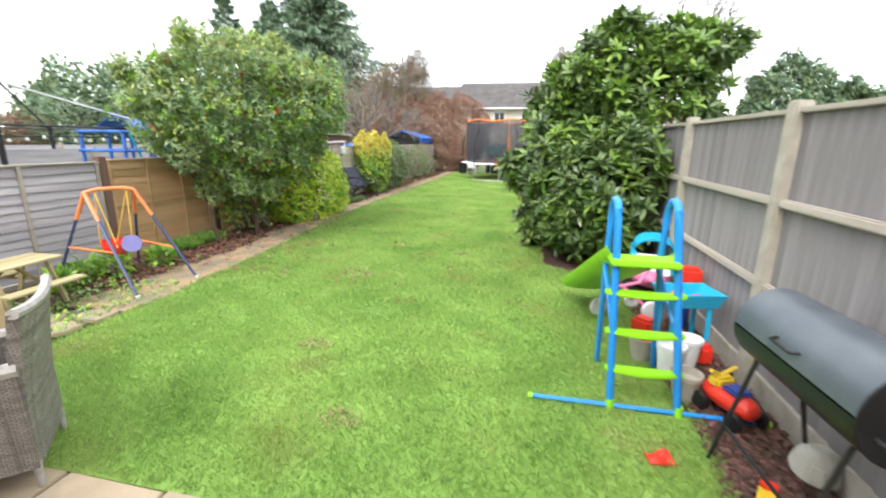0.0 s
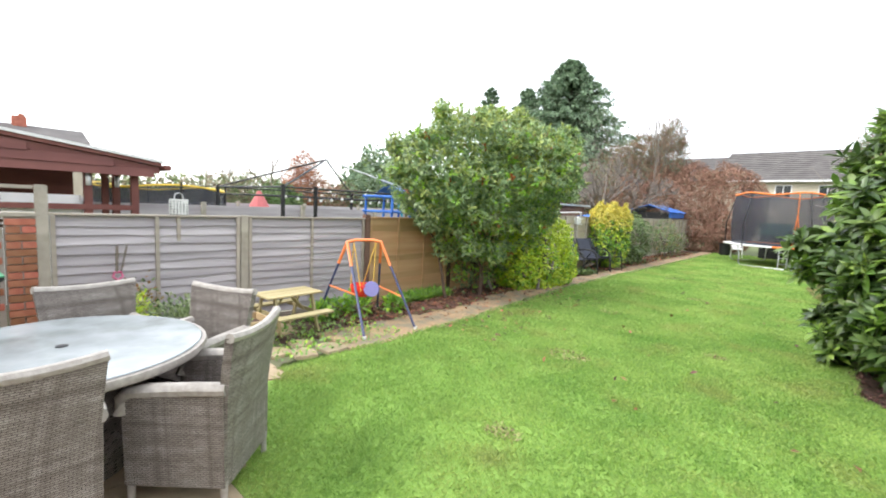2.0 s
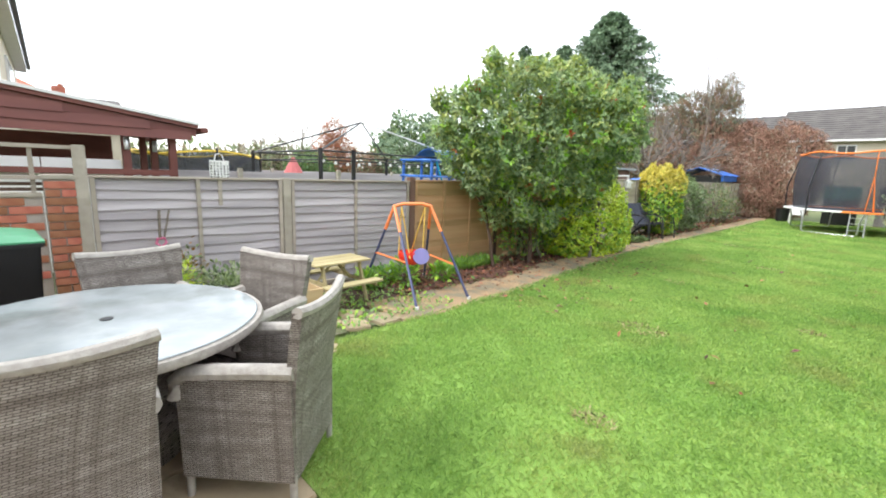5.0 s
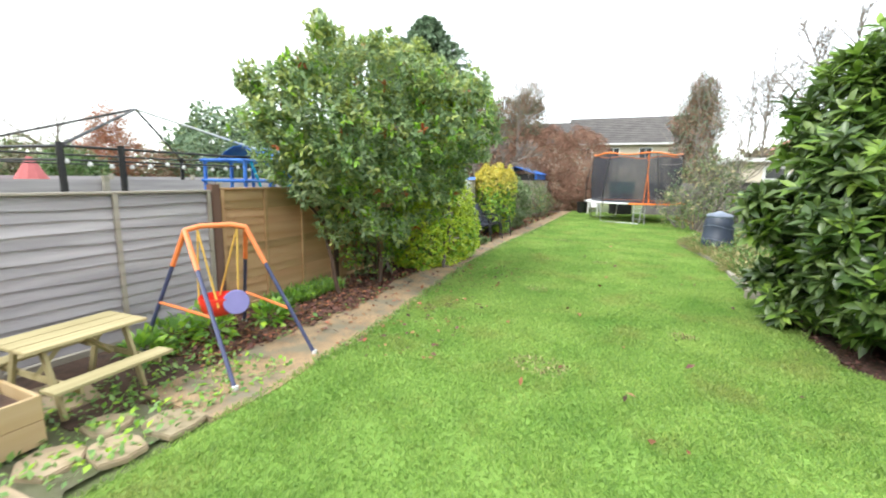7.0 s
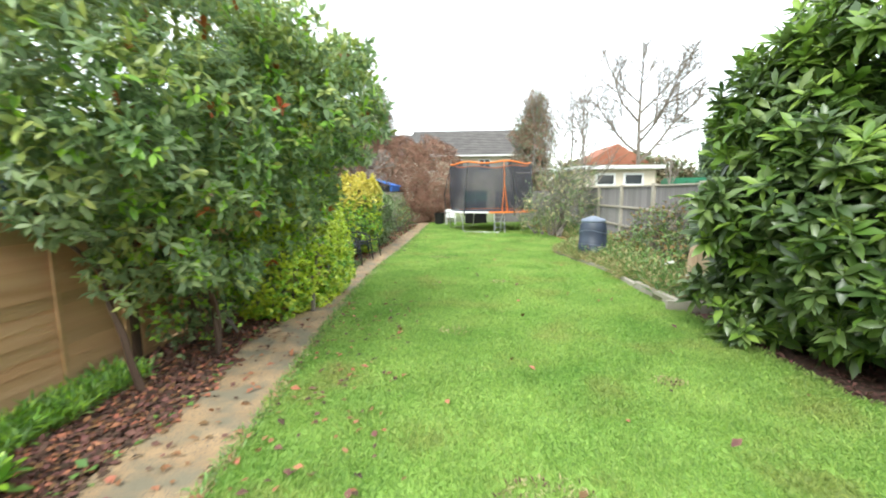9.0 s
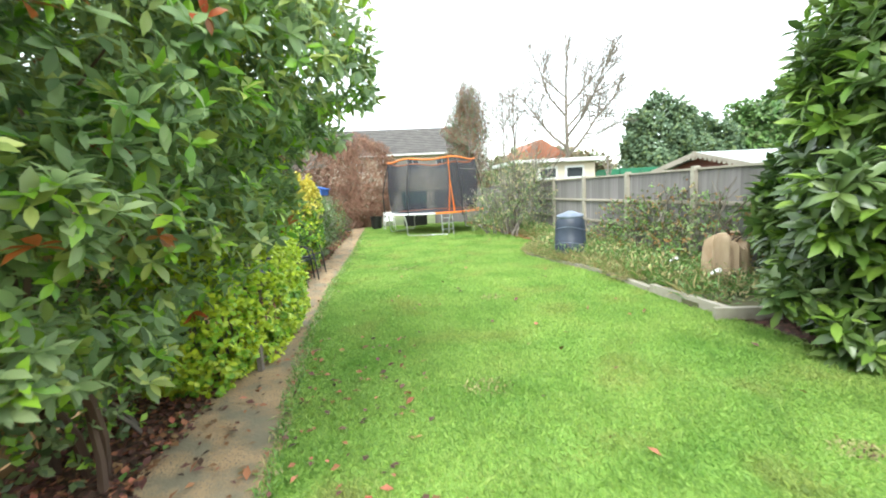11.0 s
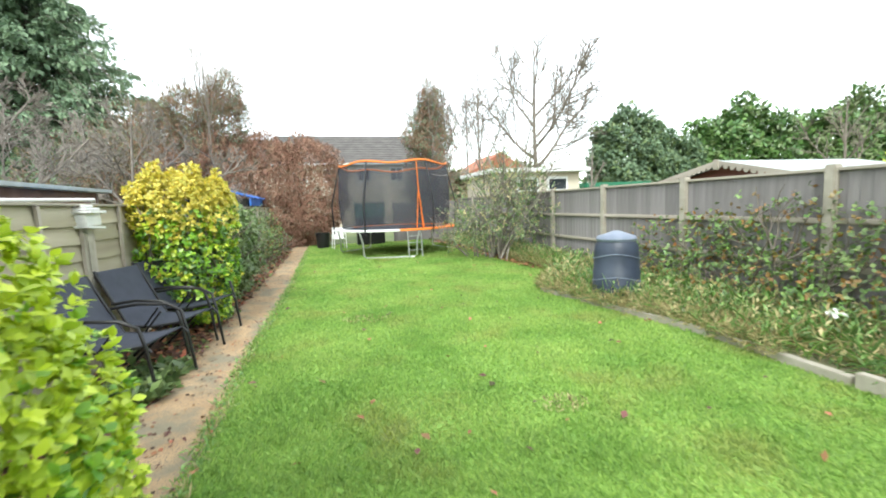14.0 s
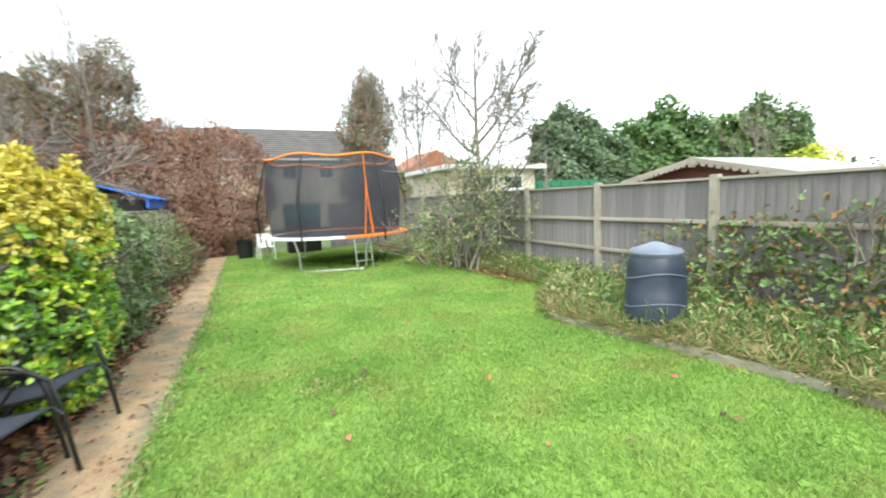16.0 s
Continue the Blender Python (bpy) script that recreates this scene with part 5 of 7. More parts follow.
bush("yellowing_shrub", (-4.4, 8.4, 0), [(0.25, 0.1, 2.35, 0.42, 0.55, 0.75), (0.3, -0.2, 1.8, 0.35, 0.45, 0.55), (0.1, 0.3, 2.95, 0.25, 0.3, 0.3)], 5200, 0.075, 0.3, [L_HEDGEY, L_PHOTNEW, L_GOLD], [0.3, 0.5, 0.2],
     "thin upright yellow-green shrub growing behind the hedge", "shrub", 30, inner=0.35, whorl=4, stems=4, flat_bottom=1.3, reach=0.35, clear=lambda q: q.x < 0.35, keep=lambda q: q[:, 0] < -3.45)
bush("euonymus_hedge", (-4.45, 9.02, 0), [(-0.02, 0.0, 0.72, 0.5, 0.7, 0.78), (-0.12, -0.65, 0.58, 0.42, 0.52, 0.58), (0.02, 0.5, 0.5, 0.48, 0.36, 0.5)], 19000, 0.058, 0.34, [L_HEDGE, L_HEDGEY], [0.4, 0.6],
     "clipped lime-green variegated hedge beside the path", "hedge", 33, clear=lambda q: q.x < 0.3, inner=0.86, rough=0.04, whorl=5, stems=5, top_slot=(1, 0.2, 1.3), p=4, fine=True, reach=0.4)
bush("golden_euonymus", (-4.8, 13.75, 0), [(0.0, 0.0, 0.95, 0.5, 0.62, 0.92), (-0.1, -0.25, 1.45, 0.44, 0.4, 0.42), (0.08, 0.25, 1.45, 0.4, 0.38, 0.4), (-0.25, -0.3, 1.85, 0.07, 0.08, 0.17), (0.0, 0.05, 1.84, 0.07, 0.07, 0.16), (0.15, -0.2, 1.82, 0.07, 0.07, 0.18), (0.3, 0.3, 1.8, 0.05, 0.05, 0.2), (-0.38, 0.0, 1.7, 0.12, 0.12, 0.14), (-0.1, 0.0, 1.62, 0.42, 0.5, 0.2)], 22000, 0.056, 0.34, [L_HEDGE, L_HEDGEY, L_GOLD, L_WOOD], [0.5, 0.2, 0.03, 0.27],
     "clipped golden-yellow variegated bush, green lower down", "shrub", 34, inner=0.8, rough=0.07, whorl=5, stems=6, top_slot=(2, 1.0, 1.55), p=3, fine=True, reach=0.4)
bush("grey_green_shrub", (-4.8, 15.6, 0), [(0.0, -0.3, 0.85, 0.45, 0.6, 0.85), (0.1, 0.35, 0.8, 0.42, 0.55, 0.8)], 7000, 0.075, 0.3, [L_DULL, L_BRAMBLE], [0.7, 0.3], "dull grey-green shrub beside the path", "shrub", 35, inner=0.7, whorl=4)
bush("rose_shrub", (-4.85, 19.6, 0), [(0.0, 0.0, 0.8, 0.5, 1.1, 0.75), (0.1, 1.2, 0.55, 0.45, 0.8, 0.5)], 3800, 0.06, 0.3, [L_DULL, L_BRAMBLER, L_WEED], [0.7, 0.15, 0.15], "straggly rose bush against the far fence", "shrub", 36, inner=0.45, whorl=3, stems=10)

bush("cherry_laurel", (1.42, 7.35, 0), [(-0.33, -0.12, 1.3, 0.9, 1.0, 1.25), (-0.15, -0.85, 0.95, 0.75, 0.7, 0.92), (0.2, -1.1, 1.1, 0.6, 0.65, 0.95), (0.2, 0.2, 1.6, 0.8, 1.0, 1.2), (0.0, 0.65, 0.85, 0.68, 0.78, 0.82), (-0.25, 0.1, 2.3, 0.78, 0.75, 0.66), (0.2, 0.1, 2.85, 0.75, 0.7, 0.55), (1.0, -0.1, 3.05, 0.8, 0.45, 0.34), (0.75, -0.1, 2.4, 0.75, 0.7, 0.48)], 31000, 0.19, 0.17,
     [L_LAUREL, L_LAURELNEW], [0.78, 0.22], "tall dense cherry laurel with large glossy leaves and lime-green tips", "shrub", 37, inner=0.76, rough=0.14, whorl=8, stems=9, droop=-0.05, flat_bottom=0.06, top_slot=(1, 1.5, 6.0), fine=True, reach=0.42, sprigs=60, rosette=0.85,
     keep=lambda q: (q[:, 0] < 1.98) | (q[:, 2] > 2.1))

# thin shrubs at the far right, brambles on the fence
bush("straggly_shrub", (0.85, 17.5, 0.05), [(0.0, 0.0, 1.2, 1.0, 1.1, 1.0), (-0.5, 0.6, 0.8, 0.75, 0.9, 0.75), (0.6, -0.5, 1.1, 0.7, 0.8, 1.0), (0.2, 0.2, 2.05, 0.7, 0.8, 0.6), (0.8, 0.3, 1.9, 0.5, 0.7, 0.6)], 10000, 0.075, 0.17, [L_DULL, L_DRYGRASS, L_WOOD], [0.62, 0.2, 0.18], "open straggly shrub with narrow grey-green leaves", "shrub", 38, inner=0.2, whorl=3, stems=26, stem_mat=M_PALETWIG, sprigs=24, reach=0.85)
bush("bramble_thicket", (1.65, 12.2, 0.05), [(0.1, 0.0, 0.3, 0.4, 1.6, 0.4), (0.2, -1.6, 0.45, 0.4, 1.1, 0.5), (0.15, 1.5, 0.2, 0.4, 0.9, 0.35), (0.3, -0.9, 0.95, 0.12, 1.5, 0.42), (0.28, 0.5, 0.7, 0.12, 1.2, 0.4), (0.3, -2.6, 0.7, 0.12, 0.8, 0.55)], 6500, 0.062, 0.34, [L_BRAMBLE, L_BRAMBLER, L_DULL, L_WEED], [0.42, 0.24, 0.16, 0.18], "tangled brambles climbing the grey fence", "bramble", 39, inner=0.35, whorl=3, stems=16)
rng2 = np.random.default_rng(41)


def scatter(name, n, fx, y0, y1, z, size, width, mats, shares, label, category, seed, up=0.5, spread=1.0, height=0.06):
    rg = np.random.default_rng(seed)
    y = rg.uniform(y0, y1, n)
    lo, hi = np.array([fx(v) for v in y]).T
    x = lo + (hi - lo) * rg.random(n)
    P = np.stack([x, y, z + rg.random(n) ** 2 * height], 1)
    D = unit(n, rg) * spread
    D[:, 2] = np.abs(D[:, 2]) * up
    N = unit(n, rg) * 0.4 + np.array([0, 0, 1])
    s = size * rg.uniform(0.6, 1.3, n)
    sl = np.minimum(np.searchsorted(np.cumsum(shares), rg.random(n)), len(shares) - 1)
    return tagged(leaves(name, P, D, N, s, s * width, mats, slots=sl), label, category)


scatter("weeds", 15000, lambda y: (edge_right(y) + 0.08, 2.0), 8.7, 23.5, 0.06, 0.085, 0.15, [L_BRAMBLE, L_DULL, L_WEED, L_DRYGRASS], [0.16, 0.16, 0.38, 0.3], "mixed weeds and nettles covering the raised bed", "weeds", 42, up=1.2, height=0.3)
scatter("long_grass", 9000, lambda y: (edge_right(y) + 0.05, 1.9), 9.0, 19.0, 0.05, 0.24, 0.02, [L_WEED, L_DRYGRASS], [0.62, 0.38], "long unmown grass flopping over the raised bed", "grass", 56, up=1.3, height=0.12)
scatter("dry_grass", 15000, lambda y: (edge_right(y) - 0.06, edge_right(y) + 0.45), 10.3, 17.5, 0.05, 0.13, 0.035, [L_DRYGRASS, L_WEED], [0.75, 0.25], "straw-coloured tufts of dry grass along the bed edge", "grass", 43, up=0.9, height=0.12)
scatter("bark_mulch", 9000, lambda y: (edge_right(y), 2.0), 1.5, 8.5, 0.0, 0.05, 0.25, [M_BARK], [1], "brown bark chips", "bark chips", 44, up=0.25, height=0.015)
scatter("leaf_litter", 15000, lambda y: (-5.2, edge_path(y) + 0.03), 3.9, 11.6, -0.01, 0.05, 0.36, [M_BARK, M_LITTER], [0.72, 0.28], "dark brown chips and fallen leaves in the border", "fallen leaves", 45, up=0.3, height=0.03)
scatter("leaf_litter", 3500, lambda y: (-5.2, edge_path(y)), 11.6, 23, -0.01, 0.075, 0.36, [M_BARK, M_LITTER, L_DULL], [0.35, 0.45, 0.2], "fallen leaves under the chairs and bushes", "fallen leaves", 46, up=0.4, height=0.04)
scatter("leaf_litter", 1600, lambda y: (edge_right(y) - 0.25, edge_right(y) + 0.35), 15.5, 23.5, 0.03, 0.08, 0.36, [M_LITTER], [1], "russet fallen leaves along the far bed", "fallen leaves", 47, up=0.3, height=0.03)
scatter("fallen_leaf", 170, lambda y: (-4.3, edge_right(y)), 4.2, 19.5, 0.03, 0.07, 0.3, [M_LITTER, M_BARK], [0.6, 0.4], "scattered brown fallen leaves on path and lawn", "fallen leaves", 48, up=0.3, height=0.01)
scatter("fallen_leaf", 360, lambda y: (-4.25, -2.7), 4.6, 9.0, 0.02, 0.06, 0.3, [M_LITTER, M_BARK], [0.6, 0.4], "brown fallen leaves along the path edge", "fallen leaves", 49, up=0.3, height=0.01)
scatter("leaf_litter", 1600, lambda y: (edge_path(y) - 0.08, edge_path(y) + 0.07), 4.3, 23, 0.012, 0.06, 0.36, [M_BARK, M_LITTER, L_WEED], [0.5, 0.3, 0.2], "dirt, leaves and small weeds creeping over the path edge", "fallen leaves", 53, up=0.3, height=0.015)
scatter("leaf_litter", 900, lambda y: (edge_path(y), edge_left(y) + 0.05), 9.5, 23, 0.012, 0.035, 0.36, [M_BARK, M_LITTER], [0.6, 0.4], "small brown leaves and grit on the path", "fallen leaves", 54, up=0.2, height=0.006)
scatter("weeds", 5200, lambda y: (edge_left(y) - 0.07, edge_left(y) + 0.06), 4.3, 23, 0.0, 0.06, 0.09, [L_WEED, L_DRYGRASS], [0.8, 0.2], "ragged grass growing over the path edge", "grass", 55, up=0.9, height=0.02)
scatter("weeds", 1300, lambda y: (-4.9, -3.66), 1.9, 4.2, 0.01, 0.05, 0.3, [L_WEED, L_HEDGE], [0.7, 0.3], "small green weeds between the paving slabs", "weeds", 50, up=0.9, height=0.03)
scatter("weeds", 2500, lambda y: (-5.2, -4.85), 5.3, 6.5, 0.0, 0.1, 0.08, [L_HEDGE, L_WEED], [0.5, 0.5], "tuft of fresh green grass by the fence", "grass", 51, up=1.4, height=0.1)
scatter("weeds", 900, lambda y: (-4.85, -4.4), 11.2, 12.0, 0.0, 0.1, 0.3, [L_DULL, L_BRAMBLE], [0.6, 0.4], "low green leaves in front of the chairs", "weeds", 52, up=0.9, height=0.1)

for k, (x, y, r) in enumerate(((-1.8, 5.05, 0.26), (-1.35, 3.1, 0.16), (-2.3, 7.6, 0.2), (-0.6, 6.4, 0.14), (-2.7, 13.0, 0.3), (-1.6, 10.2, 0.18), (-0.7, 2.2, 0.15))):
    rgp = np.random.default_rng(200 + k)
    n = int(900 * r)
    a, q = rgp.uniform(0, 6.28, n), r * np.sqrt(rgp.random(n))
    P = np.stack([x + q * np.cos(a), y + 0.7 * q * np.sin(a), np.full(n, 0.015)], 1)
    s = rgp.uniform(0.02, 0.05, n)
    tagged(leaves("thatch", P, unit(n, rgp) + np.array([0, 0, 0.7]), unit(n, rgp) * 0.4 + np.array([0, 0, 1]), s, s * 0.12, [L_DRYGRASS, M_BARK], slots=(rgp.random(n) < 0.25).astype(int)), "worn patch of straw-coloured thatch in the lawn", "grass")

# lawn blades
def blades(y0, y1, per, seed, hgt=0.05):
    rg = np.random.default_rng(seed)
    n = int(per * (y1 - y0) * 5.2)
    y = rg.uniform(y0, y1, n)
    lo = np.array([edge_left(v) for v in y]) - 0.03
    hi = np.array([edge_right(v) for v in y]) + 0.05
    x = lo + (hi - lo) * rg.random(n)
    near = np.array([edge_near(v) for v in x])
    keep = y > near + rg.uniform(-0.04, 0.04, n)
    x, y = x[keep], y[keep]
    n = len(x)
    tuft = 0.6 + 0.55 * (np.sin(x * 5.1 + 2 * np.sin(y * 3.3)) * np.sin(y * 4.3 + 1.7 * np.sin(x * 2.9)))
    L = hgt * rg.uniform(0.5, 1.2, n) * (0.7 + 0.5 * tuft)
    D = rg.normal(size=(n, 3)) * 0.6
    D[:, 2] = 0.8
    N = rg.normal(size=(n, 3))
    D /= np.linalg.norm(D, axis=1, keepdims=True)
    S = np.cross(D, N)
    S /= np.linalg.norm(S, axis=1, keepdims=True)
    w = (0.0016 + 0.0006 * (y - y0 + (y0 - 1.5)) * 0.55)[:, None]
    P = np.stack([x, y, np.full(n, -0.002)], 1)
    v = np.empty((n, 4, 3))
    v[:, 0] = P - S * w
    v[:, 1] = P + S * w
    v[:, 2] = P + D * L[:, None] * 0.6
    v[:, 3] = P + D * L[:, None] + np.array([1, 0, 0]) * (rg.normal(size=(n, 1)) * 0.008) - np.array([0, 0, 0.006])
    v[:, 2] += S * w * 0.8
    me = bpy.data.meshes.new("grass")
    me.vertices.add(n * 4)
    me.vertices.foreach_set("co", v.reshape(-1))
    f = (np.array([[0, 1, 2], [0, 2, 3]])[None] + (np.arange(n) * 4)[:, None, None]).reshape(-1)
    me.loops.add(len(f))
    me.loops.foreach_set("vertex_index", f.astype(np.int32))
    me.polygons.add(n * 2)
    me.polygons.foreach_set("loop_start", np.arange(n * 2, dtype=np.int32) * 3)
    me.update(calc_edges=True)
    me.materials.append(M_GRASS)
    return tagged(new("grass", me), "short bright green mown grass blades", "grass", kind="stuff")


blades(1.5, 6.0, 7500, 61)
blades(6.0, 10.0, 6500, 62)
blades(10.0, 16.0, 4200, 63, 0.055)
blades(16.0, END, 2000, 64, 0.06)

# ---- beyond the garden ----
FAR = 24.8
far = tagged(part("fence_end", Geo().box((-0.6, FAR, 0), (2.1, FAR + 0.05, 1.55)), M_FEATHER), "grey board fence closing the end of the garden", "fence", kind="structure")
bush("dead_conifer_hedge", (-6.0, 26.0, 0), [(2.15, 0.0, 2.35, 1.6, 1.2, 2.0), (0.7, 0.1, 2.4, 1.6, 1.3, 2.1), (-0.8, 0.3, 2.5, 1.5, 1.3, 2.1), (-2.4, 0.4, 2.2, 1.6, 1.4, 2.0), (2.3, -0.2, 1.2, 1.15, 1.0, 1.2), (0.5, -0.5, 0.9, 2.2, 0.9, 1.2)], 75000, 0.17, 0.09, [L_BROWN, L_BROWNG], [0.92, 0.08], "overgrown russet-brown dead conifer hedge", "hedge", 71, inner=0.72, rough=0.09, whorl=2, stems=5, droop=1.0)
bush("dead_conifer", (-7.2, 26.3, 0), [(0.5, 0.0, 5.9, 0.68, 0.6, 1.0), (0.4, 0.0, 4.7, 1.0, 0.9, 1.5), (-0.9, 0.2, 5.3, 1.0, 0.8, 1.05), (-2.0, 0.3, 4.4, 1.0, 0.9, 1.4), (-1.0, 0.2, 3.4, 1.8, 1.1, 2.0)], 36000, 0.19, 0.07, [L_BROWN, L_BROWNG, L_CONIF], [0.4, 0.45, 0.15], "tall browning conifer with bare gaps", "tree", 72, inner=0.5, whorl=2, stems=18, droop=0.6, stem_mat=M_PALETWIG, reach=0.8)
bush("bare_tree", (-10.2, 27.5, 0), [(0.0, 0.0, 3.6, 1.8, 1.4, 2.3), (-1.6, 0.0, 3.0, 1.5, 1.2, 2.0), (-3.2, 0, 2.2, 1.5, 1.2, 1.8)], 12000, 0.2, 0.08, [L_BROWN, L_BROWNG], [0.4, 0.6], "thin winter tree with brown twigs", "tree", 73, inner=0.3, whorl=2, stems=8, droop=0.3)
bush("columnar_dead_conifer", (1.65, 27.5, 0), [(0.0, 0.0, 4.6, 1.25, 0.9, 1.5), (0.15, 0.0, 5.9, 0.72, 0.6, 1.15), (0.0, 0.1, 2.6, 1.2, 0.9, 1.9)], 30000, 0.18, 0.09, [L_BROWN, L_CONIF, L_BROWNG], [0.46, 0.3, 0.24], "upright half-dead conifer, russet and green", "tree", 74, inner=0.3, whorl=2, stems=16, droop=0.8, stem_mat=M_PALETWIG, reach=0.8)


def twigs(g, rg, start, direction, length, radius, level, reach=0.5, curve=0.18):
    """A limb with side shoots all along it, each again with its own; finer at every level."""
    d, p = Vector(direction).normalized(), Vector(start)
    n = 6 if level > 1 else 4 if level else 3
    pts, dirs = [p.copy()], [d.copy()]
    for i in range(n):
        d = (d + Vector(rg.normal(size=3)) * 0.09 + Vector((0, 0, curve / n))).normalized()
        p = p + d * length / n
        pts.append(p.copy())
        dirs.append(d.copy())
    g.tube(pts, radius, 6 if level > 2 else 4 if level > 1 else 3, max(radius * 0.35, 0.006))
    if level <= 0:
        return
    shoots = (4, 6, 8, 11)[level] if level < 4 else 11
    for k in range(shoots):
        t = 0.22 + 0.76 * (k + rg.uniform(0, 0.8)) / shoots
        i = min(int(t * n), n - 1)
        q = pts[i].lerp(pts[i + 1], t * n - i)
        side = dirs[i].cross(Vector(rg.normal(size=3))).normalized()
        a = rg.uniform(0.55, 0.95)
        twigs(g, rg, q, dirs[i] * math.cos(a) + side * math.sin(a), length * reach * (1.15 - 0.75 * t) * rg.uniform(0.75, 1.15), max(radius * 0.5, 0.009), level - 1, 0.55, curve)


def bare_tree(name, at, height, label, seed, spread=1.0, r=0.12, fork=0.28, level=3, material=None, lean=(0, 0, 0), limbs=9):
    """A leafless tree: a leader, rising limbs from the fork upward, and fine twigs on them."""
    rg = np.random.default_rng(seed)
    ob = thing(name, at, label, "tree")
    top = Vector((lean[0], lean[1], 1)).normalized() * height
    pts = [top * t + Vector((0.05 * math.sin(9 * t), 0.05 * math.cos(7 * t), 0)) * min(1, t * 5) for t in (0, 0.12, 0.3, 0.5, 0.7, 0.86, 1.0)]
    g = Geo().tube(pts, r, 8, 0.012)
    part("trunk", g, material or M_TRUNK, ob, smooth=True)
    g = Geo()
    for i in range(limbs):
        t = fork + (0.9 - fork) * i / limbs
        a = 2.4 * i + rg.uniform(-0.3, 0.3)
        rise = 0.75 + 0.9 * t
        d = Vector((math.cos(a) * spread, math.sin(a) * spread, rise)) + Vector(lean) * 0.5
        twigs(g, rg, top * t, d, height * (1 - t) * (0.62 + 0.2 * spread) * rg.uniform(0.85, 1.05), r * 0.62 * (1.15 - t), level - (t > 0.6))
    part("branch_work", g, material or M_TRUNK, ob, kind="stuff")
    return ob


bare_tree("bare_tree", (8.35, 30.0, 0), 10.6, "leafless winter tree with fine spreading twigs", 81, spread=1.45, r=0.19, fork=0.3, limbs=11)
bare_tree("bare_tree", (5.2, 30.5, 0), 9.5, "slender upright leafless tree", 82, spread=0.4, r=0.09, level=2, fork=0.3, limbs=12)
bare_tree("bare_tree", (4.6, 30.8, 0), 8.3, "slender leafless winter sapling", 87, spread=0.45, r=0.06, level=2, fork=0.3, limbs=10)
bare_tree("bare_tree", (-9.6, 17.5, 0), 5.0, "pale leafless tree with arching lichened twigs", 83, lean=(0.08, 0.0, 0), spread=1.1, r=0.075, material=M_PALETWIG, fork=0.22)
bare_tree("bare_tree", (-8.6, 22.5, 0), 5.0, "grey leafless tree with tangled lichened twigs", 88, spread=1.4, r=0.08, material=M_PALETWIG, fork=0.2)
bare_tree("bare_tree", (-34, 17.0, 0), 6.0, "distant leafless tree over the far gardens", 84, spread=1.5, level=2, r=0.16, material=M_PALETWIG)
bare_tree("bare_tree", (-35, 14.0, 0), 4.6, "distant leafless tree with crooked limbs", 85, spread=1.6, level=2, r=0.14, material=M_PALETWIG)
bare_tree("bare_tree", (26, 26, 0), 7, "leafless tree beyond the shed", 86, level=2, r=0.12)
for i, (x, h) in enumerate(((-19.5, 10.2), (-15.5, 11.0), (-11.8, 10.4), (-7.0, 10.2), (-1.0, 9.6))):
    bare_tree("bare_tree", (x, 62.0 + i % 2, 0), h, "distant bare trees showing over the long roof", 130 + i, spread=1.1, level=2, r=0.16, material=M_PALETWIG, fork=0.4)
bare_tree("pruned_tree", (6.6, 22.0, 0), 3.3, "small hard-pruned tree with a pale trunk and few shoots", 140, spread=0.6, level=1, r=0.07, material=M_PALETWIG, fork=0.45, limbs=8)


def conifer(name, at, height, radius, n, label, seed, start=0.12):
    rg = np.random.default_rng(seed)
    ob = thing(name, at, label, "tree")
    part("trunk", Geo().tube([(0, 0, 0), (0.1, 0, height * 0.5), (0, 0.1, height * 0.97)], height * 0.02, 8, 0.02), M_TRUNK, ob, smooth=True)
    m = n // 60
    P, D = [], []
    lg = Geo()
    for i in range(m):
        t = start + (1 - start) * (i / m) ** 0.85
        z = height * t
        a = i * 2.4 + rg.uniform(-0.4, 0.4)
        reach = radius * (1 - t) ** 0.72 * rg.uniform(0.45, 1.2) + 0.15
        tip = np.array([math.cos(a) * reach, math.sin(a) * reach, -0.12 * reach + 0.25 * (t > 0.8)])
        o = np.array([0, 0, z])
        lg.tube([tuple(o), tuple(o + tip * 0.5 + np.array([0, 0, 0.05])), tuple(o + tip)], 0.045 * (1.2 - t), 4, 0.008)
        u = rg.random(60) ** 0.45
        side = unit(60, rg) * (0.24 * reach * (1 - u * 0.6))[:, None] * np.array([1, 1, 0.35])
        P.append(o + tip * u[:, None] + side * 0.6 - np.array([0, 0, 0.05]))
        D.append(tip / np.linalg.norm(tip) * 0.8 + unit(60, rg) * 0.7 - np.array([0, 0, 0.25]))
    part("branch_work", lg, M_TRUNK, ob, kind="stuff")
    P, D = np.concatenate(P), np.concatenate(D)
    k = len(P)
    s = height * 0.026 * rg.uniform(0.6, 1.3, k)
    leaves("foliage", P, D, unit(k, rg) * 0.5 + np.array([0, 0, 1]), s, s * 0.2, L_CONIF, ob)
    return ob


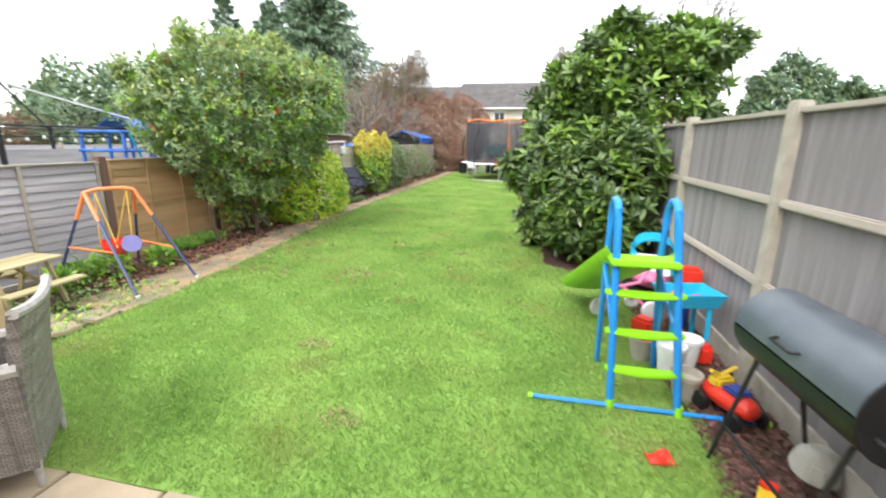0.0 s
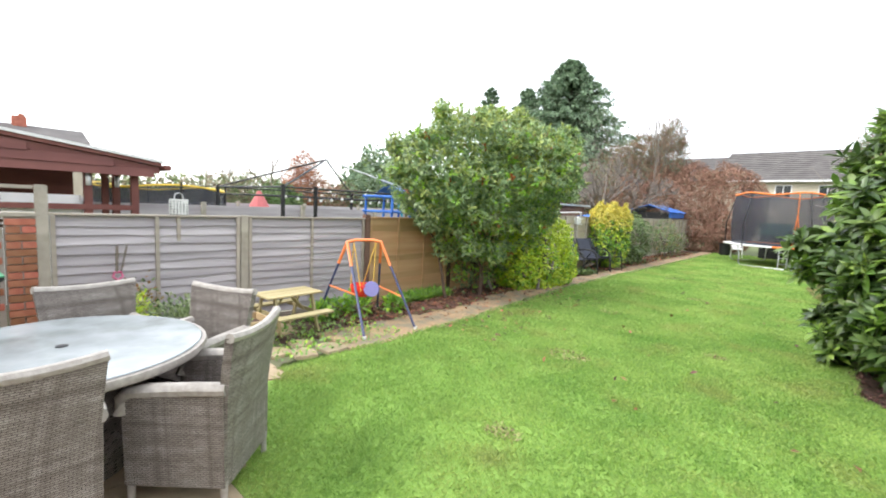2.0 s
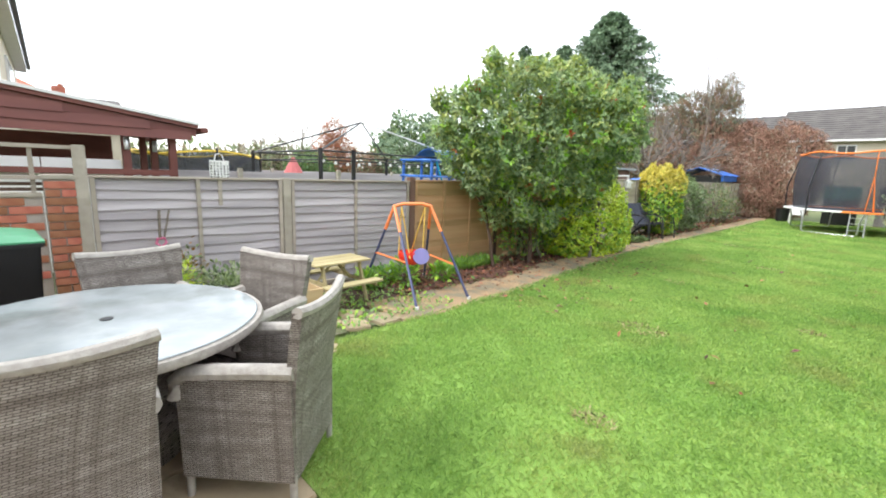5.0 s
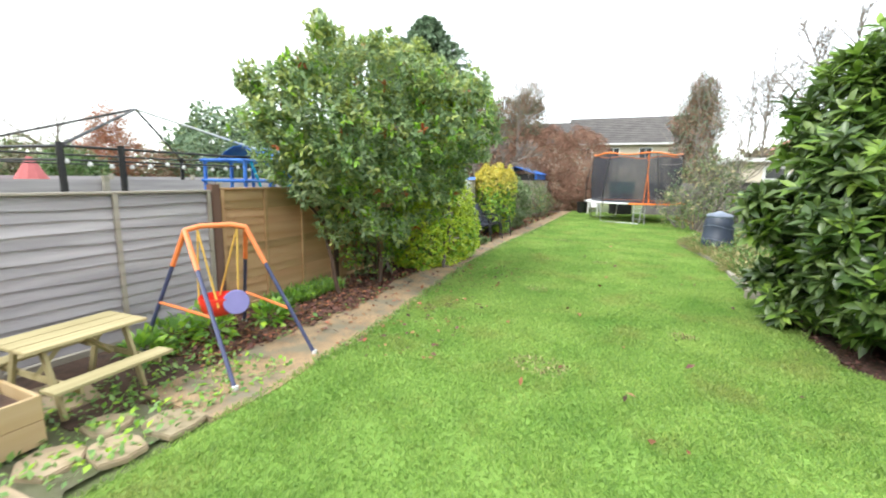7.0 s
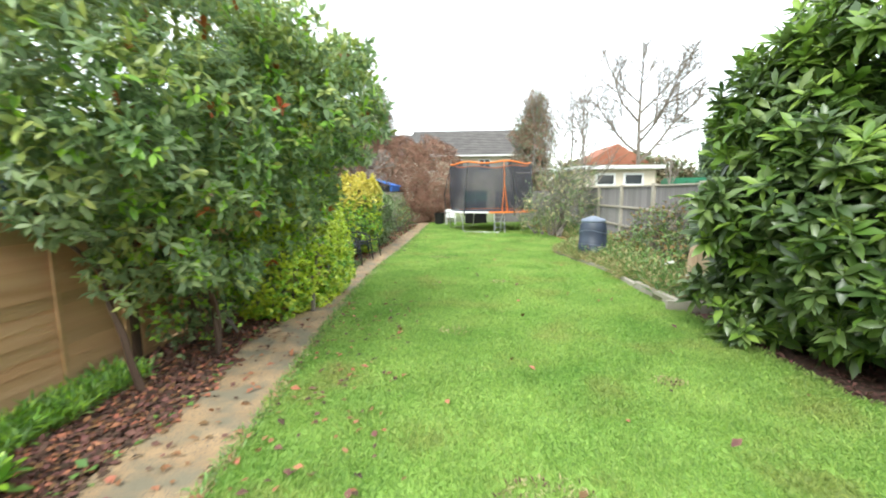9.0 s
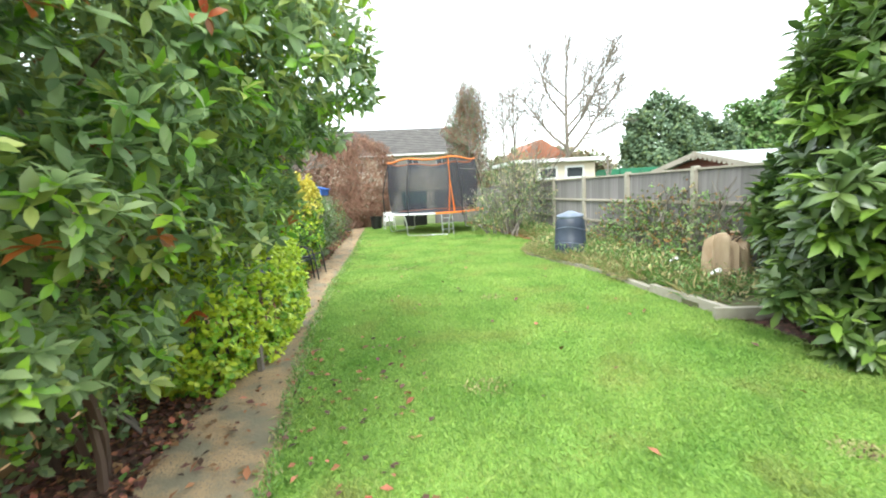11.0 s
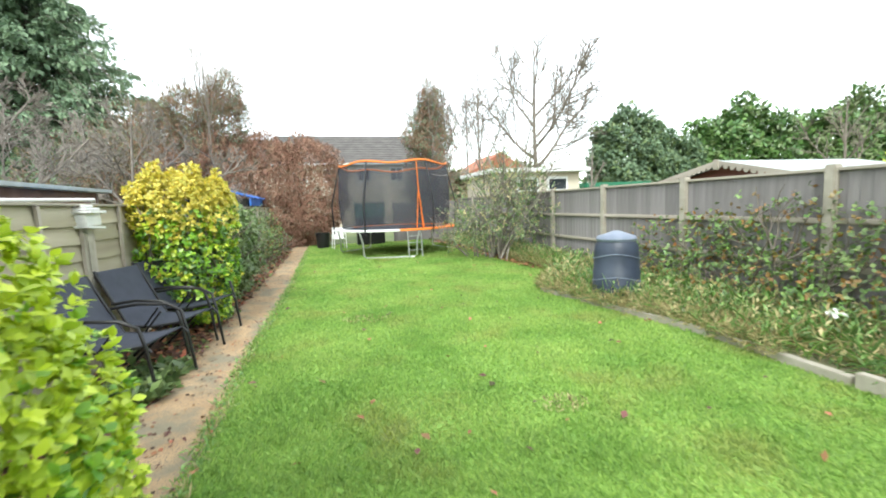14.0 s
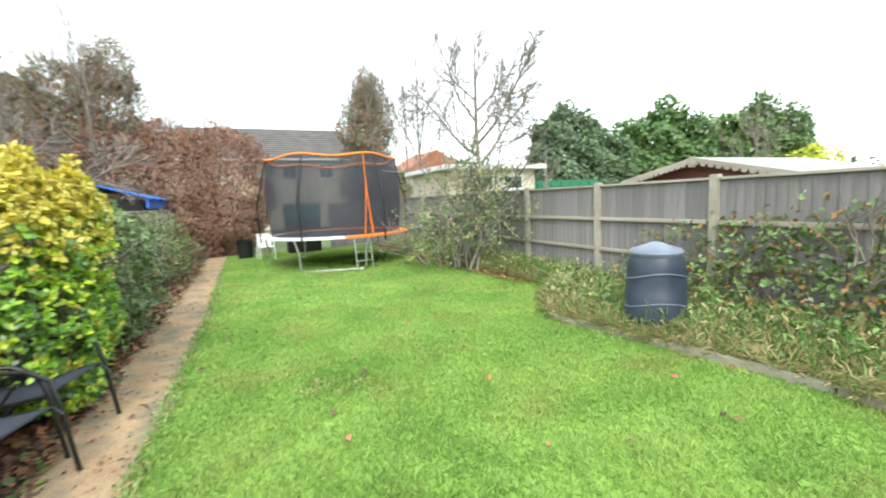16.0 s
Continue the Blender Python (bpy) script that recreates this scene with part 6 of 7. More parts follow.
conifer("conifer", (-16.4, 33.0, 0), 13.3, 9.5, 52000, "tall dark green spreading conifer", 91)
conifer("conifer", (-20.6, 33.5, 0), 11.9, 4.2, 15000, "smaller pointed dark conifer", 92)
conifer("conifer", (-24.2, 33.0, 0), 12.4, 3.6, 9000, "slim pointed dark conifer", 93)
for i, (x, y, z, rx, ry, rz, mats, lab) in enumerate((
        (-33, 28, 2.5, 5.5, 3.5, 4.2, [L_CONIF, L_DULL], "dark evergreen tree beyond the neighbouring garden"),
        (-24, 31, 1.8, 5.0, 3.0, 3.6, [L_DULL, L_CONIF], "dark evergreen thicket beyond the neighbouring garden"),
        (-14, 30, 1.6, 3.5, 2.5, 2.6, [L_CONIF, L_DULL], "dark evergreen thicket behind the sheds"),
        (15.2, 31, 3.6, 2.3, 2.0, 3.1, [L_CONIF, L_DULL], "ivy-clad dark evergreen tree"),
        (19.2, 32, 2.6, 2.4, 2.0, 2.7, [L_CONIF, L_DULL], "low rounded dark evergreen"),
        (27.0, 33, 3.2, 5.0, 3.0, 4.4, [L_WOOD, L_DULL], "broad mid-green evergreen tree"),
        (35.5, 31, 3.4, 5.0, 3.0, 4.6, [L_DULL, L_WOOD], "broad green tree beyond the shed"),
        (12.0, 9.6, 2.0, 2.2, 1.8, 2.2, [L_DULL, L_CONIF], "evergreen tree over the close-boarded fence"),
        (12.6, 44, 2.2, 6.0, 3.0, 2.6, [L_BROWNG, L_DULL], "olive-brown scrub beyond the garden"))):
    bush("evergreen_tree", (x, y, 0), [(0, 0, z, rx, ry, rz), (rx * 0.45, 0, z * 0.8, rx * 0.6, ry * 0.7, rz * 0.75), (-rx * 0.45, 0.2, z * 0.85, rx * 0.6, ry * 0.7, rz * 0.85)], (24000 if 3 <= i <= 6 else 12000), 0.05 * rx + 0.15, 0.32, mats, [0.7, 0.3], lab, "tree", 100 + i, inner=0.75, rough=0.14, whorl=3, stems=3, flat_bottom=0.3)
bush("conical_autumn_tree", (-30, 17.6, 0), [(0, 0, 2.6, 1.6, 1.7, 2.0), (0, 0, 4.2, 1.0, 1.1, 1.5)], 7000, 0.2, 0.14, [leafmat("autumn_leaf", (0.34, 0.1, 0.04), (0.36, 0.18, 0.09))], [1], "russet autumn tree in the distance", "tree", 120, inner=0.4, whorl=2)
for i, (x, y, rx, ry, rz, mats) in enumerate(((-31, 11.5, 2.0, 3.2, 1.5, [L_BROWNG, L_DULL]), (-33, 15.0, 2.0, 3.0, 1.7, [L_DULL, L_BROWNG]), (-32, 20.5, 2.2, 3.5, 1.8, [L_BROWN, L_BROWNG]), (-28, 14.5, 1.4, 1.6, 1.3, [L_DULL, L_WOOD]), (-30, 24.5, 2.5, 3.0, 2.3, [L_CONIF, L_DULL]), (-33, 6.5, 2.0, 3.5, 1.3, [L_BROWNG, L_DULL]))):
    bush("winter_scrub", (x, y, 0), [(0, 0, rz, rx, ry, rz), (0.3, ry * 0.5, rz * 0.9, rx * 0.7, ry * 0.5, rz * 0.8)], 5000, 0.28, 0.18, mats, [0.6, 0.4], ("muted olive scrub beyond the far gardens", "brownish winter thicket beyond the far gardens")[i % 2], "shrub", 150 + i, inner=0.6, rough=0.16, whorl=2, stems=6)
bush("yellow_shrub", (33.0, 26, 0), [(0, 0, 2.0, 2.6, 1.5, 2.0)], 3000, 0.3, 0.25, [L_HEDGEY, L_GOLD], [0.6, 0.4], "yellow-green shrub beyond the shed", "shrub", 121, inner=0.7, whorl=3)


def tiled_roof(name, parent, x0, x1, y0, z0, y1, z1, material, cw=0.33, rh=0.3):
    """Lapped courses of roof tiles from the eave (y0, z0) to the ridge (y1, z1)."""
    n = max(4, int(math.hypot(y1 - y0, z1 - z0) / rh))
    g = Geo()
    prof = []
    for i in range(n):
        for a in (i / n, (i + 1) / n):
            prof.append((y0 + (y1 - y0) * a, z0 + (z1 - z0) * a + (0.05 if a == i / n else 0.0)))
    prof += [(y1, z1 - 0.06), (y0, z0 - 0.06)]
    k = len(prof)
    g.add([(x, y, z) for x in (x0, x1) for y, z in prof], [tuple(reversed(range(k))), tuple(range(k, 2 * k))] + [(j, (j + 1) % k, k + (j + 1) % k, k + j) for j in range(k)])
    return part(name, g, material, parent)


# terrace of bungalows closing the view
hs = thing("house", (-0.6, 40.0, 0), "long cream rendered house with a grey-brown tiled roof", "house")
part("wall", Geo().box((-5.8, 0.0, 0), (4.3, 7.0, 4.55)), M_RENDER, hs)
tiled_roof("roof", hs, -6.2, 4.6, -0.4, 4.62, 3.6, 7.15, M_ROOFTILE)
part("rear_roof", Geo().add([(-6.2, 3.6, 7.1), (4.6, 3.6, 7.1), (4.6, 7.5, 4.6), (-6.2, 7.5, 4.6)], [(0, 1, 2, 3)]), M_ROOFTILE, hs)
part("gutter", Geo().box((-6.2, -0.52, 4.5), (4.6, -0.4, 4.62)), M_WHITEPL, hs)
for x in (-4.3, -2.2, 0.2, 2.6):
    w = part("window", Geo().box((x - 0.5, -0.05, 3.3), (x + 0.5, 0.02, 4.3)), M_WHITEPL, hs, bevel=0.01)
    part("pane", Geo().box((x - 0.42, -0.07, 3.38), (x - 0.03, -0.052, 4.22)), M_WINDOW, w)
    part("pane", Geo().box((x + 0.03, -0.07, 3.38), (x + 0.42, -0.052, 4.22)), M_WINDOW, w)
hs2 = thing("house", (-12.5, 43.0, 0), "long house roof with grey-brown tiles behind the dead hedge", "house")
part("wall", Geo().box((-1.5, 0.0, 0), (6.0, 6.0, 4.8)), M_RENDER, hs2)
tiled_roof("roof", hs2, -2.0, 6.4, -0.4, 4.8, 3.0, 7.15, M_ROOFTILE)
hs3 = thing("house", (10.4, 42.0, 0), "distant house with a red clay tiled gable roof", "house")
part("wall", Geo().box((-1.8, 0.0, 0), (3.4, 6.0, 3.9)), M_RENDER, hs3)
part("roof", Geo().add([(-2.2, -0.3, 3.8), (0.8, -0.3, 5.6), (3.8, -0.3, 3.8), (-2.2, 6, 3.8), (0.8, 6, 5.6), (3.8, 6, 3.8)], [(0, 1, 4, 3), (1, 2, 5, 4), (2, 1, 0), (3, 4, 5)]), M_REDTILE, hs3)

# cream garden office over the right fence, green tank, timber shed
of = thing("garden_office", (3.4, 21.6, 0), "cream flat-roofed garden building with white windows", "shed")
part("wall", Geo().box((-0.9, 0, 0), (2.4, 3.0, 2.4)), M_RENDER, of)
part("roof", Geo().box((-1.15, -0.35, 2.4), (2.65, 3.2, 2.55)), M_WHITEPL, of, bevel=0.02)
for x in (0.35, 1.5):
    w = part("window", Geo().box((x - 0.42, -0.04, 1.72), (x + 0.42, 0.02, 2.25)), M_WHITEPL, of, bevel=0.01)
    part("pane", Geo().box((x - 0.33, -0.055, 1.8), (x + 0.33, -0.042, 2.16)), M_WINDOW, w)
tk = thing("oil_tank", (8.8, 24.0, 0), "long low green plastic tank roof beyond the fence", "tank")
part("tank_body", Geo().box((-1.5, -0.5, 0), (1.9, 0.5, 2.08)), plain("dark_green_plastic", (0.02, 0.16, 0.08), 0.4), tk, bevel=0.08)
for k in range(7):
    part("tank_rib", Geo().box((-1.3 + 0.5 * k, -0.53, 0), (-1.22 + 0.5 * k, -0.5, 2.0)), plain("green_rib_plastic", (0.02, 0.13, 0.07), 0.4) if k == 0 else bpy.data.materials["green_rib_plastic"], tk)
sh = thing("garden_shed", (6.3, 14.0, 0), "dark red timber shed with pale felt roof and scalloped bargeboard", "shed")
# gable end faces the garden at low x
part("wall", Geo().add([(0, 0, 0), (0, 3.6, 0), (0, 3.6, 1.75), (0, 2.0, 2.12), (0, 0, 1.7), (4, 0, 0), (4, 3.6, 0), (4, 3.6, 1.75), (4, 2.0, 2.12), (4, 0, 1.7)],
     [(4, 3, 2, 1, 0), (5, 6, 7, 8, 9), (0, 5, 9, 4), (1, 2, 7, 6)]), M_MAHOG, sh)
for a, b, za, zb in ((-0.4, 2.0, 1.66, 2.2), (4.0, 2.0, 1.78, 2.2)):
    part("roof", Geo().add([(-0.35, a, za), (4.2, a, za), (4.2, b, zb), (-0.35, b, zb), (-0.35, a, za - 0.03), (4.2, a, za - 0.03), (4.2, b, zb - 0.03), (-0.35, b, zb - 0.03)],
         [(0, 1, 2, 3), (7, 6, 5, 4), (0, 4, 5, 1), (1, 5, 6, 2), (2, 6, 7, 3), (3, 7, 4, 0)]), M_FELT, sh)
    g = Geo()
    for k in range(14):
        y, z = a + (b - a) * (k + 0.5) / 14, za + (zb - za) * (k + 0.5) / 14
        g.lathe([(0.02, -0.007), (0.075, -0.007), (0.075, 0.007), (0.02, 0.007)], 12, pose(-0.37, y, z - 0.09, 0, 90, 0))
    g.add([(-0.38, a, za - 0.09), (-0.38, b, zb - 0.09), (-0.38, b, zb), (-0.38, a, za), (-0.36, a, za - 0.09), (-0.36, b, zb - 0.09), (-0.36, b, zb), (-0.36, a, za)], [(0, 1, 2, 3), (7, 6, 5, 4), (3, 2, 6, 7), (1, 0, 4, 5)])
    part("bargeboard", g, M_RAILWOOD, sh)
part("finial", Geo().box((-0.41, 1.93, 1.98), (-0.355, 2.07, 2.22)), M_RAILWOOD, sh, bevel=0.008)

# teal bench and pale chair behind the trampoline
bx = thing("storage_box", (-2.15, 24.0, 0), "dark teal garden storage box on a black stand by the fence", "storage box")
part("stand", Geo().box((0.03, -0.27, 0), (1.05, 0.27, 1.02)), M_BLACK, bx, bevel=0.015)
part("box_body", Geo().box((0, -0.3, 1.02), (1.08, 0.3, 1.5)), M_TEAL, bx, bevel=0.02)
part("box_lid", Geo().box((-0.03, -0.33, 1.5), (1.11, 0.33, 1.57)), M_TEAL, bx, bevel=0.015)
pc = thing("plastic_chair", (-2.8, 22.9, 0), "white plastic garden chair behind the trampoline", "chair", rz=190)
part("seat", Geo().box((-0.2, -0.18, 0.36), (0.2, 0.2, 0.385)), M_WHITEPL, pc, bevel=0.012)
part("backrest", Geo().sheet(lambda u, v: (-0.18 + 0.36 * u, -0.19 - 0.08 * v, 0.38 + 0.36 * v), 4, 6, (0, 0.015, 0)), M_WHITEPL, pc, smooth=True)
for x in (-0.175, 0.175):
    part("armrest", Geo().box((x * 1.15 - 0.025, -0.2, 0.52), (x * 1.15 + 0.025, 0.2, 0.54)), M_WHITEPL, pc, bevel=0.008)
    for y in (-0.18, 0.18):
        part("leg", Geo().tube([(x * 1.1, y, 0.52), (x * 1.2, y * 1.15, 0)], 0.02, 8, 0.015), M_WHITEPL, pc, smooth=True)
db = thing("dustbin", (-3.35, 23.6, 0), "black plastic tub by the end hedge", "bin")
part("tub_body", Geo().lathe([(0.2, 0), (0.25, 0.55), (0.27, 0.56), (0.24, 0.56), (0.22, 0.1)], 20), M_BLACK, db, smooth=True)

# ---- left neighbour ----
for k, x in enumerate((-11.0, -15.5)):
    nf = tagged(part("fence_beyond", Geo().box((x, 1.5, 0), (x + 0.04, 24, 1.42 + 0.02 * k)), M_GREYWOOD), "grey board fence between the gardens beyond", "fence", kind="structure")
    for j in range(9):
        part("fence_post", Geo().box((x + 0.04, 1.6 + 2.6 * j, 0), (x + 0.13, 1.7 + 2.6 * j, 1.5 + 0.02 * k)), M_CONC, nf)
pg = thing("pergola_shelter", (-8.0, 2.5, 0), "dark mahogany-stained timber shelter with a pitched roof", "shelter")


part("roof_board", Geo().add([(-4.5, 0.1, 2.08), (0.25, 0.1, 2.08), (0.25, -5.5, 2.83), (-4.5, -5.5, 2.83), (-4.5, 0.1, 2.15), (0.25, 0.1, 2.15), (0.25, -5.5, 2.9), (-4.5, -5.5, 2.9)],
     [(3, 2, 1, 0), (4, 5, 6, 7), (0, 1, 5, 4), (1, 2, 6, 5), (2, 3, 7, 6), (3, 0, 4, 7)]), M_MAHOG, pg)
part("roof_edge", Geo().add([(0.255, 0.12, 2.13), (0.255, -5.5, 2.885), (0.255, -5.5, 2.925), (0.255, 0.12, 2.17), (0.28, 0.12, 2.13), (0.28, -5.5, 2.885), (0.28, -5.5, 2.925), (0.28, 0.12, 2.17)],
     [(3, 2, 1, 0), (4, 5, 6, 7), (0, 1, 5, 4), (1, 2, 6, 5), (2, 3, 7, 6), (3, 0, 4, 7)]), M_WHITEPL, pg, label="thin pale metal roof edge")
part("gutter", Geo().box((-4.5, 0.12, 2.02), (0.33, 0.22, 2.1)), M_MAHOG, pg, bevel=0.015)
for k in range(7):
    z = 1.9 + 0.125 * k
    y0 = -max(0.0, (z + 0.125 - 2.08) / 0.134)
    if y0 > -5.4:
        part("cladding_board", Geo().add([(0.2, y0, z), (0.2, -5.5, z), (0.2, -5.5, z + 0.13), (0.2, y0, z + 0.13), (0.236, y0, z), (0.236, -5.5, z), (0.214, -5.5, z + 0.13), (0.214, y0, z + 0.13)],
             [(0, 1, 2, 3), (7, 6, 5, 4), (0, 4, 5, 1), (3, 2, 6, 7), (0, 3, 7, 4)]), M_MAHOG, pg)
part("end_beam", Geo().add([(0.18, 0.08, 1.96), (0.18, -5.5, 2.71), (0.18, -5.5, 2.82), (0.18, 0.08, 2.07), (0.199, 0.08, 1.96), (0.199, -5.5, 2.71), (0.199, -5.5, 2.82), (0.199, 0.08, 2.07)], [(3, 2, 1, 0), (4, 5, 6, 7), (0, 1, 5, 4), (2, 3, 7, 6), (3, 0, 4, 7)]), M_MAHOG, pg)
for x, y in ((0.0, -0.22), (-0.9, -0.3), (-1.9, -0.29), (0.0, -0.8), (0.0, -5.0)):
    part("post", Geo().box((x - 0.05, y - 0.05, 0), (x + 0.05, y + 0.05, 2.07 - y * 0.134)), M_MAHOG, pg, bevel=0.006)
for x, y in ((-0.9, -0.3), (0.0, -0.8)):
    part("wall_lamp", Geo().lathe([(0.03, 0.0), (0.035, 0.02), (0.035, 0.16), (0.02, 0.18)], 14, Matrix.Translation((x + 0.09, y, 1.72))), M_GALV, pg, "speckled grey lamp", smooth=True)
part("back_wall", Geo().box((-4.5, -5.4, 0), (-4.42, -0.45, 2.1)), M_MAHOG, pg)

part("handrail", Geo().box((-0.04, -5.0, 1.36), (0.06, -0.2, 1.44)), M_MAHOG, pg, bevel=0.006)
for k in range(5):
    part("white_panel", Geo().box((-0.12, -5.2 + 0.87 * k, 0), (-0.08, -4.34 + 0.87 * k, 1.57)), M_WHITEWALL, pg, bevel=0.004)
for k in range(4):
    part("rafter", Geo().box((-4.3, -1.2 - 1.1 * k, 2.12 + 0.145 * k), (0.15, -1.1 - 1.1 * k, 2.21 + 0.145 * k)), M_MAHOG, pg)
nh = thing("house", (-24.0, 0.65, 0), "neighbouring cream rendered house with white windows and a brown tiled roof", "house", rz=-1.7)
part("wall", Geo().box((0, -8.0, 0), (11.2, 0, 4.95)), M_RENDER, nh)
part("roof", Geo().add([(-0.3, 0.32, 5.02), (11.5, 0.32, 5.02), (11.5, -4.0, 7.7), (3.2, -4.0, 7.7), (-0.3, -8.3, 5.02), (11.5, -8.3, 5.02)], [(0, 1, 2, 3), (3, 2, 5, 4), (0, 3, 4), (1, 5, 2), (0, 4, 5, 1)]), M_ROOFTILE, nh)
part("gutter", Geo().box((-0.38, 0.33, 4.98), (11.55, 0.44, 5.1)), M_BLACK, nh, bevel=0.02)
part("soffit", Geo().box((-0.3, 0.01, 4.86), (11.5, 0.32, 5.0)), M_WHITEPL, nh)
for x0, x1, z0, z1 in ((10.2, 11.1, 3.05, 4.05), (3.7, 6.3, 3.55, 4.35)):
    w = part("window", Geo().box((x0, 0.0, z0), (x1, 0.06, z1)), M_WHITEPL, nh, bevel=0.01)
    n = max(1, int((x1 - x0) / 0.8))
    for j in range(n):
        a, b = x0 + (x1 - x0) * j / n, x0 + (x1 - x0) * (j + 1) / n
        part("pane", Geo().box((a + 0.06, 0.062, z0 + 0.07), (b - 0.06, 0.07, z1 - 0.07)), M_WINDOW, w)
rh = thing("house", (-32.5, -1.0, 0), "distant house with a red clay tiled hipped roof", "house")
part("wall", Geo().box((-3, -5, 0), (3, 2.0, 4.9)), M_RENDER, rh)
part("roof", Geo().add([(3.3, 2.4, 4.9), (3.3, -5.3, 4.9), (-3.3, -5.3, 4.9), (-3.3, 2.4, 4.9), (0, 0.4, 6.3), (0, -3.3, 6.3)], [(1, 0, 4, 5), (0, 3, 4), (3, 2, 5, 4), (2, 1, 5), (0, 1, 2, 3)]), M_REDTILE, rh)
nh2 = thing("house", (-26, 1.7, 0), "distant house with a grey tiled roof and brick chimney", "house")
nh2.location.z = -0.65
part("wall", Geo().box((-4, -7, 0), (4, 1.8, 3.6)), M_RENDER, nh2)
part("roof", Geo().add([(4.4, -7.4, 3.5), (4.4, 2.33, 3.5), (0, 2.33, 5.0), (0, -7.4, 5.0), (-4.4, -7.4, 3.5), (-4.4, 2.2, 3.5)], [(0, 1, 2, 3), (5, 4, 3, 2), (1, 5, 2)]), M_ROOFTILE, nh2)
part("chimney", Geo().box((-0.35, 0.0, 4.4), (0.35, 0.45, 5.32)), M_BRICK, nh2, bevel=0.02)
part("chimney_pot", Geo().lathe([(0.1, 5.3), (0.09, 5.45), (0.07, 5.45)], 12, Matrix.Translation((0, 0.3, 0))), M_REDTILE, nh2)
part("aerial", Geo().tube([(0.0, 0.4, 5.3), (0.0, 0.38, 6.5)], 0.018, 5).tube([(0.0, 0.38, 6.45), (0.0, -0.2, 6.47)], 0.014, 5).tube([(0.0, 0.38, 6.0), (0.0, 0.1, 6.0)], 0.012, 5), M_GALV, nh2)
# our own house closes the view behind the camera
oh = thing("house", (-1.7, -3.2, 0), "cream rendered rear wall of the house", "house")
part("wall", Geo().box((-4.0, -6.0, 0), (3.9, 0.0, 5.2)), M_RENDER, oh)
part("roof", Geo().add([(-4.3, 0.4, 5.1), (4.2, 0.4, 5.1), (4.2, -3.0, 7.2), (-4.3, -3.0, 7.2), (-4.3, -6.4, 5.1), (4.2, -6.4, 5.1)], [(0, 1, 2, 3), (3, 2, 5, 4), (1, 5, 2), (0, 3, 4)]), M_ROOFTILE, oh)

# rotary drier frame, trampoline nets, climbing frame, sheds on the left
ga = thing("gazebo_frame", (-8.5, 6.6, 0), "bare black steel gazebo frame with a string of bulbs", "gazebo frame")
cor = [(0.35, -1.75), (0.35, 2.45), (-3.2, 2.45), (-3.2, -1.75)]
for x, y in cor + [(0.35, -1.0)]:
    part("post", Geo().tube([(x, y, 0), (x, y, 1.95)], 0.045, 8), M_BLACK, ga)
for (x0, y0), (x1, y1) in zip(cor, cor[1:] + cor[:1]):
    part("beam", Geo().tube([(x0, y0, 1.9), (x1, y1, 1.9)], 0.02, 6), M_BLACK, ga)
    part("lower_beam", Geo().tube([(x0, y0, 1.72), (x1, y1, 1.72)], 0.015, 6), M_BLACK, ga)
    part("rafter", Geo().tube([(x0, y0, 1.9), (-1.42, 0.35, 2.75)], 0.022, 6), M_GALV if x0 > 0 and y0 > 0 else M_BLACK, ga)
for k in range(16):
    t = k / 15
    part("bulb", Geo().lathe([(0.008, 0.06), (0.02, 0.045), (0.035, 0.02), (0.03, 0.0), (0.008, -0.01)], 10, Matrix.Translation((0.37, -1.7 + 4.1 * t, 1.68 - 0.06 * math.sin(math.pi * ((3 * t) % 1))))), M_WHITEPL, ga, smooth=True)
tn = thing("trampoline", (-13.2, 4.0, 0), "far garden trampoline with a sagging black net and yellow rail", "trampoline")
part("safety_net", Geo().sheet(lambda u, v: (1.5 * math.cos(6.2832 * u), 1.5 * math.sin(6.2832 * u), 0.7 + v * (1.12 + 0.06 * math.cos(18.8 * u))), 40, 4), netmat, tn, smooth=True)
part("top_rail", Geo().tube([(1.5 * math.cos(k * 0.1571), 1.5 * math.sin(k * 0.1571), 1.82 + 0.06 * math.cos(3 * k * 0.1571)) for k in range(41)], 0.025, 6), M_YELLOW, tn, smooth=True)
for k in range(6):
    a = k * 1.047
    part("net_pole", Geo().tube([(1.52 * math.cos(a), 1.52 * math.sin(a), 0), (1.52 * math.cos(a), 1.52 * math.sin(a), 1.95)], 0.025, 6), M_BLACK, tn)
cf = thing("climbing_frame", (-8.3, 8.35, 0), "blue painted play frame with a blue canopy", "climbing frame", rz=4)
for x in (-0.5, 0.5):
    for y in (-0.95, -0.3, 0.3, 0.95):
        part("post", Geo().tube([(x, y, 0), (x * 0.96, y * 0.97, 1.85)], 0.035, 8), M_BLUETARP, cf)
for z in (1.45, 1.83):
    for x in (-0.5, 0.5):
        part("rail", Geo().tube([(x, -1.0, z), (x, 1.0, z)], 0.03, 6), M_BLUETARP, cf)
    for y in (-0.95, -0.3, 0.3, 0.95):
        part("rung", Geo().tube([(-0.5, y, z), (0.5, y, z)], 0.03, 6), M_BLUETARP, cf)
part("canopy", Geo().sheet(lambda u, v: (-0.55 + 1.1 * u, -0.55 + 1.1 * v, 1.88 + 0.22 * math.sin(math.pi * u) + 0.03 * math.sin(9 * v + 4 * u)), 10, 8, (0, 0, -0.01)), M_BLUETARP, cf, smooth=True)
for k, y in enumerate((-0.8, 0.0, 0.75)):
    part("brace", Geo().tube([(0.5, y, 1.83), (0.5, y + 0.25, 1.3)], 0.025, 6), M_CYAN, cf)
ts = thing("play_tent", (-14.5, 7.2, 0), "small faded red canvas play tent", "tent")
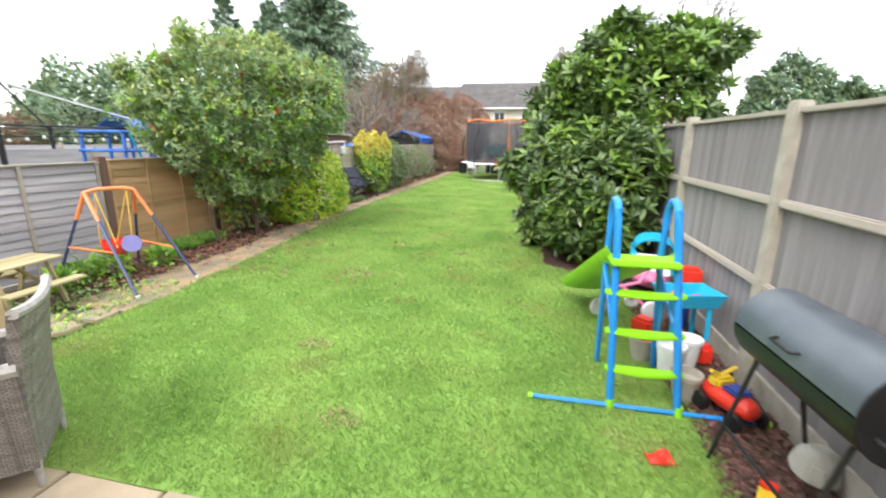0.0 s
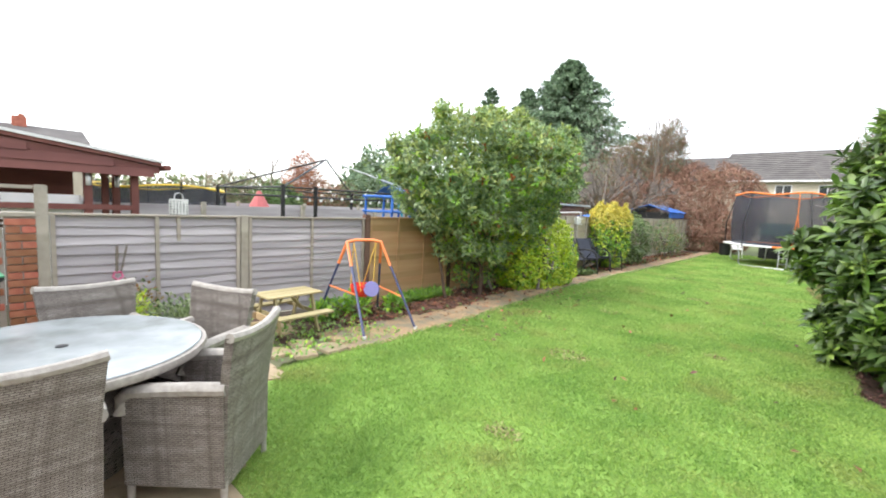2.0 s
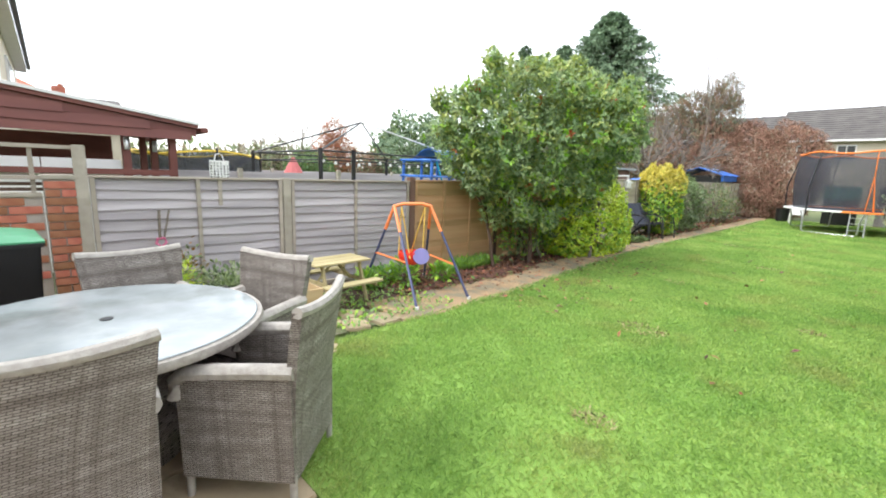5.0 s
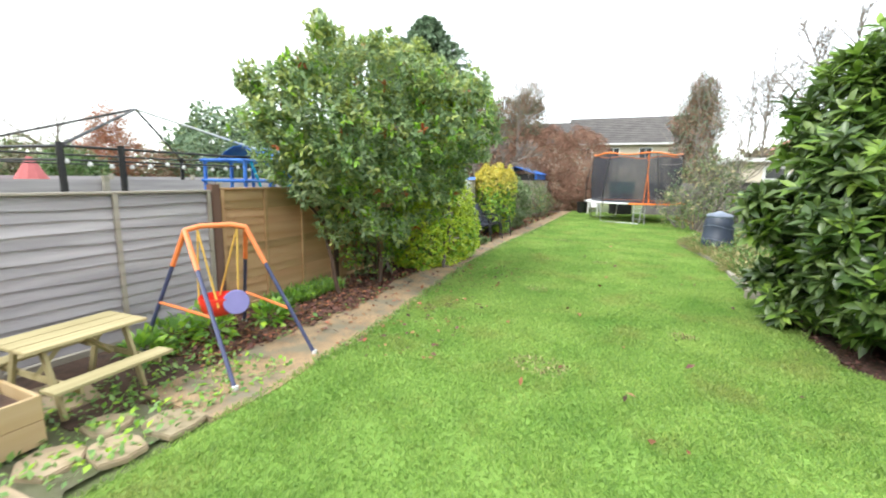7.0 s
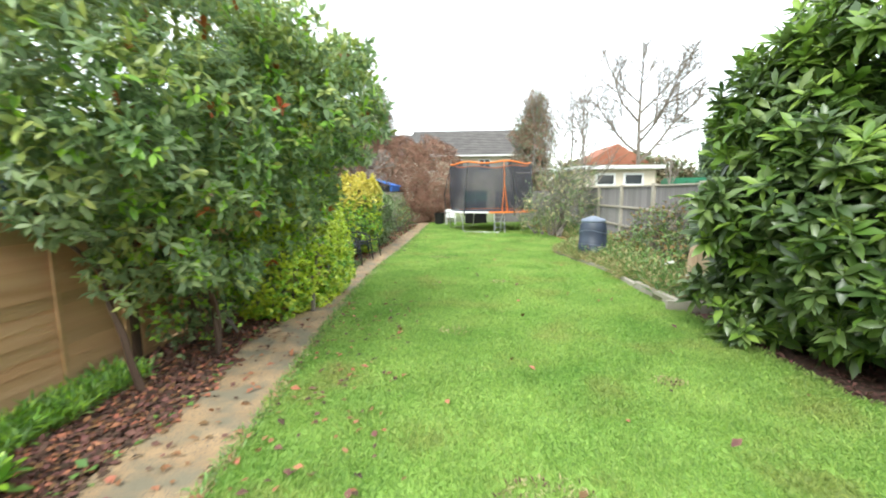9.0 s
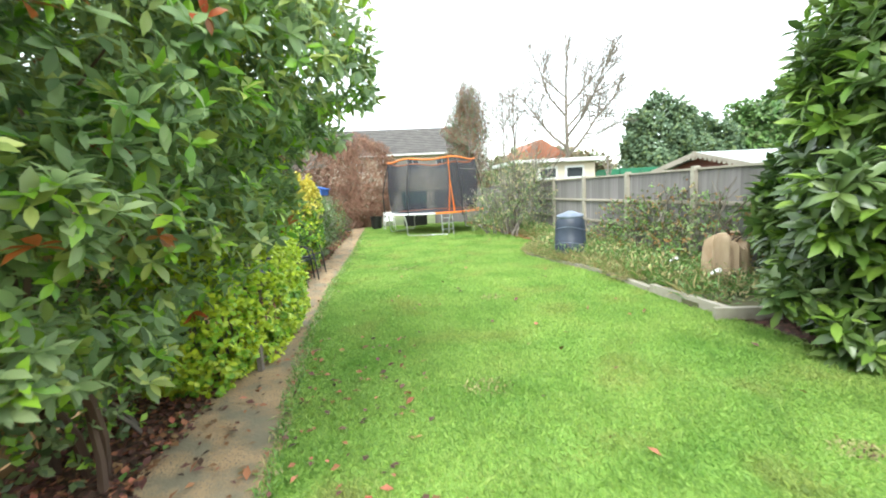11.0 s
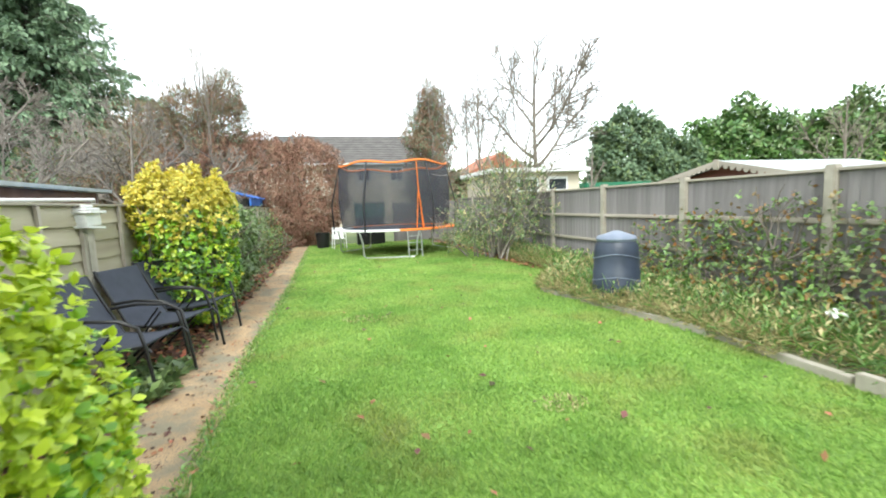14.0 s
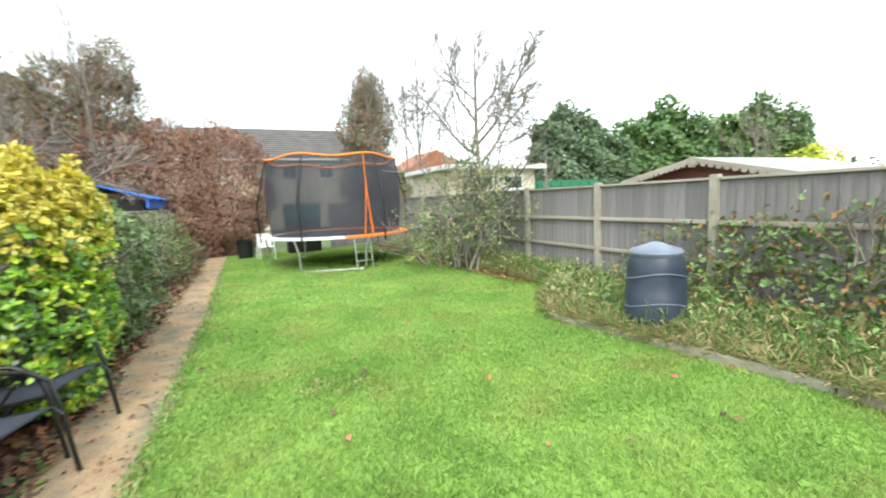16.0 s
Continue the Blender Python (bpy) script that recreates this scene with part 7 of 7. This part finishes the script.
part("canvas", Geo().lathe([(0.5, 0), (0.42, 1.2), (0.05, 1.9)], 10), M_PINKTENT, ts)
bs = thing("playhouse", (-6.45, 23.6, 0), "blue-roofed wooden playhouse beyond the fence", "playhouse")
# solid black box: the shaded interior under the roof, put in as colour
part("wall", Geo().box((-0.85, -0.9, 0), (0.85, 1.1, 1.85)), M_BLACK, bs)
for x in (-0.98, 0.98):
    part("fascia", Geo().box((x - 0.03, -1.15, 1.6), (x + 0.03, 1.25, 1.84)), M_BLUETARP, bs, bevel=0.01)
part("roof", Geo().sheet(lambda u, v: (-1.1 + 2.2 * u, -1.2 + 2.5 * v, 1.86 + 0.34 * (1 - abs(2 * u - 1)) + 0.02 * math.sin(15 * v)), 8, 14, (0, 0, -0.03)), M_BLUETARP, bs)
bs2 = thing("garden_shed", (-8.2, 16.8, 0), "low felt-roofed timber shed behind the fence", "shed")
part("wall", Geo().box((-1.2, -3.0, 0), (0.6, 1.1, 1.9)), M_REDPOST, bs2)
part("roof", Geo().box((-1.4, -3.2, 1.9), (0.8, 1.3, 1.97)), M_FELT, bs2, bevel=0.01)
part("gable_board", Geo().box((-1.2, 1.11, 0), (0.6, 1.14, 1.88)), M_GREYWOOD, bs2)
tp = thing("covered_stack", (-6.5, 16.0, 0), "low stack beyond the fence under a bright blue tarpaulin", "tarpaulin")
part("stack", Geo().box((-0.4, -0.45, 0), (0.4, 0.45, 1.4)), M_DARKPOST, tp, bevel=0.02)
part("tarpaulin", Geo().sheet(lambda u, v: (-0.48 + 0.96 * u, -0.55 + 1.1 * v, 1.42 + 0.2 * math.sin(math.pi * u) ** 0.7 * (0.6 + 0.4 * v) + 0.02 * math.sin(12 * v + 5 * u)), 8, 8, (0, 0, -0.02)), M_BLUETARP, tp, smooth=True)
gl = thing("goal_frame", (-6.3, 14.35, 0), "white tubular goal frame beyond the fence", "goal")
part("goal_tube", Geo().tube([(0, -2.0, 0), (0, -2.0, 1.6), (0, 0.5, 1.66), (0, 0.5, 0)], 0.03, 8), M_WHITEPL, gl, smooth=True)
# far green backdrop of hedges on all sides
for x, y, rx, ry in ((-45, 20, 3, 26), (-20, 47, 26, 3), (22, 48, 24, 3), (48, 22, 3, 26), (44, -20, 3, 26), (-44, -24, 3, 26), (0, -46, 46, 3)):
    rg = np.random.default_rng(int(abs(x * 7 + y)))
    n = 5000
    P = np.stack([x + rg.uniform(-rx, rx, n), y + rg.uniform(-ry, ry, n), rg.uniform(0, 1, n) * (2.6 + 1.0 * np.sin(rg.uniform(0, 6, n)))], 1)
    s = rg.uniform(0.4, 0.8, n)
    tagged(leaves("far_hedge", P, unit(n, rg) + np.array([0, 0, 0.4]), unit(n, rg), s, s * 0.3, [L_DULL, L_BROWNG], slots=(rg.random(n) < 0.4).astype(int)), "distant band of hedges and scrub", "hedge")
